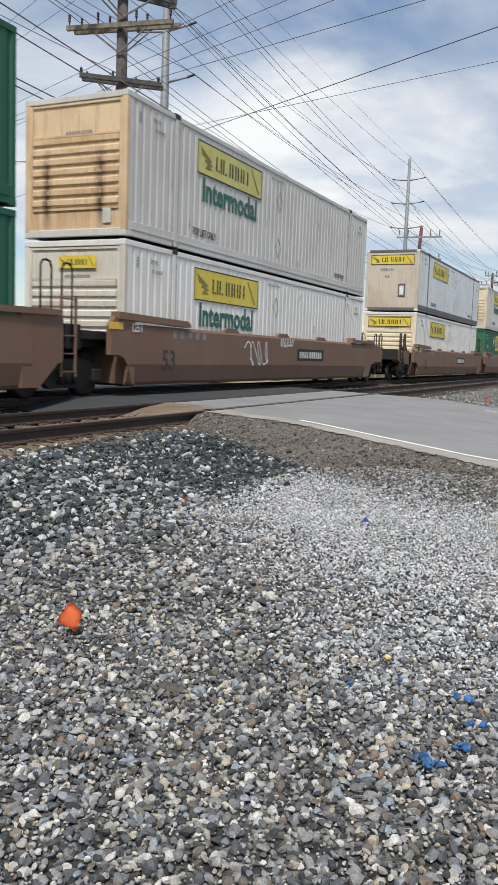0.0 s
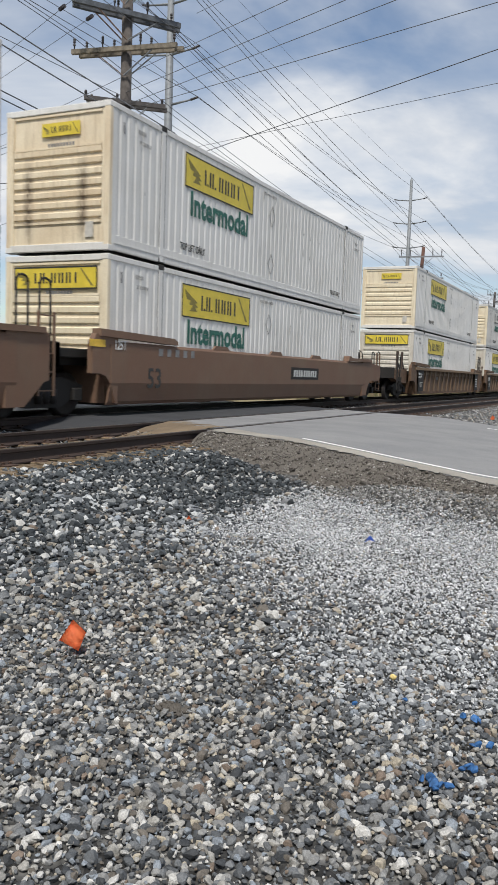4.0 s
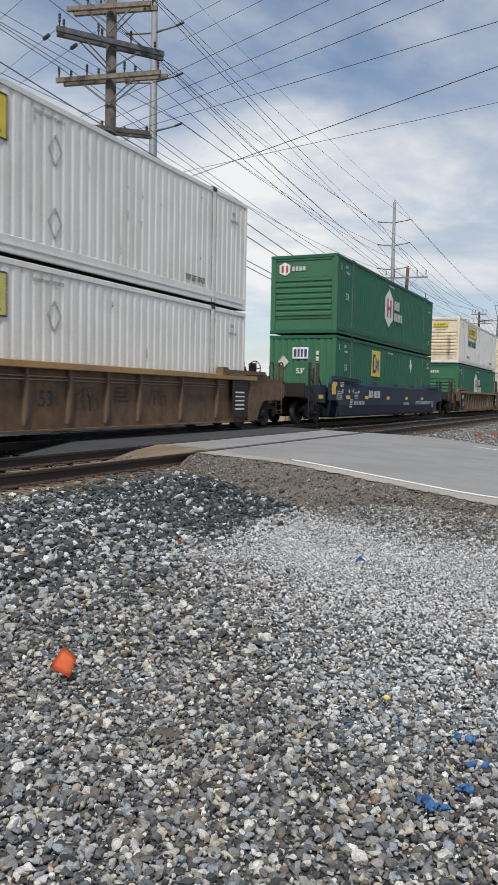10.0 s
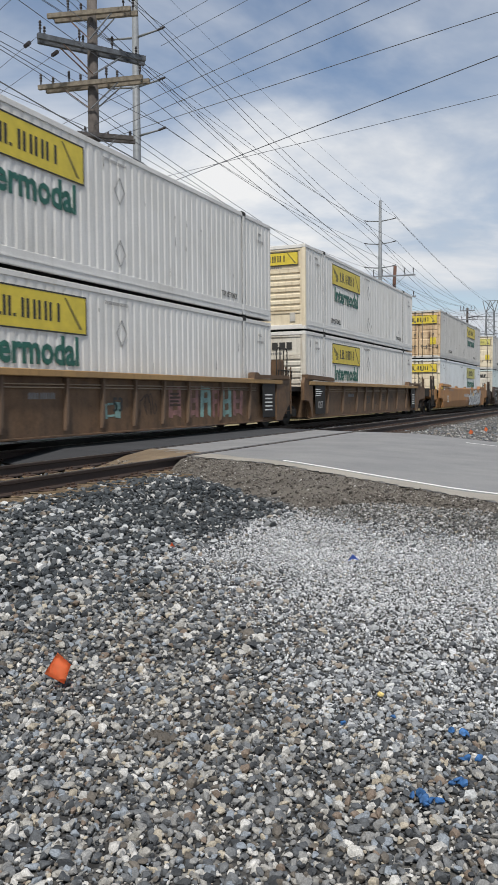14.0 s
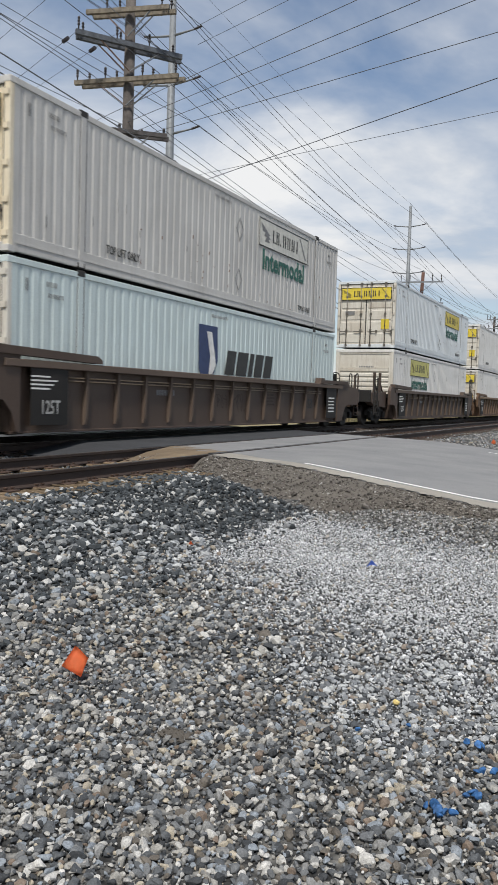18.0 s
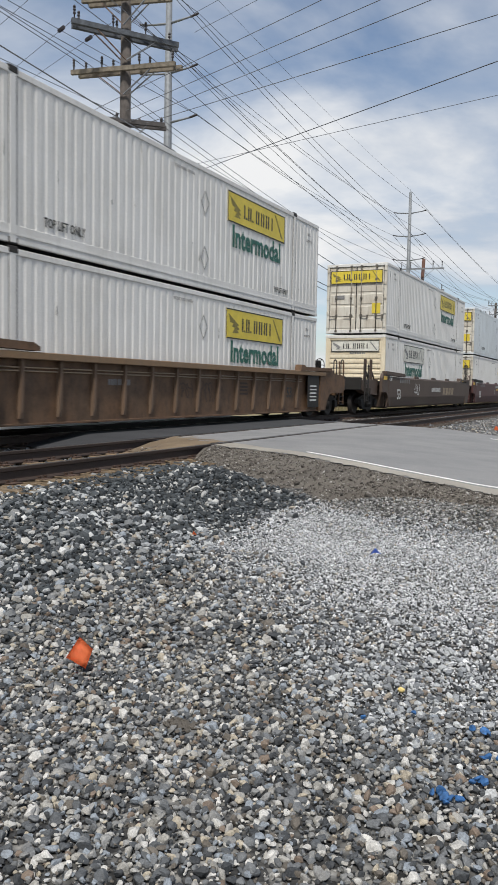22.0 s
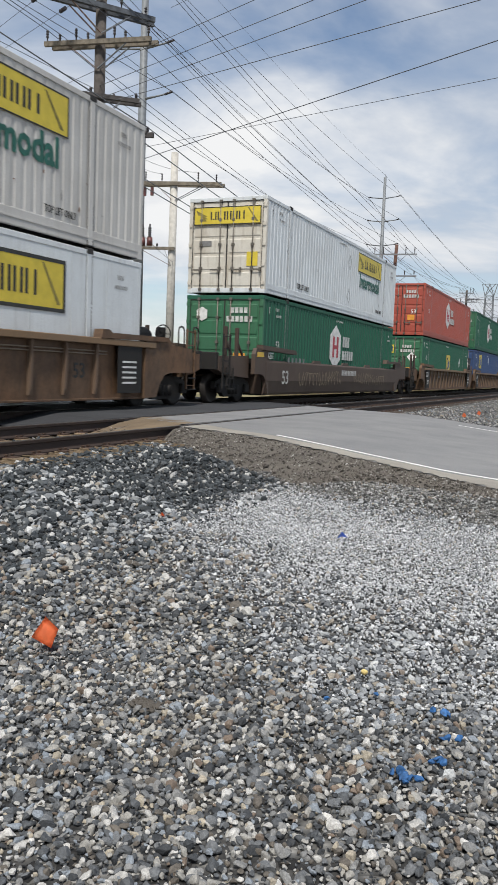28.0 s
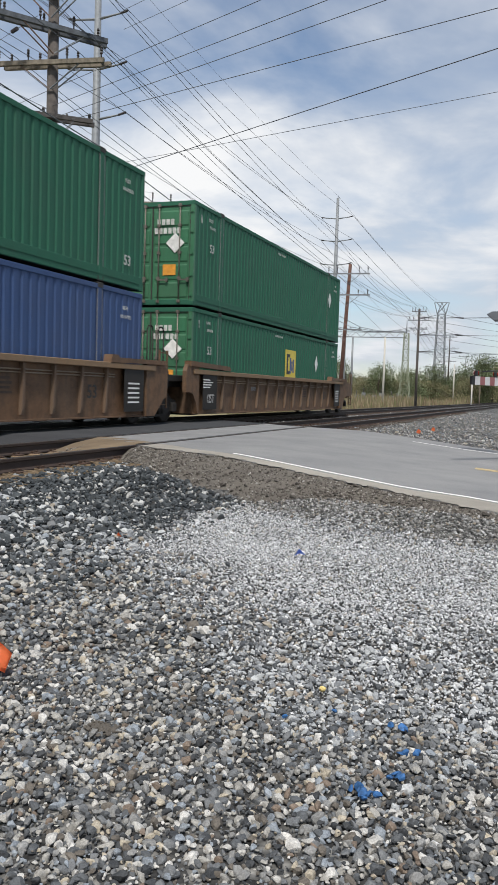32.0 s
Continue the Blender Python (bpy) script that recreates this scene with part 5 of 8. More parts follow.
def air_tank(bm):
    tube(bm, (0.15, CL + 0.55, 1.66), (0.15, CL + 2.05, 1.66), 0.27, seg=14)
    tube(bm, (0.15, CL + 0.45, 1.66), (0.15, CL + 0.55, 1.66), 0.16, 0.27, seg=14)
    tube(bm, (0.15, CL + 2.05, 1.66), (0.15, CL + 2.15, 1.66), 0.27, 0.16, seg=14)
    for y in (CL + 0.8, CL + 1.8):
        box(bm, -0.10, 0.40, y - 0.05, y + 0.05, 1.28, 1.45)


def steps(bm):
    """A short hanging stirrup step."""
    for y in (-0.2, 0.2):
        box(bm, -0.02, 0.02, y - 0.02, y + 0.02, 0.40, 1.0)
    for z in (0.40, 0.68):
        box(bm, -0.02, 0.06, -0.2, 0.2, z, z + 0.03)


def end_deck(bm, length, lead):
    y0, y1 = (-length, -0.08) if lead else (CL + 0.08, CL + length)
    box(bm, -1.24, 1.24, y0, y1, 1.12, 1.30, 0.02)
    ye = y0 if lead else y1
    box(bm, -1.28, 1.28, ye - 0.10, ye + 0.10, 0.92, 1.40, 0.02)
    box(bm, -0.35, 0.35, min(y0, ye), max(y1, ye), 0.78, 1.12)
    for x in (-0.95, 0.95):
        box(bm, x - 0.09, x + 0.09, y0, y1, 0.98, 1.13)


def raised_lip(bm, s, lead):
    x0, x1 = sorted((s * 1.36, s * 1.57))
    if lead:
        prism(bm, [(-0.55, 1.56), (2.35, 1.50), (2.35, 1.57), (2.2, 1.64), (-0.55, 1.70)], x0, x1, "x")
    else:
        prism(bm, [(CL - 1.9, 1.48), (CL - 1.85, 1.66), (CL - 1.6, 1.66), (CL - 1.5, 1.60), (CL + 0.85, 1.62), (CL + 0.85, 1.52)], x0, x1, "x")


def ladder(bm):
    for y in (-0.21, 0.21):
        box(bm, -0.02, 0.02, y - 0.022, y + 0.022, 0.42, 1.9)
    for k in range(5):
        z = 0.5 + 0.33 * k
        box(bm, -0.012, 0.012, -0.21, 0.21, z, z + 0.025)


def brake_wheel(bm):
    n = 16
    for i in range(n):
        a, b = 6.28319 * i / n, 6.28319 * (i + 1) / n
        tube(bm, (0.22 * math.cos(a), 0, 0.22 * math.sin(a)), (0.22 * math.cos(b), 0, 0.22 * math.sin(b)), 0.016, seg=5, cap=False)
    for i in range(5):
        a = 6.28319 * i / 5
        tube(bm, (0, 0, 0), (0.22 * math.cos(a), 0, 0.22 * math.sin(a)), 0.012, seg=5, cap=False)
    box(bm, -0.10, 0.10, 0.02, 0.2, -0.16, 0.16, 0.02)


def coupler(bm, lead):
    d = -1 if lead else 1
    y0 = 0 if lead else CL
    ys = sorted((y0 + d * 2.6, y0 + d * 3.72))
    box(bm, -0.16, 0.16, ys[0], ys[1], 0.72, 0.98, 0.03)
    ye = y0 + d * 3.6
    box(bm, -0.24, 0.20, ye - 0.14, ye + 0.14, 0.66, 1.02, 0.05)
    # air hose
    for i in range(6):
        a, b = i / 6, (i + 1) / 6
        tube(bm, (0.35, ye - d * 0.5 + d * 0.5 * a, 0.85 - 0.35 * math.sin(3.14 * a)), (0.35, ye - d * 0.5 + d * 0.5 * b, 0.85 - 0.35 * math.sin(3.14 * b)), 0.022, seg=5, cap=False)


def wagon(style, paint_m, lead, trail, marks=(), label=""):
    """One unit of a double-stack well wagon. lead, trail: 'coupled' or 'joint'."""
    w = thing("well_wagon", label, "rail wagon", "well wagons of the train")
    for s in (-1, 1):
        if style == "ribbed":
            side = part("side_plate", lambda bm: rib_side(bm, s), paint_m, w, key="ribside%d" % s)
            part("top_chord", lambda bm: chord(bm, s), M_CHORD if paint_m is M_BROWN_OLIVE else M_CHORD_RED if paint_m is M_BROWN else M_CHORD_DARK, w, "dusty top chord", key="chord%d" % s)
            part("side_sill", lambda bm: sill(bm, s), paint_m, w, key="sill%d" % s)
            if s > 0:
                for drop in (0.265, 0.325):
                    part("side_pipe", lambda bm: tube(bm, (1.425, 1.5, WT - drop), (1.425, CL - 1.5, WT - drop), 0.016, seg=6), M_PIPE, side, "thin dusty brake pipe", key="spipe%.2f" % drop)
            for y in () if s < 0 else OLIVE_RIBS if paint_m is M_BROWN_OLIVE else BROWN_RIBS:
                part("side_rib", rib, M_RIB_DARK if paint_m is M_DARKBROWN else M_RIB, side, "dusty upright rib", key="rib", at=pose(s * 1.40, y, 0))
        else:
            top = 1.27 if style == "low" else WT
            side = part("side_plate", lambda bm: smooth_side(bm, s, top), paint_m, w, key="%sside%d" % (style, s))
            for y in (4.6, 8.0, 11.2) if s > 0 else ():
                part("side_tab", lambda bm: prism(bm, [(-0.45, 0), (-0.3, 0.10), (0.3, 0.10), (0.45, 0)], -0.03, 0.03, "x"), paint_m, side, key="tab", at=pose(s * 1.47, y, top - 0.005))
        for lead_end in (True, False):
            mode = lead if lead_end else trail
            part("end_cheek", lambda bm: end_cheek(bm, s, mode, lead_end), paint_m, w, key="cheek%d%s%d" % (s, mode, lead_end))
            if mode == "coupled":
                part("end_sill", lambda bm: end_sill(bm, s, lead_end), paint_m, w, key="esill%d%d" % (s, lead_end))
            part("raised_lip", lambda bm: raised_lip(bm, s, lead_end), M_UNDER if paint_m is M_MAROON else paint_m, w, key="lip%d%d" % (s, lead_end))
    for lead_end in (True, False):
        mode = lead if lead_end else trail
        length = 1.5 if mode == "joint" else 3.0
        part("end_deck", lambda bm: end_deck(bm, length, lead_end), M_UNDER, w, "grimy black end deck", key="deck%d%d" % (length, lead_end))
        o, d = (0, -1) if lead_end else (CL, 1)
        if mode == "coupled":
            part("coupler", lambda bm: coupler(bm, lead_end), M_UNDER, w, "black knuckle coupler", key="coupler%d" % lead_end)
            bogie(w, o + d * 1.55)
            for x, y, top in ((1.24, 2.80, 1.98), (1.24, 2.05, 1.95), (-1.24, 2.80, 1.98)):
                if lead_end:
                    part("guard_post", knee_post, M_POST, w, "grimy brown guard post", key="kneepost", at=pose(x, o + d * (y - 0.35), 0))
                else:
                    part("guard_rail", lambda bm: hoop(bm, top), M_UNDER, w, "black hooped grab rail", key="hoop%.2f" % top, at=pose(x, o + d * y, 0))
            part("step", steps, M_UNDER, w, "black hanging step", key="steps", at=pose(1.36, o + d * 2.35, 0))
            part("ladder", ladder, M_UNDER if lead_end else paint_m, w, "grimy end ladder", key="ladder", at=pose(1.38, o + d * (2.65 if lead_end else 2.3), 0))
            if not lead_end and style != "low":
                part("air_tank", air_tank, M_UNDER, w, "black air tank on the end platform", key="airtank")
            if not lead_end:
                part("brake_wheel", brake_wheel, M_UNDER, w, "black hand-brake wheel", key="bwheel", at=pose(0.55, o + d * 2.35, 1.78, 0, 0, 62))
        elif not lead_end and paint_m is M_BROWN_OLIVE:
            part("equipment_box", lambda bm: box(bm, 0.75, 1.30, CL + 0.55, CL + 1.05, 1.30, 2.12, 0.015), paint_m, w, "dusty steel equipment box", key="eqbox")
            part("hose_rail", lambda bm: [tube(bm, (1.48, CL + 0.15 + 0.28 * k, 1.5), (1.48, CL + 0.15 + 0.28 * k, 1.78), 0.016, seg=5) for k in range(5)] + [tube(bm, (1.48, CL + 0.1, 1.78), (1.48, CL + 1.35, 1.78), 0.016, seg=5)], M_UNDER, w, "black hand rail", key="hoserail")
        elif lead_end:
            bogie(w, o - 1.575)
            for y in (2.45, 1.85):
                part("guard_rail", lambda bm: hoop(bm, 2.5), M_UNDER, w, "black hooped grab rail", key="hoop2.50", at=pose(1.28, -y, 0))
            part("ladder", ladder, paint_m, w, "end ladder", key="ladder", at=pose(1.44, -2.0, 0))
    for y in (0.02, 4.0, 7.9, 11.8, 15.78):
        part("cross_bearer", lambda bm: box(bm, -1.34, 1.34, 0, 0.35, 0.20, 0.325), M_UNDER, w, key="wfloor", at=pose(0, y, 0))
    for y in (-0.12, CL + 0.06):
        part("bulkhead", lambda bm: box(bm, -1.36, 1.36, 0, 0.06, 0.25, 1.30), paint_m, w, key="bulk", at=pose(0, y, 0))
    # stencilled panel at the leading end
    if style == "ribbed":
        part("data_panel", lambda bm: plate(bm, 1.0, 1.0, 0.008), M_UNDER, w, "black stencil panel", key="dpan", at=on_side(0.85, 0.86, 1.525))
        part("stencil_mark", lambda bm: [box(bm, -0.5, 0.0 + 0.1 * (i % 3), 0.12 + 0.07 * i, 0.15 + 0.07 * i, 0, 0.003) for i in range(4)], M_INK_WHITE, w, key="dbars", at=on_side(0.85, 0.86, 1.534))["kind"] = "stuff"
        letters("125T", 0.34, M_INK_GREY2, w, on_side(0.87, 0.66, 1.536), 0.75)
        part("data_panel", lambda bm: plate(bm, 0.95, 1.0, 0.008), M_UNDER, w, "black stencil panel", key="dpan2", at=on_side(CL - 0.75, 0.86, 1.525))
        part("stencil_mark", lambda bm: [box(bm, -0.3, 0.25, -0.3 + 0.11 * i, -0.26 + 0.11 * i, 0, 0.003) for i in range(5)], M_INK_WHITE, w, key="dbars2", at=on_side(CL - 0.75, 0.86, 1.534))["kind"] = "stuff"
        letters("53", 0.42, M_INK, w, on_side(7.45 if paint_m is M_BROWN_OLIVE else 13.74, 0.80, 1.404))
        part("spray_paint", lambda bm: scrawl(bm, 0.62, 0.55, 12), M_TAG, w, "faded brown spray-paint tag", key="tag1", at=on_side(8.65, 0.82, 1.404))
        part("spray_paint", lambda bm: scrawl(bm, 0.66, 0.4, 19), M_TAG, w, "faded brown spray-paint tag", key="tag2", at=on_side(11.35 if paint_m is M_BROWN_OLIVE else 7.6, 0.86, 1.404))
        part("stencil_mark", lambda bm: [box(bm, -0.25, 0.25 - 0.06 * (i % 2), 0.09 * i, 0.09 * i + 0.05, 0, 0.003) for i in range(4)], M_TAG, w, "faded stencil bars", key="ghostbars", at=on_side(9.9 if paint_m is M_BROWN_OLIVE else 10.67, 0.75, 1.404))["kind"] = "stuff"
        part("number_mark", lambda bm: bars(bm, [0.05] * 4 + [0.001] + [0.05] * 6, 0.025, 0.12, 0.004), M_INK_GREY, w, "pale bars", key="carnum", at=on_side(4.95, 1.0, 1.402))
    else:
        if paint_m is M_NAVY:
            letters("53", 0.46, M_INK_GREY2, w, on_side(15.7, 0.66, 1.534), 1.0, 0.01)
        else:
            letters("53", 0.60, M_INK_PALE if paint_m is not M_BROWN2 else M_INK, w, on_side(1.45, 0.74, 1.534), 1.0, 0.01)
        letters("125T", 0.26, M_INK_WHITE, w, on_side(0.15, 1.40, 1.54), 0.8)
        if paint_m is M_BROWN2:
            part("number_panel", lambda bm: plate(bm, 2.3, 0.36, 0.002), M_UNDER, w, "black number panel", key="numpan", at=on_side(10.2, 0.98, 1.5305))
        if paint_m is M_MAROON:
            part("number_mark", lambda bm: bars(bm, [0.09] * 9, 0.05, 0.13, 0.004), M_INK_GREY2, w, "pale bars", key="carnum3", at=on_side(8.1, 1.28, 1.533))
        elif paint_m is not M_NAVY:
            part("number_mark", lambda bm: bars(bm, [0.14] * 4 + [0.001] + [0.14] * 6, 0.05, 0.20, 0.004), M_INK_PALE if paint_m is M_BROWN2 else M_INK_GREY2, w, "pale bars", key="carnum2", at=on_side(10.2 if paint_m is M_BROWN2 else 8.4, 0.98, 1.533))
        part("reflector", lambda bm: plate(bm, 0.5, 0.14, 0.004), M_YELLOW_MARK, w, "yellow reflector", key="reflect", at=on_side(-0.6, 1.42, 1.524))
        if paint_m is not M_NAVY:
            part("stencil_mark", lambda bm: [box(bm, 0.35 * i, 0.35 * i + 0.16, -0.08, 0.08, 0, 0.003) for i in range(5)], M_INK_GREY, w, key="topbars", at=on_side(1.6, 1.32, 1.533))["kind"] = "stuff"
    for kind, y, z, wd, h in marks:
        if kind == "scrawl":
            part("spray_paint", lambda bm: scrawl(bm, wd, h, int(y * 10)), M_INK_WHITE, w, "white spray-paint scrawl", at=on_side(y, z, 1.402 if style == "ribbed" else 1.536))
        elif kind == "worn":
            part("spray_paint", lambda bm: scrawl(bm, wd, h, int(y * 10)), M_TAN_MARK, w, "worn tan spray-paint loops", at=on_side(y, z, 1.536))
        elif kind == "mural":
            blot = [(-0.5, -0.45), (-0.46, 0.05), (-0.30, 0.2), (0.34, 0.25), (0.44, 0.05), (0.5, -0.42)]
            part("spray_paint", lambda bm: prism(bm, [(u * wd, v * h) for u, v in blot], 0, 0.001, "z"), M_SPRAY_GREY, w, "grey sprayed ground", at=on_side(y, z, 1.533))
            for k in range(7):
                at = on_side(y - wd * 0.40 + wd * 0.133 * k, z + 0.03 * math.sin(2.3 * k), 1.535 + 0.002 * k)
                path = mural_path(60 + k, wd / 6.0, h)
                part("spray_paint", lambda bm: wide_stroke(bm, path, 0.30), M_INK, w, "black sprayed outline", at=at)
                part("spray_paint", lambda bm: wide_stroke(bm, path, 0.20), M_SPRAY_WHITE, w, "white angular spray-paint stroke", at=at @ Matrix.Translation((0, 0, 0.001)))
            part("spray_paint", lambda bm: prism(bm, [(-0.28, -0.10), (0.22, -0.06), (0.28, 0.12), (-0.2, 0.10)], 0, 0.002, "z"), M_YELLOW_MARK, w, "yellow spray-paint dab", at=on_side(y - 0.9, z + 0.18, 1.552))
        elif kind in ("teal", "pink"):
            part("spray_paint", lambda bm: plate(bm, wd, h, 0.004), M_TEAL if kind == "teal" else M_PINK, w, "faded %s spray paint" % ("teal" if kind == "teal" else "red"), at=on_side(y, z, 1.402))
        elif kind in ("mint_block", "rose_block"):
            part("spray_paint", lambda bm: block_letter(bm, wd, h, int(y * 10)), M_TEAL if kind == "mint_block" else M_PINK, w, "faded %s block letter" % ("mint" if kind == "mint_block" else "rose"), at=on_side(y, z, 1.402))
        elif kind == "load":
            letters("53", h, M_INK, w, on_side(y, z, 1.536), 0.9, 0.01)
        elif kind == "cross":
            for a in (-28, 28):
                part("spray_paint", lambda bm: plate(bm, 0.10, h, 0.002), M_PINK_PALE, w, "pale pink spray-paint stroke", at=on_side(y, z, 1.534 + 0.002 * (a > 0)) @ pose(0, 0, 0, 0, 0, a))
        elif kind == "name":
            # stencilled load lines, reflectors, road number and names as bars
            for word, u in (("53", 0.27), ("48", 1.03), ("45", 1.54), ("40", 2.27)):
                letters(word, 0.20, M_INK_PALE, w, on_side(u, 1.17, 1.536), 0.8)
            for u in (-2.1, 0.94, 3.35, 6.61, 9.93, 13.21):
                part("reflector", lambda bm: plate(bm, 0.46, 0.13, 0.004), M_YELLOW_MARK, w, "yellow reflector", key="reflect2", at=on_side(u, 0.95, 1.534))
            part("reflector", lambda bm: plate(bm, 0.42, 0.36, 0.004), M_YELLOW_MARK, w, "large yellow reflector", key="reflect3", at=on_side(-0.75, 1.22, 1.534))
            for i in range(8):
                part("number_bar", lambda bm: box(bm, -0.07, 0.07, -0.14, 0.14, 0, 0.003), M_INK_PALE, w, key="fbar", at=on_side(3.70 + 0.20 * i + (0.12 if i > 2 else 0), 1.09, 1.534))
            for i in range(5):
                part("stripe", lambda bm: box(bm, -0.32, 0.32, -0.018, 0.018, 0, 0.003), M_INK_GREY2, w, key="lstripe", at=on_side(-0.1, 1.16 - 0.07 * i, 1.534))
                part("stripe", lambda bm: box(bm, -0.24, 0.24, -0.015, 0.015, 0, 0.003), M_INK_GREY2, w, key="lstripe2", at=on_side(1.95, 1.14 - 0.055 * i, 1.534))
            for i in range(4):
                part("emblem_stripe", lambda bm: box(bm, -0.16, 0.16, -0.03, 0.03, 0, 0.003), M_INK_GREY2, w, "pale emblem stripe", key="estripe", at=on_side(1.36 - 0.03 * i, 0.86 - 0.09 * i, 1.534))
            for u0, u1, z0, hh in ((1.6, 3.05, 0.74, 0.15), (9.35, 10.5, 0.70, 0.13), (11.8, 15.2, 0.75, 0.16)):
                k = int((u1 - u0) / 0.2)
                for i in range(k):
                    part("name_bar", lambda bm: prism(bm, [(-0.06, -hh / 2), (0.05, -hh / 2), (0.09, hh / 2), (-0.02, hh / 2)], 0, 0.003, "z"), M_INK_GREY2, w, key="nbar%.2f" % hh, at=on_side(u0 + (u1 - u0) * (i + 0.5) / k, z0, 1.534))
        elif kind == "bars":
            for i in range(4):
                part("name_bar", lambda bm: prism(bm, [(-wd * 0.105 - h * 0.17, -h / 2), (wd * 0.105 - h * 0.17, -h / 2), (wd * 0.105 + h * 0.17, h / 2), (-wd * 0.105 + h * 0.17, h / 2)], 0, 0.004, "z"), M_TAN_MARK, w, "faded tan slanting bar", key="tbar%.2f_%.2f" % (wd, h), at=on_side(y + wd * 0.27 * (i - 1.5), z, 1.534))
            if paint_m is M_MAROON:
                part("name_mark", lambda bm: prism(bm, [(-wd * 0.68, -h * 0.98), (-wd * 0.52, -h * 0.66), (wd * 0.46, -h * 0.66), (wd * 0.30, -h * 0.78)], 0, 0.004, "z"), M_TAN_MARK, w, "faded tan wedge", key="wedge", at=on_side(y, z, 1.534))
                for u in (8.15, 11.43):
                    part("reflector", lambda bm: plate(bm, 0.5, 0.13, 0.004), M_YELLOW_MARK, w, "yellow reflector", key="reflect", at=on_side(u, 1.08, 1.534))
                letters("C", 0.40, M_INK_PALE, w, on_side(7.21, 0.90, 1.536), 0.9)
                part("spray_paint", lambda bm: scrawl(bm, 1.1, 0.5, 31), M_SPRAY_GREY, w, "pale looping spray-paint tag", key="mtag", at=on_side(15.2, 1.12, 1.534))
    return w


def scrawl(bm, w, h, seed):
    """One looping line of a spray can as a thin flat ribbon."""
    rng = random.Random(seed)
    n, loops = 110, max(3, int(w / (h * 0.55)))
    p1, p2, p3 = rng.uniform(0, 6), rng.uniform(0, 6), rng.uniform(0, 6)
    pts = []
    for i in range(n):
        s = i / (n - 1)
        a = 6.28 * loops * s
        pts.append((-w / 2 + w * s + w / loops * 0.42 * math.sin(a + p1) + 0.03 * math.sin(2.7 * a + p3), h * 0.34 * math.sin(a * 1.13 + p2) + h * 0.14 * math.sin(a * 2.3 + p3)))
    t = 0.011 + 0.008 * h
    for (a, b), (c, d) in zip(pts, pts[1:]):
        m = Vector((d - b, a - c)).normalized() * t
        v = [bm.verts.new((u, q, 0)) for u, q in ((a - m.x, b - m.y), (c - m.x, d - m.y), (c + m.x, d + m.y), (a + m.x, b + m.y))]
        bm.faces.new(v)


def mural_path(seed, w, h):
    """Corner points of one angular letter-like stroke: a zigzag, a hook or a slash with a bar."""
    rng = random.Random(seed)
    shapes = (((-0.4, -0.42), (0.45, -0.30), (-0.35, 0.05), (0.30, 0.12), (0.0, 0.42)), ((-0.35, 0.36), (-0.15, -0.40), (0.42, -0.34), (0.25, 0.20), (-0.2, 0.02)), ((-0.45, -0.40), (-0.05, 0.40), (0.15, -0.38), (0.5, 0.36)), ((0.45, 0.38), (-0.3, 0.30), (-0.38, -0.36), (0.45, -0.42), (0.1, -0.04)))
    return [Vector((u * w * 1.15 + rng.uniform(-0.06, 0.06), v * h + rng.uniform(-0.05, 0.05), 0)) for u, v in shapes[seed % 4]]


def block_letter(bm, w, h, seed):
    """One fat sprayed letter: leaning strokes and a bar or two across."""
    rng = random.Random(seed)
    for u in (-0.5, 0.2):
        k = rng.uniform(-0.06, 0.10) * w
        x0, x1 = u * w, (u + 0.3) * w
        outline = [(x0, -h / 2 + rng.uniform(0, 0.1) * h), (x1, -h / 2), (x1 + k, h / 2 - rng.uniform(0, 0.12) * h), (x0 + k, h / 2)]
        prism(bm, outline, 0, 0.004, "z")
    for v in rng.sample((-0.42, -0.05, 0.28), 2):
        prism(bm, [(-0.2 * w, v * h), (0.2 * w, v * h + 0.02), (0.2 * w, (v + 0.17) * h), (-0.2 * w, (v + 0.15) * h)], 0, 0.003, "z")


def wide_stroke(bm, path, width):
    """A folded ribbon along a path, widest in the middle and pointed at its ends."""
    n = len(path)
    for i, (a, b) in enumerate(zip(path, path[1:])):
        d = (b - a).normalized()
        m = Vector((-d.y, d.x, 0)) * width / 2
        tip = d * width * 0.55
        pts = [a - m, b - m, b + tip, b + m, a + m, a - tip]
        z = 0.0002 * i
        bm.faces.new([bm.verts.new((p.x, p.y, z)) for p in pts])


def white(end="front", body=None, end_mat=None, **kw):
    body = body or M_WHITE
    sp = dict(style="yellow", end=end, body=body, end_mat=end_mat or (M_CREAM if end == "front" else M_WHITE_END))
    sp["label"] = "white corrugated steel container with a yellow sign"
    sp["sign_y"] = 4.72 if end == "front" else 11.58
    sp["end_sign"] = "small" if end == "front" else "wide"
    sp.update(kw)
    return sp


def coloured(style, body, end, end_mat, words, **kw):
    sp = dict(style=style, end=end, body=body, end_mat=end_mat, label=words)
    sp.update(kw)
    return sp


HEX_G = lambda end, **k: coloured("hexagon_mark", M_GREEN, end, M_GREEN_END, "dark green corrugated container with a white hexagon", **k)
SQUARE_G = lambda end, **k: coloured("square_mark", M_GREEN, end, M_GREEN_END, "dark green corrugated container with a yellow square", **k)
HEX_R = lambda end, **k: coloured("hexagon_mark", M_RED, end, M_RED, "faded red corrugated container with a white hexagon", **k)
SQUARE_B = lambda end, **k: coloured("square_mark", M_BLUE, end, M_BLUE, "blue corrugated container with a yellow square", **k)
SMOOTH_BROWN = "dusty brown smooth-sided well wagon"
RIB_BROWN = "dusty brown ribbed well wagon"
RIB_OLIVE = "dusty olive-brown ribbed well wagon"
DARK_RIB = "dark brown ribbed well wagon"
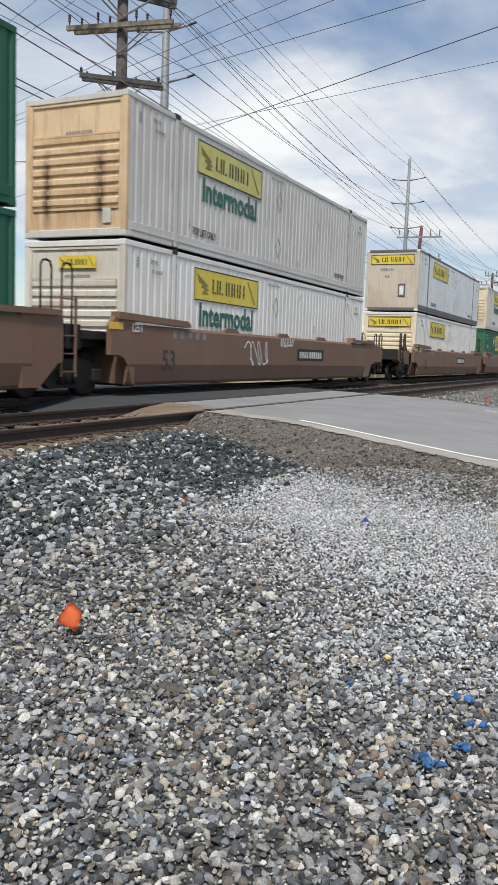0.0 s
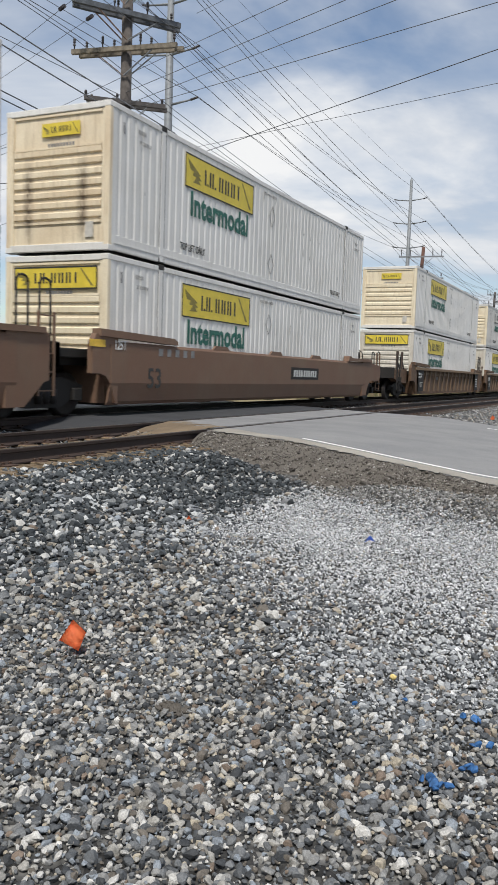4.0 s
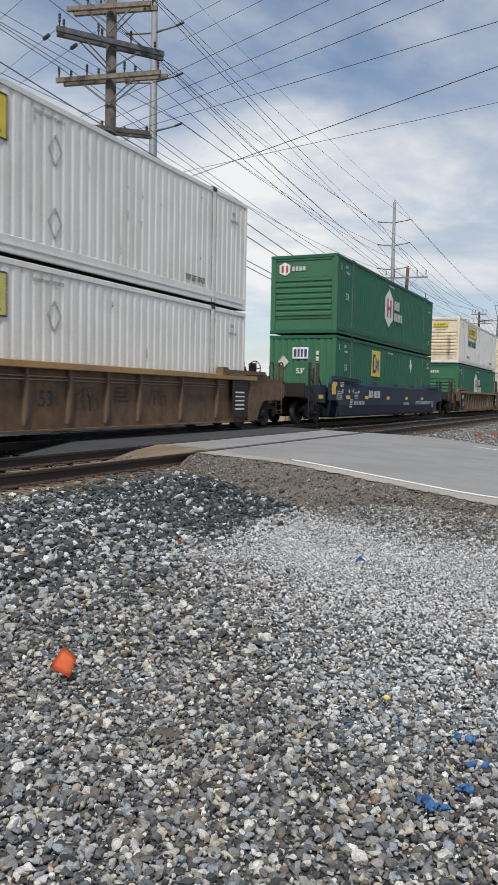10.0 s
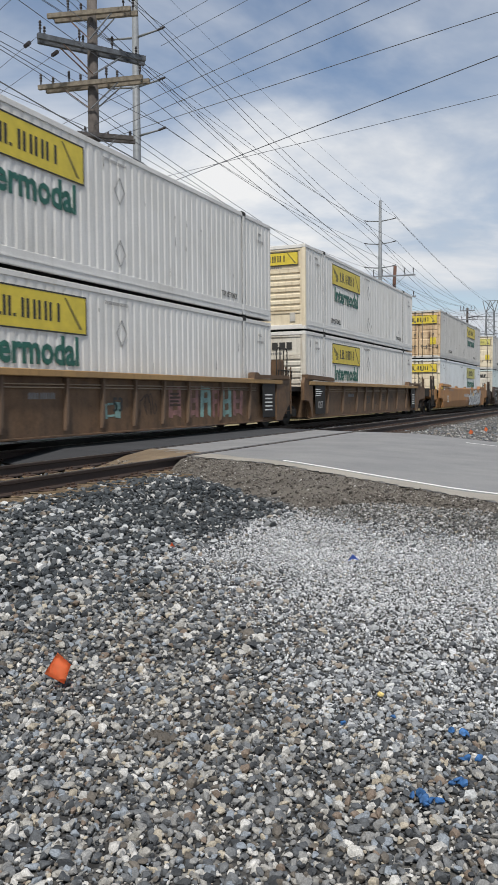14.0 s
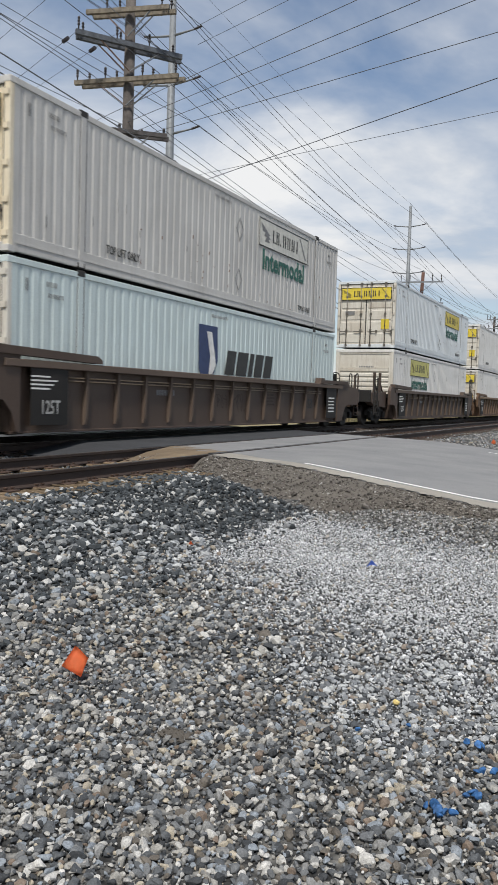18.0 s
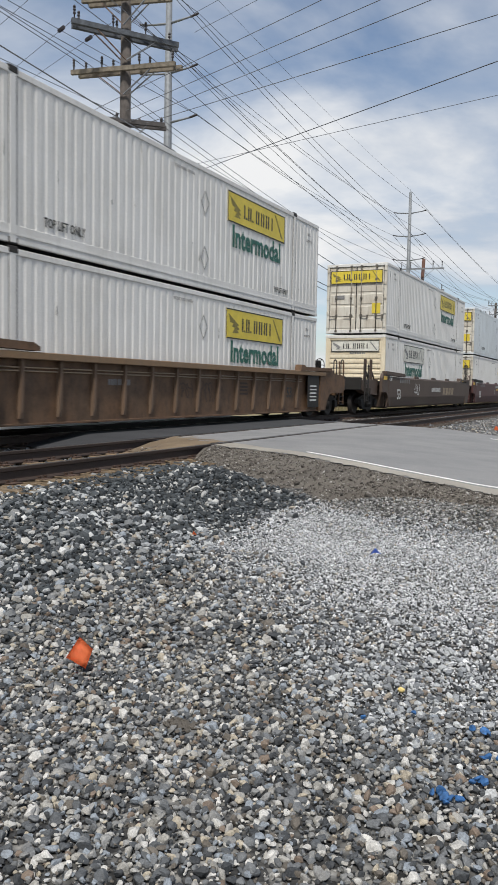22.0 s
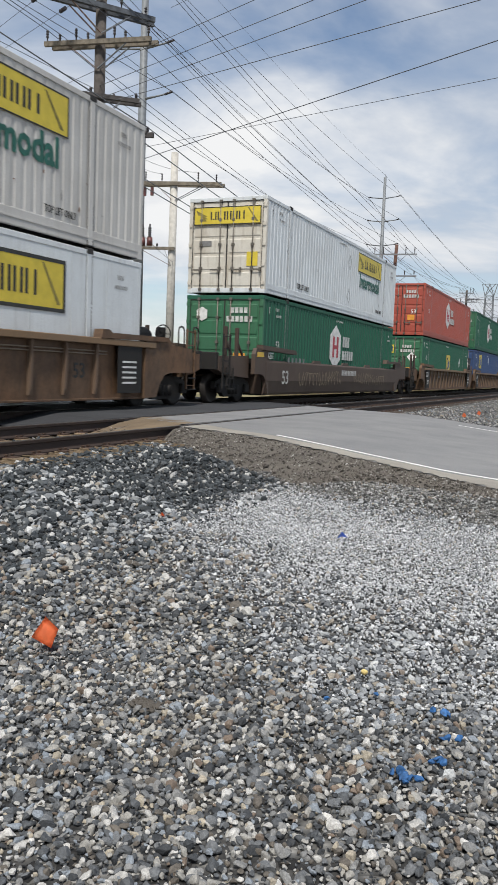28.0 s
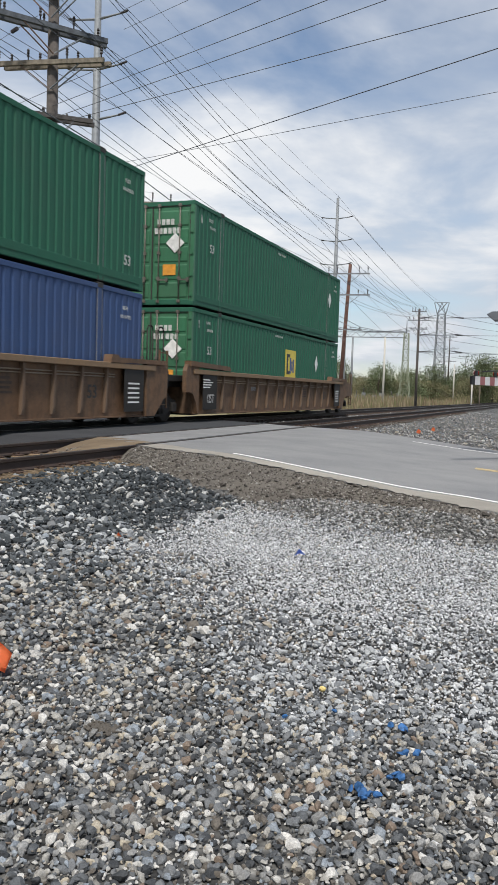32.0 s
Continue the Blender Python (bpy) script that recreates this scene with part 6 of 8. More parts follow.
MAROON = "dark maroon smooth-sided well wagon"

# where the leading end of each load stands at time 0 along the line, its wagon, its containers
TRAIN = [
    (-6.22, "smooth", M_BROWN2, SMOOTH_BROWN, HEX_G("front"), HEX_G("front"), ()),
    (13.18, "smooth", M_BROWN2, SMOOTH_BROWN, white(body=M_DULL, end_mat=M_TAN_END, dull=True, end_sign=None, label="grimy white corrugated container with a rust-stained end"), white(end_mat=M_WHITE_END, dull=False), (("scrawl", 6.2, 0.92, 1.5, 0.8), ("scrawl", 8.2, 1.3, 1.0, 0.3))),
    (37.75, "smooth", M_BROWN2, SMOOTH_BROWN, white(body=M_BLUISH, end="flat_front", sign_y=4.72, end_mat=M_FLAT_END, flat=True, frame=M_GREY_FRAME, word=False, end_sign="wide", label="grey-white smooth plate container with a yellow sign"), white(end_sign="wide", word=False, sign_z=2.2), ()),
    (57.30, "smooth", M_BROWN2, SMOOTH_BROWN, white(body=M_DULL, end_mat=M_CREAM_RUN), SQUARE_G("ribbed"), (("bars", 12.6, 0.85, 1.4, 0.42),)),
    (76.45, "smooth", M_BROWN2, SMOOTH_BROWN, white(end_mat=M_CREAM_RUN), white(end_sign="wide"), ()),
    (100.72, "ribbed", M_BROWN, RIB_BROWN, white(), white(end_sign="wide", end_mat=M_WHITE_END), ()),
    (120.39, "ribbed", M_BROWN, RIB_BROWN, white(body=M_DULL, dull="white", end_sign=None), white(end_mat=M_WHITE_END), ()),
    (140.21, "ribbed", M_BROWN, RIB_BROWN, white(end_sign="wide"), white(end_sign="wide", dull_end=True), ()),
    (163.84, "ribbed", M_BROWN_OLIVE, RIB_OLIVE, white(), white(end_sign="wide", dull_end="white", label="white corrugated container with a black-lettered sign", dull=True), ()),
    (187.76, "smooth", M_NAVY, "navy blue smooth-sided well wagon", HEX_G("front"), SQUARE_G("ribbed", diamond_y=11.5), (("name", 14.4, 0.74, 1.9, 0.26),)),
    (211.99, "ribbed", M_BROWN, RIB_BROWN, white(end_mat=M_CREAM_RUN), HEX_G("front", sign_y=6.75), (("teal", 11.69, 0.82, 0.78, 0.8), ("scrawl", 12.7, 0.82, 0.6, 0.85))),
    (231.18, "ribbed", M_BROWN_OLIVE, RIB_OLIVE, white(end_mat=M_CREAM_RUN), white(end_mat=M_WHITE_END), (("mint_block", 7.2, 0.7, 0.7, 0.35), ("rose_block", 9.9, 0.85, 0.6, 0.75), ("rose_block", 10.85, 0.85, 0.5, 0.8), ("mint_block", 11.5, 0.85, 0.6, 0.8), ("rose_block", 12.1, 0.82, 0.4, 0.8), ("mint_block", 12.75, 0.82, 0.6, 0.8), ("rose_block", 13.45, 0.82, 0.6, 0.75))),
    (250.41, "ribbed", M_BROWN_OLIVE, RIB_OLIVE, white(end_sign="wide"), white(end_sign="plain", end_mat=M_WHITE_END), ()),
    (274.06, "smooth", M_ORANGE, "faded orange smooth-sided well wagon with spray paint", white(end="doors", body=M_DULL, end_mat=M_TAN_END, scars=3), white(end="doors", body=M_BLUISH, end_mat=M_CREAM, flat=False, dull=True), (("mural", 12.07, 0.84, 5.5, 1.16), ("load", 15.4, 0.92, 0.4, 0.42), ("cross", 8.5, 0.83, 0.8, 0.7))),
    (297.42, "ribbed", M_DARKBROWN, DARK_RIB, white(end="doors", body=M_DULL, end_mat=M_CREAM, scars=5, dull="white", dull_end=True, label="grimy white corrugated container with rusted doors"), coloured("shield_mark", M_MINT, "doors", M_WHITE_END, "pale mint-white corrugated container with a blue shield"), ()),
    (321.06, "ribbed", M_DARKBROWN, DARK_RIB, white(end="doors", body=M_BLUISH, scars=4), white(end="front", dull=True, end_mat=M_WHITE_END, end_sign=None), ()),
    (341.15, "ribbed", M_BROWN, RIB_BROWN, white(end="doors"), white(end="doors", word=False, sign_z=2.2, end_mat=M_WHITE_END), ()),
    (360.01, "ribbed", M_BROWN, RIB_BROWN, white(end="doors", end_mat=M_CREAM), white(end="doors"), ()),
    (384.04, "smooth", M_DARKBROWN, "dark brown smooth-sided well wagon", white(end="doors"), white(end="front", end_sign="wide", dull_end="white", dull="white"), (("bars", 11.25, 0.92, 2.5, 0.36), ("scrawl", 4.6, 0.95, 0.9, 0.6))),
    (403.35, "smooth", M_MAROON, MAROON, white(end="doors", body=M_BLUISH, end_mat=M_WHITE_END, flat=True, green=False, sign_h=0.95, sign_z=2.2), white(end="doors"), (("bars", 11.25, 0.92, 2.5, 0.36),)),
    (422.86, "smooth", M_MAROON, MAROON, white(body=M_DULL, end_mat=M_TAN_END), white(end="doors"), (("bars", 11.25, 0.92, 2.5, 0.36), ("scrawl", 6.0, 0.95, 1.8, 0.35))),
    (446.23, "ribbed", M_BROWN, RIB_BROWN, white(end="doors", body=M_DULL, end_mat=M_TAN_END, scars=9), white(end="doors", body=M_BLUISH, end_mat=M_WHITE_END, flat=True, word=False, sign_z=2.05, sign_h=0.98, label="cool white plate container with a bordered sign"), ()),
    (469.41, "low", M_DARKBROWN, "worn dark brown low-sided well wagon", white(end="doors", body=M_BLUISH), HEX_G("doors"), (("worn", 5.0, 0.78, 4.5, 0.6), ("worn", 11.5, 0.78, 5.0, 0.55))),
    (492.50, "ribbed", M_BROWN, RIB_BROWN, HEX_R("doors"), SQUARE_G("doors", sign_y=8.2, diamond_y=12.5, sign_z=1.55), ()),
    (511.83, "ribbed", M_BROWN, RIB_BROWN, HEX_G("doors"), SQUARE_B("doors", sign_y=3.4, diamond_y=8.2), ()),
    (530.91, "ribbed", M_BROWN, RIB_BROWN, SQUARE_G("doors", bare=True, sign_y=9.6, diamond_y=14.4), SQUARE_G("doors", sign_y=9.05, diamond_y=12.6, sign_z=1.65), ()),
]

moving = []
for i, (s0, style, paint_m, words, upper, lower, marks) in enumerate(TRAIN):
    ahead = s0 - TRAIN[i - 1][0] if i else 19.4
    behind = TRAIN[i + 1][0] - s0 if i + 1 < len(TRAIN) else 30
    wag = wagon(style, paint_m, "joint" if ahead < 22 else "coupled", "joint" if behind < 22 else "coupled", marks, words)
    moving.append((wag, s0, 0.0))
    moving.append((container(lower, False), s0, 0.33))
    moving.append((container(upper, True), s0, 0.33 + CH + 0.06))


def train_y(s, t):
    return s - 15.981 * t + 0.00428 * (t - 16) ** 2


# the train's small surges: metres behind an even run, at these seconds
SURGE = ((0, 0.0), (1, -0.10), (2, 0.30), (3, 0.22), (6, 0.75), (7, 0.25), (8, 0.16), (9, 0.86), (10, 0.31), (11, 0.40), (12, -0.61), (13, -0.56), (14, -0.31), (17, 0.25), (18, 0.85), (19, 0.18), (20, 0.18), (21, 0.13), (22, 0.22), (23, 0.19), (24, -0.35), (25, 0.23), (28, 0.29), (29, 0.20), (30, 0.67), (31, 0.20), (32, 0.28))


def motions():
    """The train rolls past at some 58 km/h."""
    for ob, s, z in moving:
        walk(ob, [(t, pose(TRAIN_X, train_y(s, t) + d, z)) for t, d in SURGE])


# ---- poles, wires and the distance ----
def pin(bm, p, h, r=0.035):
    """A pin insulator with skirts."""
    x, y, z = p
    tube(bm, (x, y, z), (x, y, z + h), r * 0.6, seg=6)
    for k in (0.45, 0.7, 0.92):
        tube(bm, (x, y, z + h * k - 0.03), (x, y, z + h * k + 0.03), r * 1.25, r * 0.8, seg=8)


def crossarm(parent, x, y, z, length, angle, pins, pin_h, mat=None, depth=0.13, double=False, shift=0.0):
    """A crossarm, single or a pair of timbers, with V braces and a row of insulators; angle from the x axis in degrees."""
    mat = mat or M_ARM
    d = Vector((math.cos(radians(angle)), math.sin(radians(angle)), 0))
    off = Vector((-d.y, d.x, 0)) * (-0.15 if double else -0.20)
    c = Vector((x, y, z)) + off + d * shift
    arm = part("crossarm", lambda bm: beam(bm, c - d * length / 2, c + d * length / 2, depth * 0.85, depth), mat, parent, "weathered timber crossarm")
    if double:
        b = c - off * 2 + d * 0.10
        back = part("crossarm", lambda bm: beam(bm, b - d * length / 2, b + d * length / 2, depth * 0.85, depth), mat, parent, "weathered timber crossarm")
        for k in (-0.92, 0.92):
            part("arm_spacer", lambda bm: tube(bm, c + d * k * length / 2, b + d * (k * length / 2 - 0.10), 0.018, seg=6), M_GALV, back, "steel spacer bolt")
    for s in (-1, 1):
        for o in ((1, -1) if double else (1,)):
            part("brace", lambda bm: beam(bm, Vector((x, y, z)) + off * o + d * (shift + s * length * 0.27) - Vector((0, 0, depth / 2)), Vector((x, y, z - 0.72)) + off * o * 0.75, 0.05, 0.02), M_GALV if s > 0 else M_BRACE, arm, "flat arm brace")
    tips = []
    for i, k in enumerate(pins):
        p = c + d * (k * length / 2) + Vector((0, 0, depth / 2)) - (off * 2 if double and i % 2 else Vector((0, 0, 0)))
        part("insulator", lambda bm: pin(bm, p, pin_h), M_INSUL, arm, "dark pin insulator")
        tips.append(p + Vector((0, 0, pin_h)))
    return tips


def timber_pole(x, y, top, r0, r1, mat, label, lean=(0, 0)):
    p = thing("utility_pole", label, "utility pole", "utility poles along the line")
    part("pole_shaft", lambda bm: tube(bm, (x, y, -1.2), (x + lean[0], y + lean[1], top), r0, r1, 12), mat, p)
    return p


PX, PY = -13.85, 20.2
pole_a = timber_pole(PX, PY, 14.6, 0.20, 0.14, M_WOOD_POLE, "tall weathered timber utility pole with five crossarms", (-0.05, 0.15))
a1 = crossarm(pole_a, PX, PY, 11.92, 2.5, 14, (-0.5, -0.28, 0.82, 0.97), 0.36, M_ARM_TAN, 0.125, True)
a2 = crossarm(pole_a, PX, PY, 10.95, 3.2, 54, (-0.95, -0.82, -0.25, -0.12, 0.36, 0.9), 0.36, M_ARM_BLUE, 0.14, True)
a3 = crossarm(pole_a, PX, PY, 9.97, 3.2, 11, (-0.95, -0.80, -0.40, -0.26, 0.32, 0.45, 0.95), 0.32, M_ARM_TAN, 0.125, True)
a4 = crossarm(pole_a, PX, PY, 8.5, 2.3, 41, (-0.96, -0.8, -0.2, 0.4, 0.92), 0.13, depth=0.12, double=True)
a5 = crossarm(pole_a, PX, PY, 7.45, 3.1, 9, (-0.95, -0.66, -0.3, 0.2, 0.5, 0.95), 0.15, depth=0.13, double=True)


def pole_rungs(bm):
    for k in range(9):
        z = 0.6 + 0.5 * k
        s = -1 if k % 2 else 1
        tube(bm, (PX, PY, z), (PX + s * 0.34, PY - 0.05, z), 0.012, seg=5)


part("pole_steps", pole_rungs, M_GALV, pole_a, "steel climbing pegs")

far_poles = []
for (x, y, top, mat, lean, words) in ((-13.85, 54.0, 9.6, M_WOOD_BROWN, (0.42, 0.3), "leaning brown timber utility pole"), (-13.77, 85.9, 9.9, M_WOOD_POLE, (0, 0), "slim grey timber utility pole"), (-24.4, 198.5, 15.2, M_WOOD_POLE, (0, 0), "distant grey timber utility pole")):
    p = timber_pole(x, y, top, 0.15 if y < 100 else 0.22, 0.11, mat, words, lean)
    k = lean[0]
    w1, w3, w5 = (2.9, 3.1, 2.4) if y < 60 else (1.5, 2.2, 1.7) if y < 100 else (3.2, 4.4, 3.4)
    d1, d3, d5 = (0.7, 2.1, 4.4) if y < 60 else (0.3, 1.2, 2.1) if y < 100 else (0.4, 3.0, 6.0)
    b1 = crossarm(p, x + k * 0.95, y, top - d1, w1, 6, (-0.9, -0.5, 0.5, 0.9), 0.42, M_GALV, 0.09)
    b3 = crossarm(p, x + k * 0.80, y, top - d3, w3, 6, (-0.9, -0.5, 0.5, 0.9), 0.30, M_GALV, 0.09)
    b5 = crossarm(p, x + k * 0.55, y, top - d5, w5, 6, (-0.9, -0.4, 0.4, 0.9), 0.14, M_GALV, 0.09)
    far_poles.append((b1, b3, b5))

# pole with transformers, beyond the line
TX, TY = -17.4, 31.1
tp = timber_pole(TX, TY, 9.95, 0.19, 0.15, M_STUCCO, "pale utility pole carrying cutouts and strain insulators")
t_arm = crossarm(tp, TX, TY, 8.65, 3.6, 17, (-0.8, -0.45, 0.45, 0.85), 0.40, M_ARM_TAN, 0.15, True, 0.25)
t_arm2 = crossarm(tp, TX, TY, 5.95, 1.9, 17, (-0.9, 0.2), 0.12, M_ARM_TAN, 0.12, False, -0.8)
for dx in (-1.55, -1.2, -0.85):
    bank = part("transformer", lambda bm: tube(bm, (TX + dx, TY - 0.45, 6.05), (TX + dx, TY - 0.45, 6.40), 0.13, 0.12, seg=10), M_INSUL_RED, tp, "small red-brown transformer can")
    part("bushing", lambda bm: [tube(bm, (TX + dx, TY - 0.45, 6.40 + 0.09 * k), (TX + dx, TY - 0.45, 6.47 + 0.09 * k), 0.085, 0.055, seg=8) for k in range(5)] + [tube(bm, (TX + dx, TY - 0.45, 6.40), (TX + dx, TY - 0.45, 6.95), 0.04, seg=6)], M_INSUL, bank, "ribbed dark bushing")
    part("cutout", lambda bm: box(bm, TX + dx - 0.05, TX + dx + 0.05, TY - 0.42, TY - 0.30, 8.15, 8.5, 0.01), M_INSUL_RED, tp, "brown cutout switch")


def steel_pole(x, y, top, arms, label):
    p = thing("steel_pole", label, "transmission pole", "steel transmission poles")
    part("pole_shaft", lambda bm: tube(bm, (x, y, -1.3), (x, y, top), 0.27, 0.13, 12), M_GALV, p)
    ends = []
    for z in arms:
        for s in (-1, 1):
            tip = Vector((x + s * 1.15, y, z + 0.12))
            arm = part("davit_arm", lambda bm: tube(bm, (x, y, z), tip, 0.06, 0.04, 8), M_GALV, p)
            out = tip + Vector((s * 0.38, 0, 0.08))

            def discs(bm):
                for k in range(7):
                    q = tip.lerp(out, (k + 0.5) / 7)
                    tube(bm, q - Vector((0.02 * s, 0, 0)), q + Vector((0.02 * s, 0, 0)), 0.06, 0.045, seg=8)
            part("post_insulator", discs, M_INSUL, arm, "ribbed dark insulator")["kind"] = "stuff"
            ends.append(out)
    part("pole_cap", lambda bm: tube(bm, (x, y, top), (x, y, top + 0.3), 0.03, 0.01, 6), M_GALV, p)
    return ends, Vector((x, y, top + 0.2))


ST = [steel_pole(-20.1, 32.8, 20.4, (17.3, 15.1, 12.9), "tall galvanised steel transmission pole"),
      steel_pole(-20.1, 75.5, 19.1, (17.2, 15.1, 12.9), "tall galvanised steel transmission pole")]
# the line goes on to the lattice pylon
PYLON = Vector((200 * math.sin(radians(-7.64)), 200 * math.cos(radians(-7.64)), 0))
PYLON_TIPS = [PYLON + Vector((s * 5.2, -0.5, z - 0.1)) for z in (19.4, 15.4, 11.4) for s in (-1, 1)]


def cable(p, q, sag=0.3, r=0.011, label="thin dark overhead cable"):
    p, q = Vector(p), Vector(q)
    n = 14
    pts = [p.lerp(q, i / n) - Vector((0, 0, 4 * sag * (i / n) * (1 - i / n))) for i in range(n + 1)]
    d = (q - p).normalized()
    u = d.cross(Vector((0, 0, 1))).normalized() * r
    v = u.cross(d).normalized() * r
    verts, faces = [], []
    for c in pts:
        verts += [c + u, c + v, c - u, c - v]
    for i in range(n):
        for k in range(4):
            faces.append((4 * i + k, 4 * i + (k + 1) % 4, 4 * i + 4 + (k + 1) % 4, 4 * i + 4 + k))
    me = bpy.data.meshes.new("overhead_cable")
    me.from_pydata([tuple(w) for w in verts], [], faces)
    me.materials.append(M_WIRE)
    return tagged(new("overhead_cable", me), label, "power line", "overhead cables")


# along the line, from pole to pole
for k, (tips, idx) in enumerate(((a1, 0), (a3, 1), (a5, 2))):
    rr = 0.012 if k < 2 else 0.018
    for j, f in enumerate((0, 1, -2, -1)):
        here = tips[f]
        nxt = far_poles[0][idx][j]
        cable(here, nxt, 0.35, rr)
        cable(nxt, far_poles[1][idx][j], 0.4, rr)
        cable(far_poles[1][idx][j], far_poles[2][idx][j], 1.2, rr * 1.3)
        cable(here, here + (here - nxt) * 1.0 + Vector((0, 0, 0.2)), 0.35, rr)
for k in range(6):
    cable(ST[0][0][k], ST[1][0][k], 0.55, 0.014)
    cable(ST[1][0][k], PYLON_TIPS[k], 1.6, 0.022)
    cable(ST[0][0][k], ST[0][0][k] * 2 - ST[1][0][k], 0.55, 0.014)
cable(ST[0][1], ST[1][1], 0.4, 0.009)
cable(ST[1][1], PYLON + Vector((0, 0, 23.0)), 1.2, 0.016)
cable(ST[0][1], ST[0][1] * 2 - ST[1][1], 0.4, 0.009)

# across the road: (point on the wire, its course in plan)
CROSS = (((-19.06, 33.31, 17.8), (0.917, -0.399), 0), ((-19.05, 33.31, 16.95), (0.919, -0.393), 0), ((-13.84, 20.19, 9.28), (0.916, -0.402), 1), ((-13.83, 20.19, 8.81), (0.921, -0.389), 1), ((-13.83, 20.19, 8.46), (0.926, -0.379), 1), ((-13.83, 20.20, 8.30), (0.958, -0.285), 1), ((-13.81, 20.21, 6.37), (0.885, -0.465), 1), ((-13.81, 20.21, 6.87), (0.966, -0.26), 1), ((-15.04, 19.31, 11.2), (0.888, -0.46), -1), ((-14.17, 19.96, 11.24), (0.90, -0.436), -1), ((-15.5, 18.94, 12.24), (0.90, -0.437), -1))
for i, (p, d, way) in enumerate(CROSS):
    p, d = Vector(p), Vector((*d, 0))
    r = 0.012 if i < 2 else 0.006 if i == 7 else 0.009
    if way >= 0:
        cable(p, p + d * 36, 0.0, r)
    if way:
        cable(p, p - d * 42, 0.1, r)
for p in (Vector((-15.53, 19.56, 11.2)), Vector((-15.25, 20.48, 11.24))):
    # strain insulator on the slack span beyond the crossed arm
    part("strain_insulator", lambda bm: [tube(bm, p + Vector((-0.045 * j, 0.023 * j, 0)), p + Vector((-0.045 * j - 0.025, 0.023 * j + 0.013, 0)), 0.06, 0.045, seg=8) for j in range(7)], M_INSUL, pole_a, "dark strain insulator string")["kind"] = "stuff"
# loose service drop beside the pole
cable((PX, PY, 6.4), (PX - 12, PY - 4, 6.6), 0.25, 0.012)
cable((PX - 0.45, PY, 6.35), (PX - 0.12, PY, 4.6), -0.1, 0.012)
cable((PX + 0.1, PY, 7.2), t_arm[0], 0.3, 0.010)
cable((PX + 0.1, PY, 6.2), (TX + 0.1, TY - 0.1, 5.4), 0.2, 0.010)
for k in range(3):
    cable(t_arm[k], ST[0][0][0] + Vector((0.2 * k, 0, -6.5)), 0.3, 0.008)


def lattice(bm, x, y, z0, z1, w0, w1, bays, t):
    """Four-legged tower with crossed bracing."""
    cs = [(-1, -1), (1, -1), (1, 1), (-1, 1)]
    def corner(c, k):
        w = w0 + (w1 - w0) * k
        return Vector((x + c[0] * w / 2, y + c[1] * w / 2, z0 + (z1 - z0) * k))
    for c in cs:
        beam(bm, corner(c, 0), corner(c, 1), t, t)
    for i in range(bays):
        a, b = i / bays, (i + 1) / bays
        for j in range(4):
            c, d = cs[j], cs[(j + 1) % 4]
            beam(bm, corner(c, a), corner(d, b), t * 0.6, t * 0.6)
            beam(bm, corner(d, a), corner(c, b), t * 0.6, t * 0.6)
            beam(bm, corner(c, b), corner(d, b), t * 0.6, t * 0.6)


# lattice pylon
pyx, pyy = 200 * math.sin(radians(-7.64)), 200 * math.cos(radians(-7.64))
py = thing("lattice_pylon", "tall grey steel lattice pylon with three arm pairs", "pylon")
part("tower_base", lambda bm: lattice(bm, pyx, pyy, -0.9, 8.5, 4.6, 2.3, 3, 0.15), M_GALV, py)
part("tower_body", lambda bm: lattice(bm, pyx, pyy, 8.5, 20.3, 2.3, 1.7, 7, 0.12), M_GALV, py)
part("tower_head", lambda bm: [beam(bm, (pyx + a, pyy, 20.3), (pyx + b, pyy, 23.0), 0.16, 0.16) for a, b in ((-1, -1.7), (1, 1.7), (-1, 1.2), (1, -1.2), (-1, 0), (1, 0))] + [beam(bm, (pyx - 1.7, pyy, 23.0), (pyx + 1.7, pyy, 23.0), 0.12, 0.12)], M_GALV, py)
for z in (19.4, 15.4, 11.4):
    for s in (-1, 1):
        part("pylon_arm", lambda bm: [beam(bm, (pyx + s * 1.0, pyy, z), (pyx + s * 3.4, pyy, z + 0.1), 0.14, 0.14), beam(bm, (pyx + s * 1.0, pyy, z + 0.7), (pyx + s * 3.4, pyy, z + 0.1), 0.1, 0.1)], M_GALV, py)
        part("insulator_string", lambda bm: tube(bm, (pyx + s * 3.4, pyy, z + 0.1), (pyx + s * 5.2, pyy - 0.5, z - 0.1), 0.16, seg=8), M_INSUL, py, "dark insulator string")
        for dy in (140, -110):
            cable((pyx + s * 5.2, pyy - 0.5, z - 0.1), (pyx + s * 5.2 + (60 if dy > 0 else 95), pyy + dy * 0.6, z - 0.4), 1.5, 0.035)

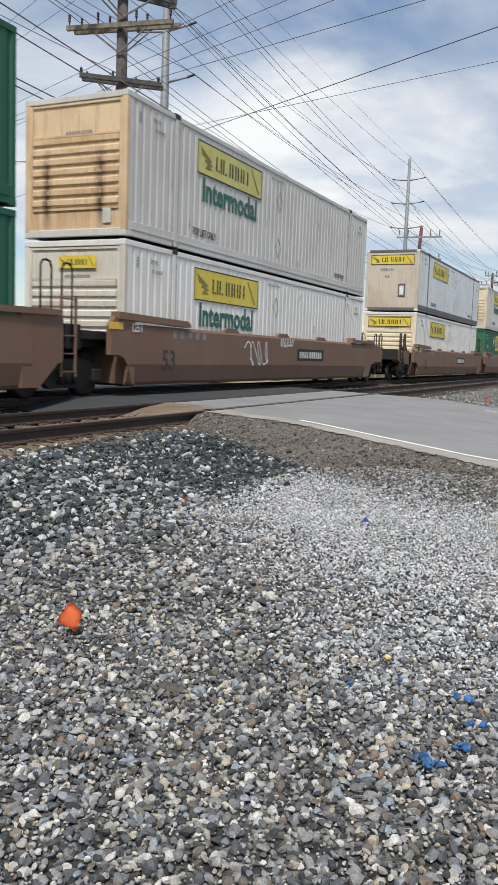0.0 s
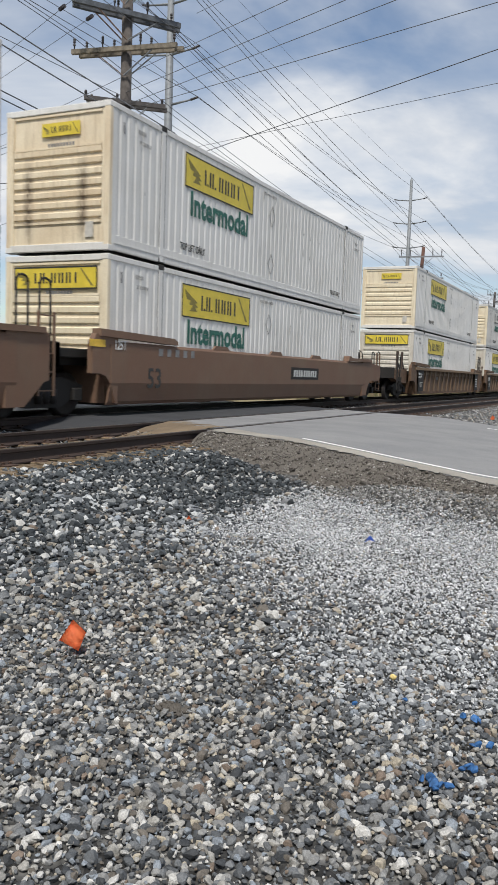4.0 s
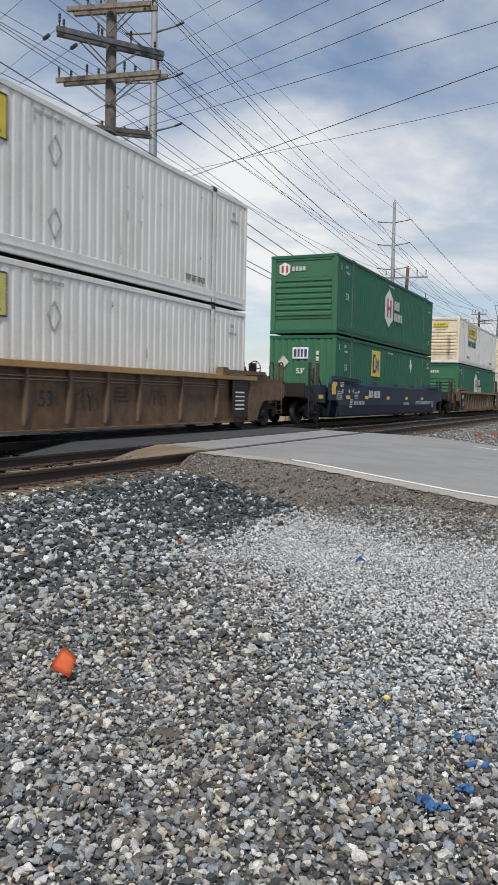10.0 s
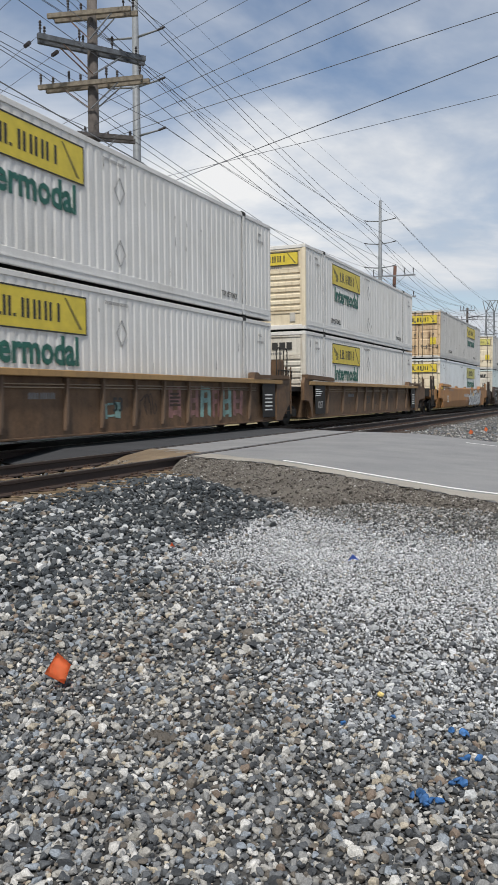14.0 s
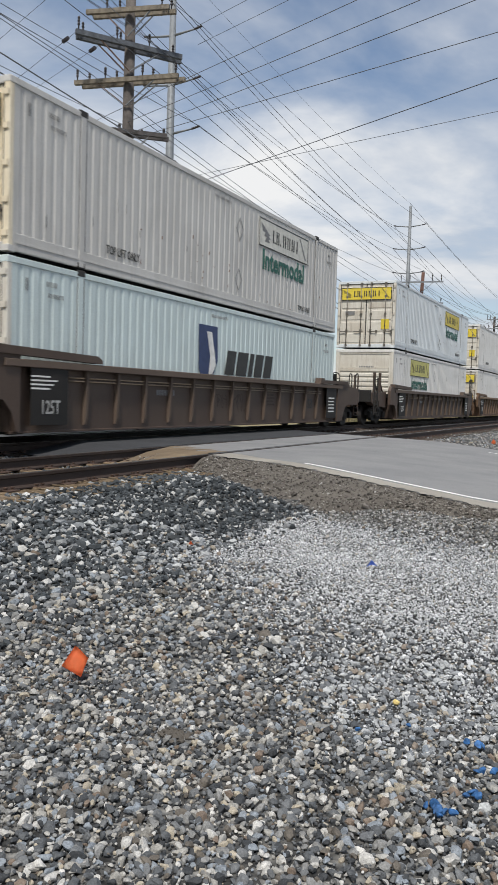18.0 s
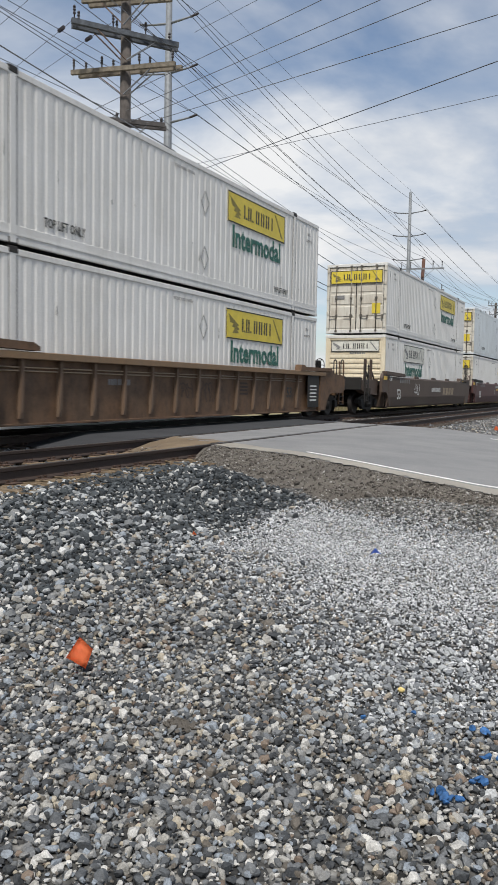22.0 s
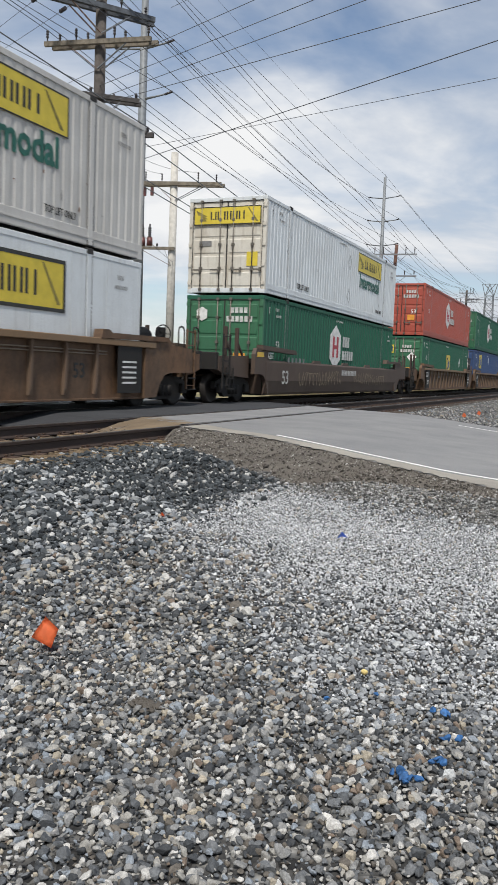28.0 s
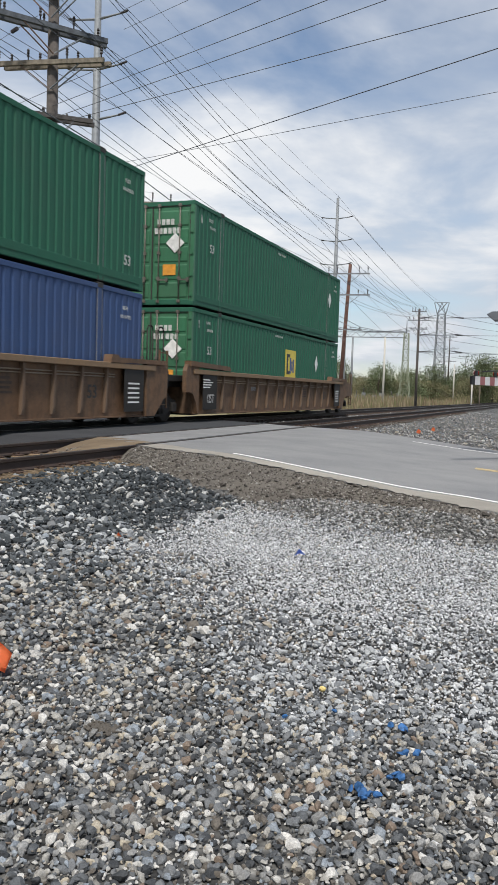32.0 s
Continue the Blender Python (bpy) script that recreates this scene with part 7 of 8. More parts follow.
# substation: gantry on a lattice mast, posts and switchgear
gx, gy = 150 * math.sin(radians(-9.9)), 150 * math.cos(radians(-9.9))
gan = thing("substation_gantry", "grey-green steel substation gantry on a lattice mast", "gantry")
part("mast_foot", lambda bm: lattice(bm, gx, gy, -0.9, 5.2, 2.1, 1.1, 4, 0.09), M_GALV_GREEN, gan)
part("mast", lambda bm: lattice(bm, gx, gy, 5.2, 12.0, 1.1, 0.8, 7, 0.08), M_GALV_GREEN, gan)
part("mast_tip", lambda bm: tube(bm, (gx, gy, 12.0), (gx, gy, 14.4), 0.12, 0.04, 6), M_GALV, gan)
part("gantry_beam", lambda bm: [beam(bm, (gx, gy, 11.2), (gx - 17, gy - 2, 11.2), 0.16, 0.16), beam(bm, (gx, gy, 12.1), (gx - 17, gy - 2, 12.1), 0.12, 0.12)] + [beam(bm, (gx - i * 1.0, gy - i * 0.118, 11.2 + 0.9 * (i % 2)), (gx - (i + 1) * 1.0, gy - (i + 1) * 0.118, 11.2 + 0.9 * ((i + 1) % 2)), 0.09, 0.09) for i in range(17)], M_GALV, gan)
for dx in (9.5, 10.9, 17):
    part("gantry_leg", lambda bm: tube(bm, (gx - dx, gy - dx * 0.118, -0.9), (gx - dx, gy - dx * 0.118, 11.2), 0.22, 0.16, 8), M_GALV, gan)
for i in range(14):
    sx, sy = gx - 14 + i * 1.1, gy + 3 + (i % 3)
    sg = thing("switchgear", "pale grey substation switchgear cabinet", "switchgear", "substation switchgear")
    part("cabinet", lambda bm: box(bm, sx - 0.35, sx + 0.35, sy - 0.3, sy + 0.3, -0.95, 0.3 + 0.45 * (i % 3), 0.03), M_GALV, sg)
    part("bushing", lambda bm: tube(bm, (sx, sy, 0.3 + 0.45 * (i % 3)), (sx, sy, 1.1 + 0.45 * (i % 3)), 0.10, 0.06, 8), M_INSUL, sg, "dark bushing")

for az, d, top, r in ((-11.33, 95, 7.5, 0.13), (-6.63, 180, 7.8, 0.17), (-5.42, 120, 2.8, 0.12), (-4.9, 120, 2.4, 0.10)):
    fx, fy = d * math.sin(radians(az)), d * math.cos(radians(az))
    fp = thing("post", "bare pale post standing in the grass", "post", "pale posts")
    part("post_shaft", lambda bm: tube(bm, (fx, fy, -1.2), (fx, fy, top), r, r * 0.8, 8), M_STUCCO if az < -5 else M_BARK, fp)
for az, d, top, r, wide, drops in ((-5.9, 300, 15.4, 0.2, 5.0, (0.3,)),):
    fx, fy = d * math.sin(radians(az)), d * math.cos(radians(az))
    q = timber_pole(fx, fy, top, r, r * 0.7, M_GALV, "distant grey timber utility pole with crossarms")
    for z in drops:
        crossarm(q, fx, fy, top - z, wide, 0, (-0.9, -0.4, 0.4, 0.9), 0.5, depth=0.18)


# ---- trees and grass ----
def tree_proto(seed, h, leaf):
    rng = random.Random(seed)
    t = thing("tree", "bushy autumn-green tree in the far woods", "tree", "trees behind the substation")

    def trunk(bm):
        tube(bm, (0, 0, -0.8), (0.1, 0, h * 0.55), 0.16, 0.08, 7)
        for i in range(5):
            a, z = rng.uniform(0, 6.28), h * rng.uniform(0.25, 0.5)
            tube(bm, (0.05, 0, z), (math.cos(a) * h * 0.2, math.sin(a) * h * 0.2, z + h * 0.25), 0.05, 0.02, 5)
    part("trunk", trunk, M_BARK, t)
    nr = np.random.default_rng(seed)
    n = 4200
    blobs = [(nr.uniform(-0.26, 0.26) * h, nr.uniform(-0.26, 0.26) * h, h * nr.uniform(0.06, 0.86), h * nr.uniform(0.10, 0.19)) for _ in range(20)]
    verts, faces = [], []
    for i in range(n):
        bx, by, bz, br = blobs[i % len(blobs)]
        d = nr.normal(size=3)
        d /= np.linalg.norm(d)
        c = np.array([bx, by, bz]) + d * br * nr.uniform(0.45, 1.35)
        s = h * nr.uniform(0.009, 0.018)
        u, w = nr.normal(size=3), nr.normal(size=3)
        u /= np.linalg.norm(u)
        w -= u * (w @ u)
        w /= np.linalg.norm(w)
        k = len(verts)
        verts += [tuple(c + u * s), tuple(c + w * s * 0.7), tuple(c - u * s), tuple(c - w * s * 0.7)]
        faces.append((k, k + 1, k + 2, k + 3))
    me = bpy.data.meshes.new("crown")
    me.from_pydata(verts, [], faces)
    me.materials.append(leaf)
    cr = new("crown", me)
    cr.parent = t
    return t


protos = [tree_proto(11, 7.5, M_LEAF), tree_proto(12, 6.5, M_LEAF2), tree_proto(13, 8.8, M_LEAF), tree_proto(14, 5.5, M_LEAF2)]
rng = random.Random(4)
first = {}
for i in range(135):
    az = -17.5 + 20 * i / 134 + rng.uniform(-0.25, 0.25)
    d = rng.uniform(175, 260)
    k = rng.randrange(4)
    tall = 1.25 if az > -6 else 1.0
    sc = tall * rng.uniform(0.7, 1.15)
    m = pose(d * math.sin(radians(az)), d * math.cos(radians(az)), -0.95, 0, 0, rng.uniform(0, 360))
    if k not in first:
        first[k] = 1
        protos[k].matrix_basis = m
        continue
    o = copy_thing(protos[k], m)
    o.scale = (sc * 1.1, sc * 1.1, sc)


def grass_field():
    nr = np.random.default_rng(9)
    n = 52000
    r = nr.uniform(34, 170, n)
    az = np.radians(nr.uniform(-22, 1.0, n))
    x, y = r * np.sin(az), r * np.cos(az)
    keep = x < -15.4
    x, y, r = x[keep], y[keep], r[keep]
    n = len(x)
    z = ground_z(x, y) - 0.03
    patch = 0.5 + 0.5 * np.sin(x * 0.23 + 1.3) * np.sin(y * 0.11)
    h = nr.uniform(0.35, 1.0, n) * (0.6 + 0.9 * patch) * (1 + 0.7 * smooth01(50, 80, r))
    a = nr.uniform(0, np.pi, n)
    w = nr.uniform(0.015, 0.04, n) * (r / 45)
    dx, dy = np.cos(a) * w, np.sin(a) * w
    lx, ly = nr.normal(0, 0.14, n), nr.normal(0, 0.14, n)
    v = np.stack([np.stack([x - dx, y - dy, z], 1), np.stack([x + dx, y + dy, z], 1), np.stack([x + lx, y + ly, z + h], 1)], 1).reshape(-1, 3)
    me = bpy.data.meshes.new("grass")
    me.vertices.add(len(v))
    me.vertices.foreach_set("co", v.ravel())
    me.loops.add(3 * n)
    me.loops.foreach_set("vertex_index", np.arange(3 * n))
    me.polygons.add(n)
    me.polygons.foreach_set("loop_start", np.arange(0, 3 * n, 3))
    me.update()
    me.materials.append(M_GRASS)
    tagged(new("grass", me), "tall dry grass and weeds beside the tracks", "grass", kind="stuff")


grass_field()


# ---- crossing gate ----
gate = thing("crossing_gate", "lowered red and white striped crossing gate", "crossing gate")
GD = Vector((0.42, 0.91, 0))
g0 = Vector((-1.37, 14.35, 1.235))


def gate_piece(a, b):
    def fill(bm):
        beam(bm, g0 + GD * a, g0 + GD * b, 0.05, 0.145)
    return fill


stripes = [(0.0, 0.09, M_BLACK)] + [(0.09 + 0.165 * i, 0.09 + 0.165 * (i + 1), M_GATE_WHITE if i % 2 == 0 else M_GATE_RED) for i in range(24)]
for a, b, m in stripes:
    part("gate_stripe", gate_piece(a, b), m, gate)
for d in (0.16, 0.82, 2.4):
    c = g0 + GD * d + Vector((0, 0, 0.12))
    lamp = part("gate_lamp", lambda bm: box(bm, c.x - 0.03, c.x + 0.03, c.y - 0.05, c.y + 0.05, c.z - 0.05, c.z + 0.05, 0.012), M_BLACK, gate, "small black lamp housing")
    for s in (-1, 1):
        part("lamp_lens", lambda bm: tube(bm, (c.x + s * 0.03, c.y, c.z + 0.01), (c.x + s * 0.045, c.y, c.z + 0.01), 0.036, 0.032, 10), M_LAMP_RED, lamp, "red lens")
part("gate_cable", lambda bm: [tube(bm, g0 + GD * (0.35 + 0.475 * i) + Vector((0, 0, 0.16 + 0.03 * (i % 2))), g0 + GD * (0.35 + 0.475 * (i + 1)) + Vector((0, 0, 0.16 + 0.03 * ((i + 1) % 2))), 0.012, seg=5, cap=False) for i in range(6)], M_BLACK, gate, "black lamp cable")
gm = g0 + GD * 4.1
part("gate_mast", lambda bm: tube(bm, (gm.x, gm.y, -0.5), (gm.x, gm.y, 3.6), 0.07, 0.06, 10), M_GALV, gate, "galvanised mast")
part("gate_arm_holder", lambda bm: box(bm, gm.x - 0.3, gm.x + 0.2, gm.y - 0.7, gm.y + 0.3, 0.9, 1.5, 0.04), M_GREY_HOOD, gate, "grey gate motor box")


def signal_hood(bm):
    prism(bm, [(0, 0.0), (0.11, 0.055), (0.9, 0.065), (0.9, -0.14), (0.14, -0.11)], -0.18, 0.18, "y")
    for v in bm.verts:
        v.co += Vector((-1.37, 16.95, 2.58))


part("hood_bracket", lambda bm: beam(bm, (-0.52, 16.95, 2.58), (gm.x, gm.y, 2.58), 0.06, 0.06), M_GALV, gate, "galvanised bracket")
part("signal_hood", signal_hood, M_GREY_HOOD, gate, "grey signal lamp hood")

# ---- flags and paint marks ----
def gz(x, y):
    return float(ground_z(np.float64(x), np.float64(y)))


def marker_flag(x, y, mat, label, size, rise, turn, fall=0):
    f = thing("marker_flag", label, "marker flag", "utility marker flags", at=pose(x, y, gz(x, y), fall, 0, turn))
    part("flag_wire", lambda bm: tube(bm, (-0.2 * size, 0.03, -0.05), (-0.03 * size, 0.024, rise + size * 0.95), 0.0016, seg=5), M_STEELBAR, f, "thin wire stake")

    def cloth(bm):
        # a square sheet hung by one edge, one corner lifted
        k = size
        corners = [Vector((-0.42 * k, -0.02, 0.36 * k)), Vector((0.20 * k, 0.02, 0.0)), Vector((0.44 * k, 0.0, 0.62 * k)), Vector((-0.04 * k, 0.01, 1.03 * k))]
        n = 4
        rows = [[bm.verts.new(corners[0].lerp(corners[1], i / n).lerp(corners[3].lerp(corners[2], i / n), j / n) + Vector((0, 0.012 * math.sin(3.1 * i / n + 1.5 * j / n), rise))) for j in range(n + 1)] for i in range(n + 1)]
        for i in range(n):
            for j in range(n):
                bm.faces.new((rows[i][j], rows[i + 1][j], rows[i + 1][j + 1], rows[i][j + 1])).smooth = True
        bmesh.ops.solidify(bm, geom=bm.faces[:], thickness=0.0012)
    part("flag_sheet", cloth, mat, f, "plastic flag sheet")
    return f


marker_flag(-2.33, 3.05, M_FLAG, "bright orange plastic marker flag on a wire in the gravel", 0.143, 0.05, 30, -18)
marker_flag(-3.66, 6.50, M_FLAG, "small crumpled orange marker flag lying in the gravel", 0.065, 0.02, 30, 50)
marker_flag(-4.07, 26.3, M_FLAG, "orange marker flag in the gravel beyond the road", 0.17, 0.0, 10)
marker_flag(-3.96, 28.8, M_FLAG, "orange marker flag in the gravel beyond the road", 0.17, 0.0, 10)
marker_flag(-1.92, 6.42, M_FLAG_BLUE, "small blue marker flag bent flat on pale gravel", 0.105, 0.045, 20, 58)


# ---- gravel ----
def stone_shapes(level, count, seed):
    nr = np.random.default_rng(seed)
    bm = bmesh.new()
    if level:
        bmesh.ops.create_icosphere(bm, subdivisions=level, radius=1.0)
    else:
        vs = [bm.verts.new(p) for p in ((1, 0, 0), (0, 1, 0), (-1, 0, 0), (0, -1, 0), (0, 0, 1), (0, 0, -1))]
        for a in range(4):
            bm.faces.new((vs[a], vs[(a + 1) % 4], vs[4]))
            bm.faces.new((vs[(a + 1) % 4], vs[a], vs[5]))
        bm.verts.index_update()
    base = np.array([v.co[:] for v in bm.verts])
    tri = np.array([[v.index for v in f.verts] for f in bm.faces])
    bm.free()
    out = []
    for _ in range(count):
        v = base.copy()
        for c in range(8 if level > 1 else 6):
            d = nr.normal(size=3)
            d /= np.linalg.norm(d)
            lim = nr.uniform(0.42, 0.82)
            over = v @ d - lim
            v = v - np.outer(np.maximum(over, 0), d)
        v = v * 1.14 * (1 + nr.normal(0, 0.035 if level else 0.2, (len(base), 1)))
        v = v * np.array([1.0, nr.uniform(0.52, 0.90), nr.uniform(0.45, 0.82)])
        out.append(v)
    return out, tri


def stones_mesh(name, pos, size, seed, level, material, label):
    """Many stones as one mesh of loose islands."""
    nr = np.random.default_rng(seed)
    shapes, tri = stone_shapes(level, 16, seed)
    n, k = len(pos), len(shapes[0])
    pick = nr.integers(0, 16, n)
    yaw, ta, tb = nr.uniform(0, 2 * np.pi, n), nr.normal(0, 0.40, n), nr.normal(0, 0.40, n)
    cz, sz, ca, sa, cb, sb = np.cos(yaw), np.sin(yaw), np.cos(ta), np.sin(ta), np.cos(tb), np.sin(tb)
    R = np.empty((n, 3, 3))
    R[:, 0, 0], R[:, 0, 1], R[:, 0, 2] = cz * cb, cz * sb * sa - sz * ca, cz * sb * ca + sz * sa
    R[:, 1, 0], R[:, 1, 1], R[:, 1, 2] = sz * cb, sz * sb * sa + cz * ca, sz * sb * ca - cz * sa
    R[:, 2, 0], R[:, 2, 1], R[:, 2, 2] = -sb, cb * sa, cb * ca
    V = np.array(shapes)[pick] * size[:, None, None]
    V = np.einsum("nij,nkj->nki", R, V) + pos[:, None, :]
    F = tri[None] + (np.arange(n) * k)[:, None, None]
    me = bpy.data.meshes.new(name)
    me.vertices.add(n * k)
    me.vertices.foreach_set("co", V.astype(np.float32).ravel())
    me.loops.add(F.size)
    me.loops.foreach_set("vertex_index", F.astype(np.int32).ravel())
    me.polygons.add(F.size // 3)
    me.polygons.foreach_set("loop_start", np.arange(0, F.size, 3, dtype=np.int32))
    me.polygons.foreach_set("use_smooth", np.zeros(F.size // 3, dtype=bool))
    me.update()
    me.materials.append(material)
    return tagged(new(name, me), label, "gravel", kind="stuff")


def scatter(seed, cell, r0, r1, az0, az1):
    """Jittered points in a fan of ground."""
    nr = np.random.default_rng(seed)
    xs, ys = np.arange(-10, 1.5, cell), np.arange(0.8, 13, cell)
    X, Y = np.meshgrid(xs, ys)
    x = X.ravel() + nr.uniform(-0.5, 0.5, X.size) * cell
    y = Y.ravel() + nr.uniform(-0.5, 0.5, X.size) * cell
    r, a = np.hypot(x, y), np.degrees(np.arctan2(x, y))
    bw = bank_w(x)
    ok = (r > r0) & (r < r1) & (a > az0) & (a < az1) & (y < line_y(x) - 0.50 - bw * 0.9) & (x > -6.0 + 0.12 * np.sin(9 * y))
    return x[ok], y[ok]


def patchy(x, y):
    return 0.5 * np.sin(1.9 * x + 0.7 * y + 1) + 0.35 * np.sin(3.1 * y - 2.3 * x) + 0.3 * np.sin(5.3 * x + 4.1 * y) + 0.2 * np.sin(11 * x - 9 * y)


def zones(x, y):
    """How pale, how dark and how fine the gravel is at a place."""
    w = 0.28 * patchy(x, y)
    low, high = 3.75 - 0.74 * (x + 1.16), 8.95 - 0.52 * (x + 3.8)
    pale = smooth01(low - 0.9, low + 2.3, y + w) * smooth01(high + 0.6, high - 0.7, y + w) * smooth01(-4.0, -3.2, x + 0.5 * w) * 0.9
    pale = np.maximum(pale, 0.6 * smooth01(-1.3, -0.3, x) * smooth01(2.9, 4.2, y) * smooth01(8.0, 6.6, y))
    pile = smooth01(-3.4, -4.1, x + 0.5 * w) * smooth01(6.9, 7.9, y + 0.25 * (x + 4.4) + w)
    dark = pile + 0.60 * smooth01(-2.6, -4.3, x + w)
    fine = smooth01(high - 0.5, high + 0.3, y + w) * smooth01(-4.0, -3.3, x)
    return pale + 0.10 * patchy(1.7 * x, 1.7 * y) * (pale > 0.04), dark + 0.06 * patchy(y, x), fine


def lay_gravel(seed, cell, r0, r1, level, mean, lift, under=False, spread=0.36):
    nr = np.random.default_rng(seed)
    x, y = scatter(seed, cell, r0, r1, -46, 0.5)
    if not under:
        keep = nr.uniform(0, 1, len(x)) < 0.90 - 0.42 * smooth01(-2.6, -4.2, x)
        x, y = x[keep], y[keep]
    pale, dark, fine = zones(x, y)
    q = nr.uniform(0.12, 0.85, len(x))
    cool = np.clip(1.5 * pale, 0, 1) + 0.75 * smooth01(-2.0, -0.5, x + 0.25 * patchy(x, y)) * smooth01(2.6, 4.0, y) + 0.8 * smooth01(-3.0, -4.0, x + 0.3 * patchy(x, y))
    kind = np.where(dark > q, 1, np.where(pale > q, 2, np.where(fine > q, 3, np.where((cool > q) & (not under), 4, 0))))
    size = mean * np.clip(np.exp(nr.normal(0, spread, len(x))), 0.45, 2.6)
    size = size * np.select([kind == 2, kind == 1, kind == 3], [0.60, 1.0, 0.72], 1.0) * (1 - 0.25 * np.clip(pale, 0, 1)) * (1 + 0.58 * smooth01(-2.7, -4.3, x))
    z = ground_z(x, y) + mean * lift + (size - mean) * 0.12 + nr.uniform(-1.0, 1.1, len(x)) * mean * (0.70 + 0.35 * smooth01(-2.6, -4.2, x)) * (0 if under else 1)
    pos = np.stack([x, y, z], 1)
    # mixed stones of the under layer get the copy darkened for gap shade
    low = M_STONE_SHADED if under else M_STONE
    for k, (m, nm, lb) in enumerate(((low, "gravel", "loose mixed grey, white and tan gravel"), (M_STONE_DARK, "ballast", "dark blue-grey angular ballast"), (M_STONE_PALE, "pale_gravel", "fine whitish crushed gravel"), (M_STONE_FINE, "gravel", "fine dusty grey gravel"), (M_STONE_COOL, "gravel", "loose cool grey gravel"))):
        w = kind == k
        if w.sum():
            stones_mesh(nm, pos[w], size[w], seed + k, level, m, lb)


lay_gravel(101, 0.0170, 1.9, 2.6, 2, 0.0100, 0.85, spread=0.55)
lay_gravel(105, 0.0180, 2.6, 4.2, 1, 0.0107, 0.85, spread=0.55)
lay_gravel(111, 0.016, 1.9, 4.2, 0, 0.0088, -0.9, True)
lay_gravel(121, 0.029, 4.2, 12.5, 1, 0.0172, 0.65)
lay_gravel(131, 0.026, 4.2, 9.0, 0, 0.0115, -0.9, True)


def pale_chips():
    """A thin spread of crushed white stone over the gravel."""
    nr = np.random.default_rng(77)
    x, y = scatter(77, 0.020, 3.0, 10.5, -40, 0.5)
    pale, dark, fine = zones(x, y)
    ok = (pale > nr.uniform(0.1, 1.1, len(x))) & (dark < 0.5)
    x, y = x[ok], y[ok]
    s = 0.0098 * np.exp(nr.normal(0, 0.3, len(x)))
    stones_mesh("pale_gravel", np.stack([x, y, ground_z(x, y) + 0.010 + nr.uniform(-0.004, 0.008, len(x))], 1), s, 78, 0, M_STONE_PALE, "fine whitish crushed gravel")


pale_chips()


def outer_gravel():
    """Plain gravel over the rest of the lot, round about where one stands."""
    nr = np.random.default_rng(91)
    X, Y = np.meshgrid(np.arange(-6.0, 5.0, 0.058), np.arange(-6.0, 11.0, 0.058))
    x, y = X.ravel() + nr.uniform(-0.03, 0.03, X.size), Y.ravel() + nr.uniform(-0.03, 0.03, X.size)
    r, a = np.hypot(x, y), np.degrees(np.arctan2(x, y))
    ok = ((r < 1.95) | (a < -45.5) | (a > 0.2)) & (y < line_y(x) - 0.5 - bank_w(x) * 0.9)
    x, y = x[ok], y[ok]
    s = 0.026 * np.exp(nr.normal(0, 0.3, len(x)))
    stones_mesh("gravel", np.stack([x, y, ground_z(x, y) + s * 0.25], 1), s, 92, 0, M_STONE, "loose mixed grey gravel of the lot")


outer_gravel()


def splinters():
    """Split ends of old ties beside the near rail."""
    nr = random.Random(12)

    def fill(bm):
        for i in range(280):
            x, y = -5.98 + nr.uniform(-0.30, 0.34), nr.uniform(5.5, 12.3)
            if y > line_y(x) - 0.6:
                continue
            a, h, w = radians(nr.uniform(-35, 35)), nr.uniform(0.06, 0.30), nr.uniform(0.014, 0.045)
            d = Vector((math.cos(a), math.sin(a), nr.uniform(-0.06, 0.06)))
            c = Vector((x, y, gz(x, y) + nr.uniform(0.01, 0.035)))
            beam(bm, c - d * h, c + d * h, w, 0.012)
    solid("wood_splinters", fill, M_TIE_TAN, "tan splinters of old ties beside the rail", "debris", "stuff")


splinters()


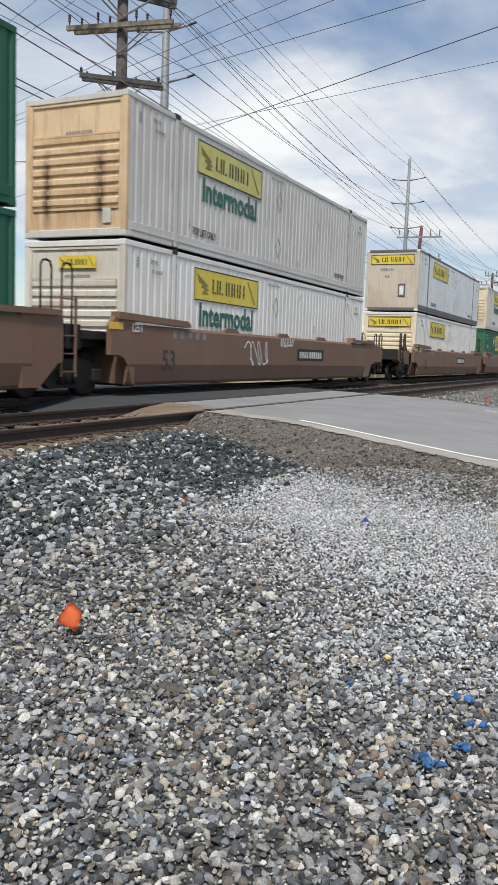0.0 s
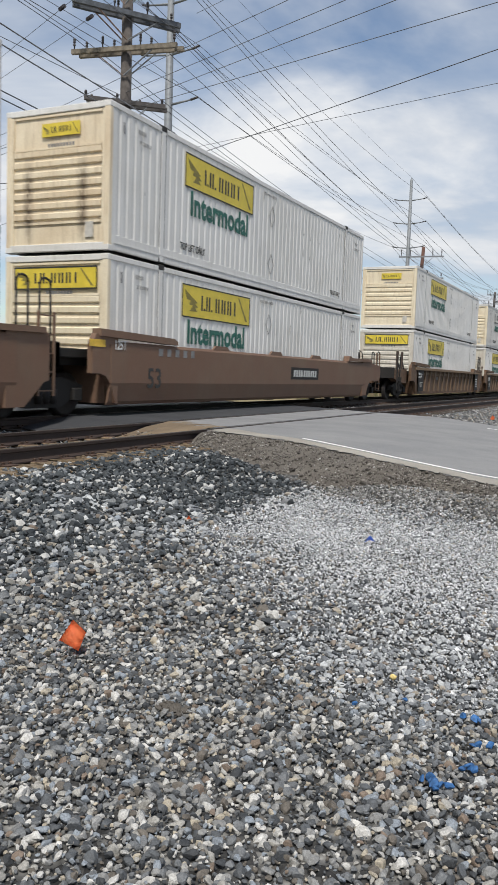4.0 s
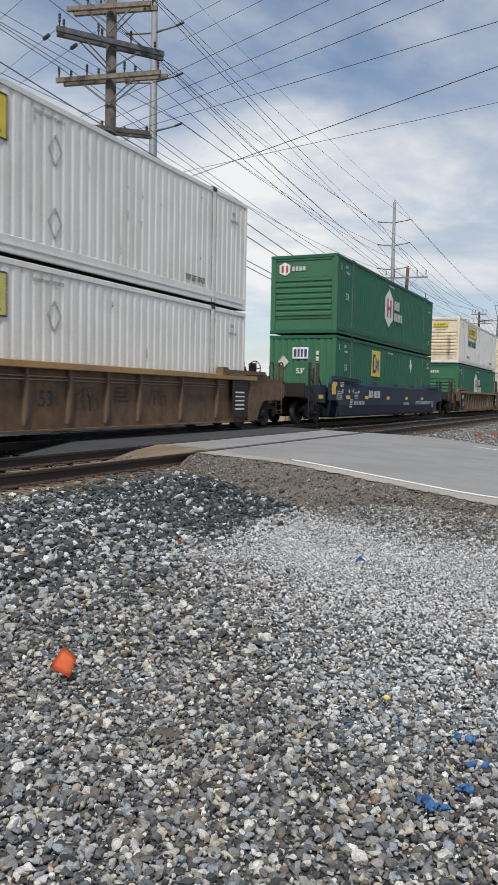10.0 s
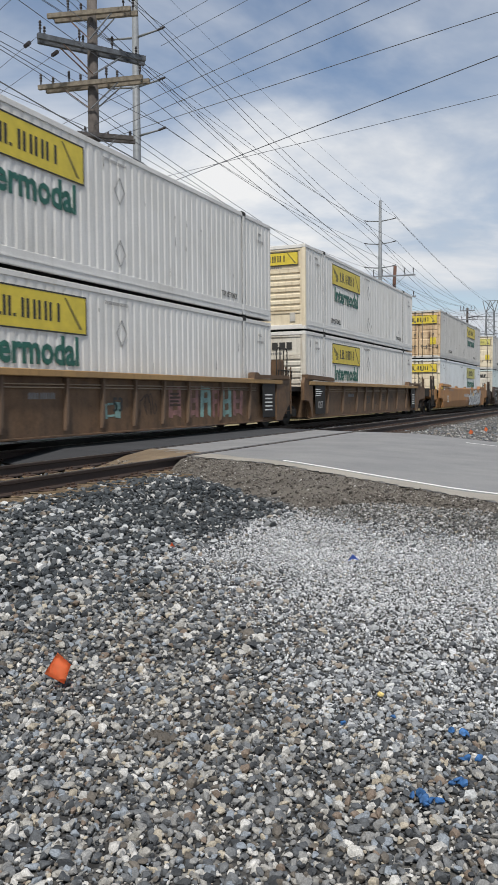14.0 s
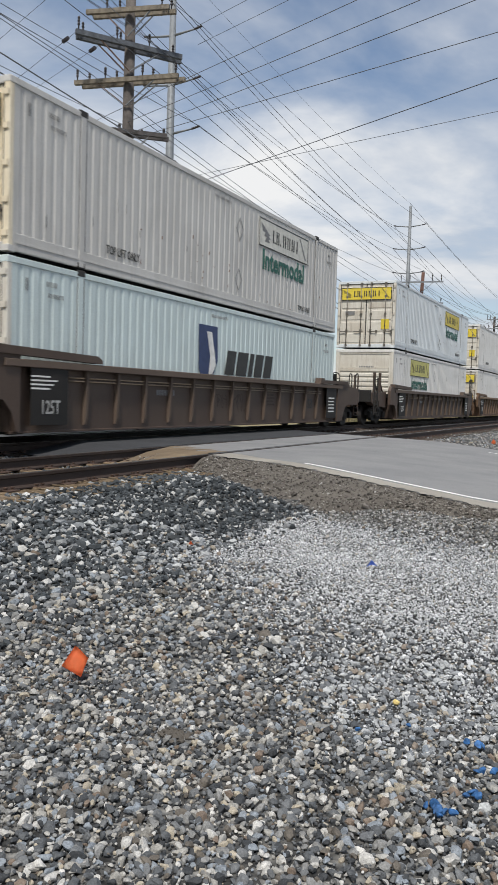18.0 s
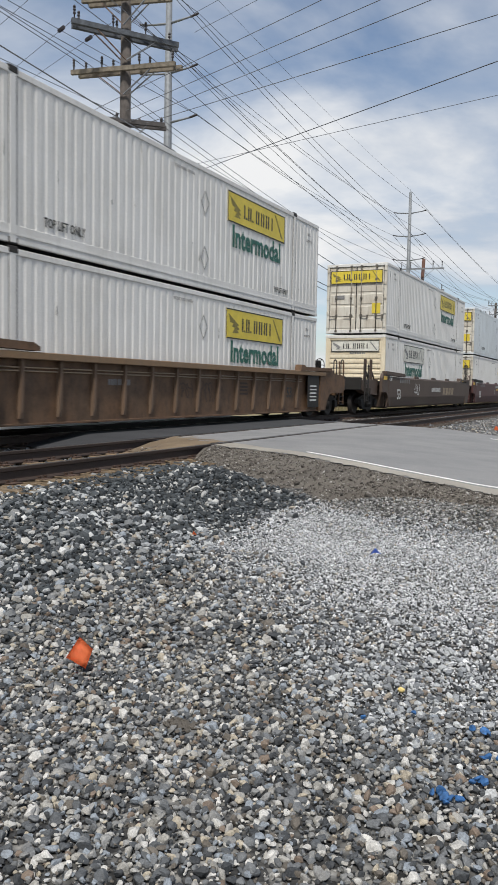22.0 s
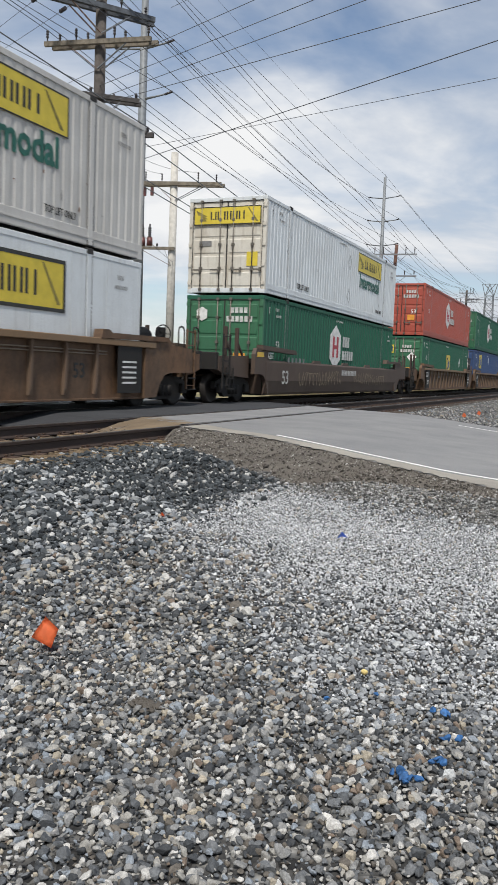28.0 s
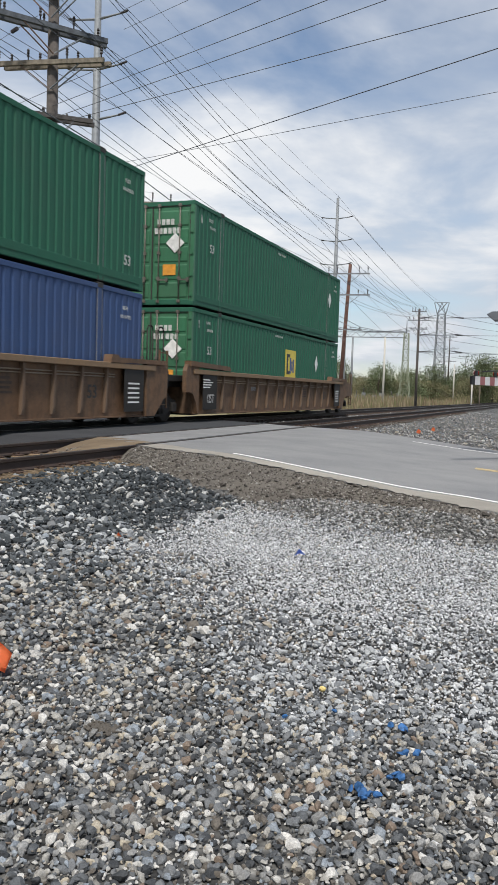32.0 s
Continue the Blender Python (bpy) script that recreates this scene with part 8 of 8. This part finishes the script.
def bank_stones():
    """Crumbs of dirt and small stones on the bank, and stones on the ballast beyond the road."""
    nr = np.random.default_rng(55)
    n = 20000
    x = nr.uniform(-6.2, 0.6, n)
    k = nr.uniform(0, 1, n)
    y = line_y(x) - 0.52 - k * bank_w(x)
    s = 0.0066 * np.exp(nr.normal(0, 0.55, n)) * (0.8 + 0.5 * k)
    stones_mesh("dirt_crumbs", np.stack([x, y, berm_z(x, y) + s * 0.3], 1), s, 56, 1, M_STONE_DIRT, "dark crumbly dirt and small stones on the bank")
    n = 1500
    x = nr.uniform(NEAR_X - 0.62, NEAR_X + 0.62, n)
    k = nr.uniform(0, 1, n) ** 0.7
    y = line_y(x) - 1.45 + 1.6 * k
    s = 0.011 * np.exp(nr.normal(0, 0.4, n))
    stones_mesh("dirt_crumbs", np.stack([x, y, -0.185 + 0.18 * k], 1), s, 60, 1, M_STONE_DIRT, "tan grit between the rails at the road's corner")
    n = 22000
    x = nr.uniform(-6.3, 3.0, n)
    y = line_y(x) + 9.5 + 45 * nr.uniform(0, 1, n) ** 1.7
    s = 0.030 * np.exp(nr.normal(0, 0.3, n))
    stones_mesh("gravel", np.stack([x, y, ground_z(x, y) + s * 0.2], 1), s, 57, 0, M_STONE, "loose grey gravel beyond the road")
    n = 7000
    x = nr.uniform(-9.95, -6.45, n)
    y = nr.uniform(4.5, 11.2, n)
    s = 0.024 * np.exp(nr.normal(0, 0.3, n))
    stones_mesh("ballast", np.stack([x, y, ground_z(x, y) + s * 0.1], 1), s, 58, 1, M_STONE_DARK, "dark grimy ballast between the rails")
    n = 9000
    x = nr.uniform(-9.95, -6.45, n)
    y = 22.2 + 30 * nr.uniform(0, 1, n) ** 1.4
    s = 0.030 * np.exp(nr.normal(0, 0.3, n))
    stones_mesh("ballast", np.stack([x, y, ground_z(x, y) + s * 0.1], 1), s, 59, 0, M_STONE, "grey ballast between the tracks beyond the road")


bank_stones()


def marked_stones(name, mat, label, spots):
    nr = np.random.default_rng(31)
    pts, sz = [], []
    for x, y, n, spread, s in spots:
        for _ in range(n):
            px, py = x + nr.normal(0, spread), y + nr.normal(0, spread * 0.7)
            pts.append((px, py, gz(px, py) + 0.030))
            sz.append(s * nr.uniform(0.7, 1.3))
    stones_mesh(name, np.array(pts), np.array(sz), 31, 2, mat, label)


marked_stones("painted_stones", M_BLUE_STONE, "stones sprayed with blue marking paint", ((-0.51, 2.62, 9, 0.035, 0.017), (-0.45, 2.80, 4, 0.03, 0.016), (-0.43, 3.05, 4, 0.022, 0.016), (-0.49, 3.28, 4, 0.025, 0.017), (-0.98, 3.17, 1, 0.0, 0.014), (-0.81, 3.34, 1, 0.0, 0.012)))
marked_stones("painted_stone", M_YELLOW_STONE, "stone sprayed with yellow marking paint", ((-0.93, 3.57, 1, 0.0, 0.017),))
marked_stones("dirt_clod", M_DIRT, "brown clod of soil among the gravel", ((-1.63, 2.80, 110, 0.036, 0.012),))
marked_stones("dark_rock", M_STONE_DARK, "larger dark angular rock on the gravel", ((-3.27, 7.9, 3, 0.05, 0.05),))

motions()
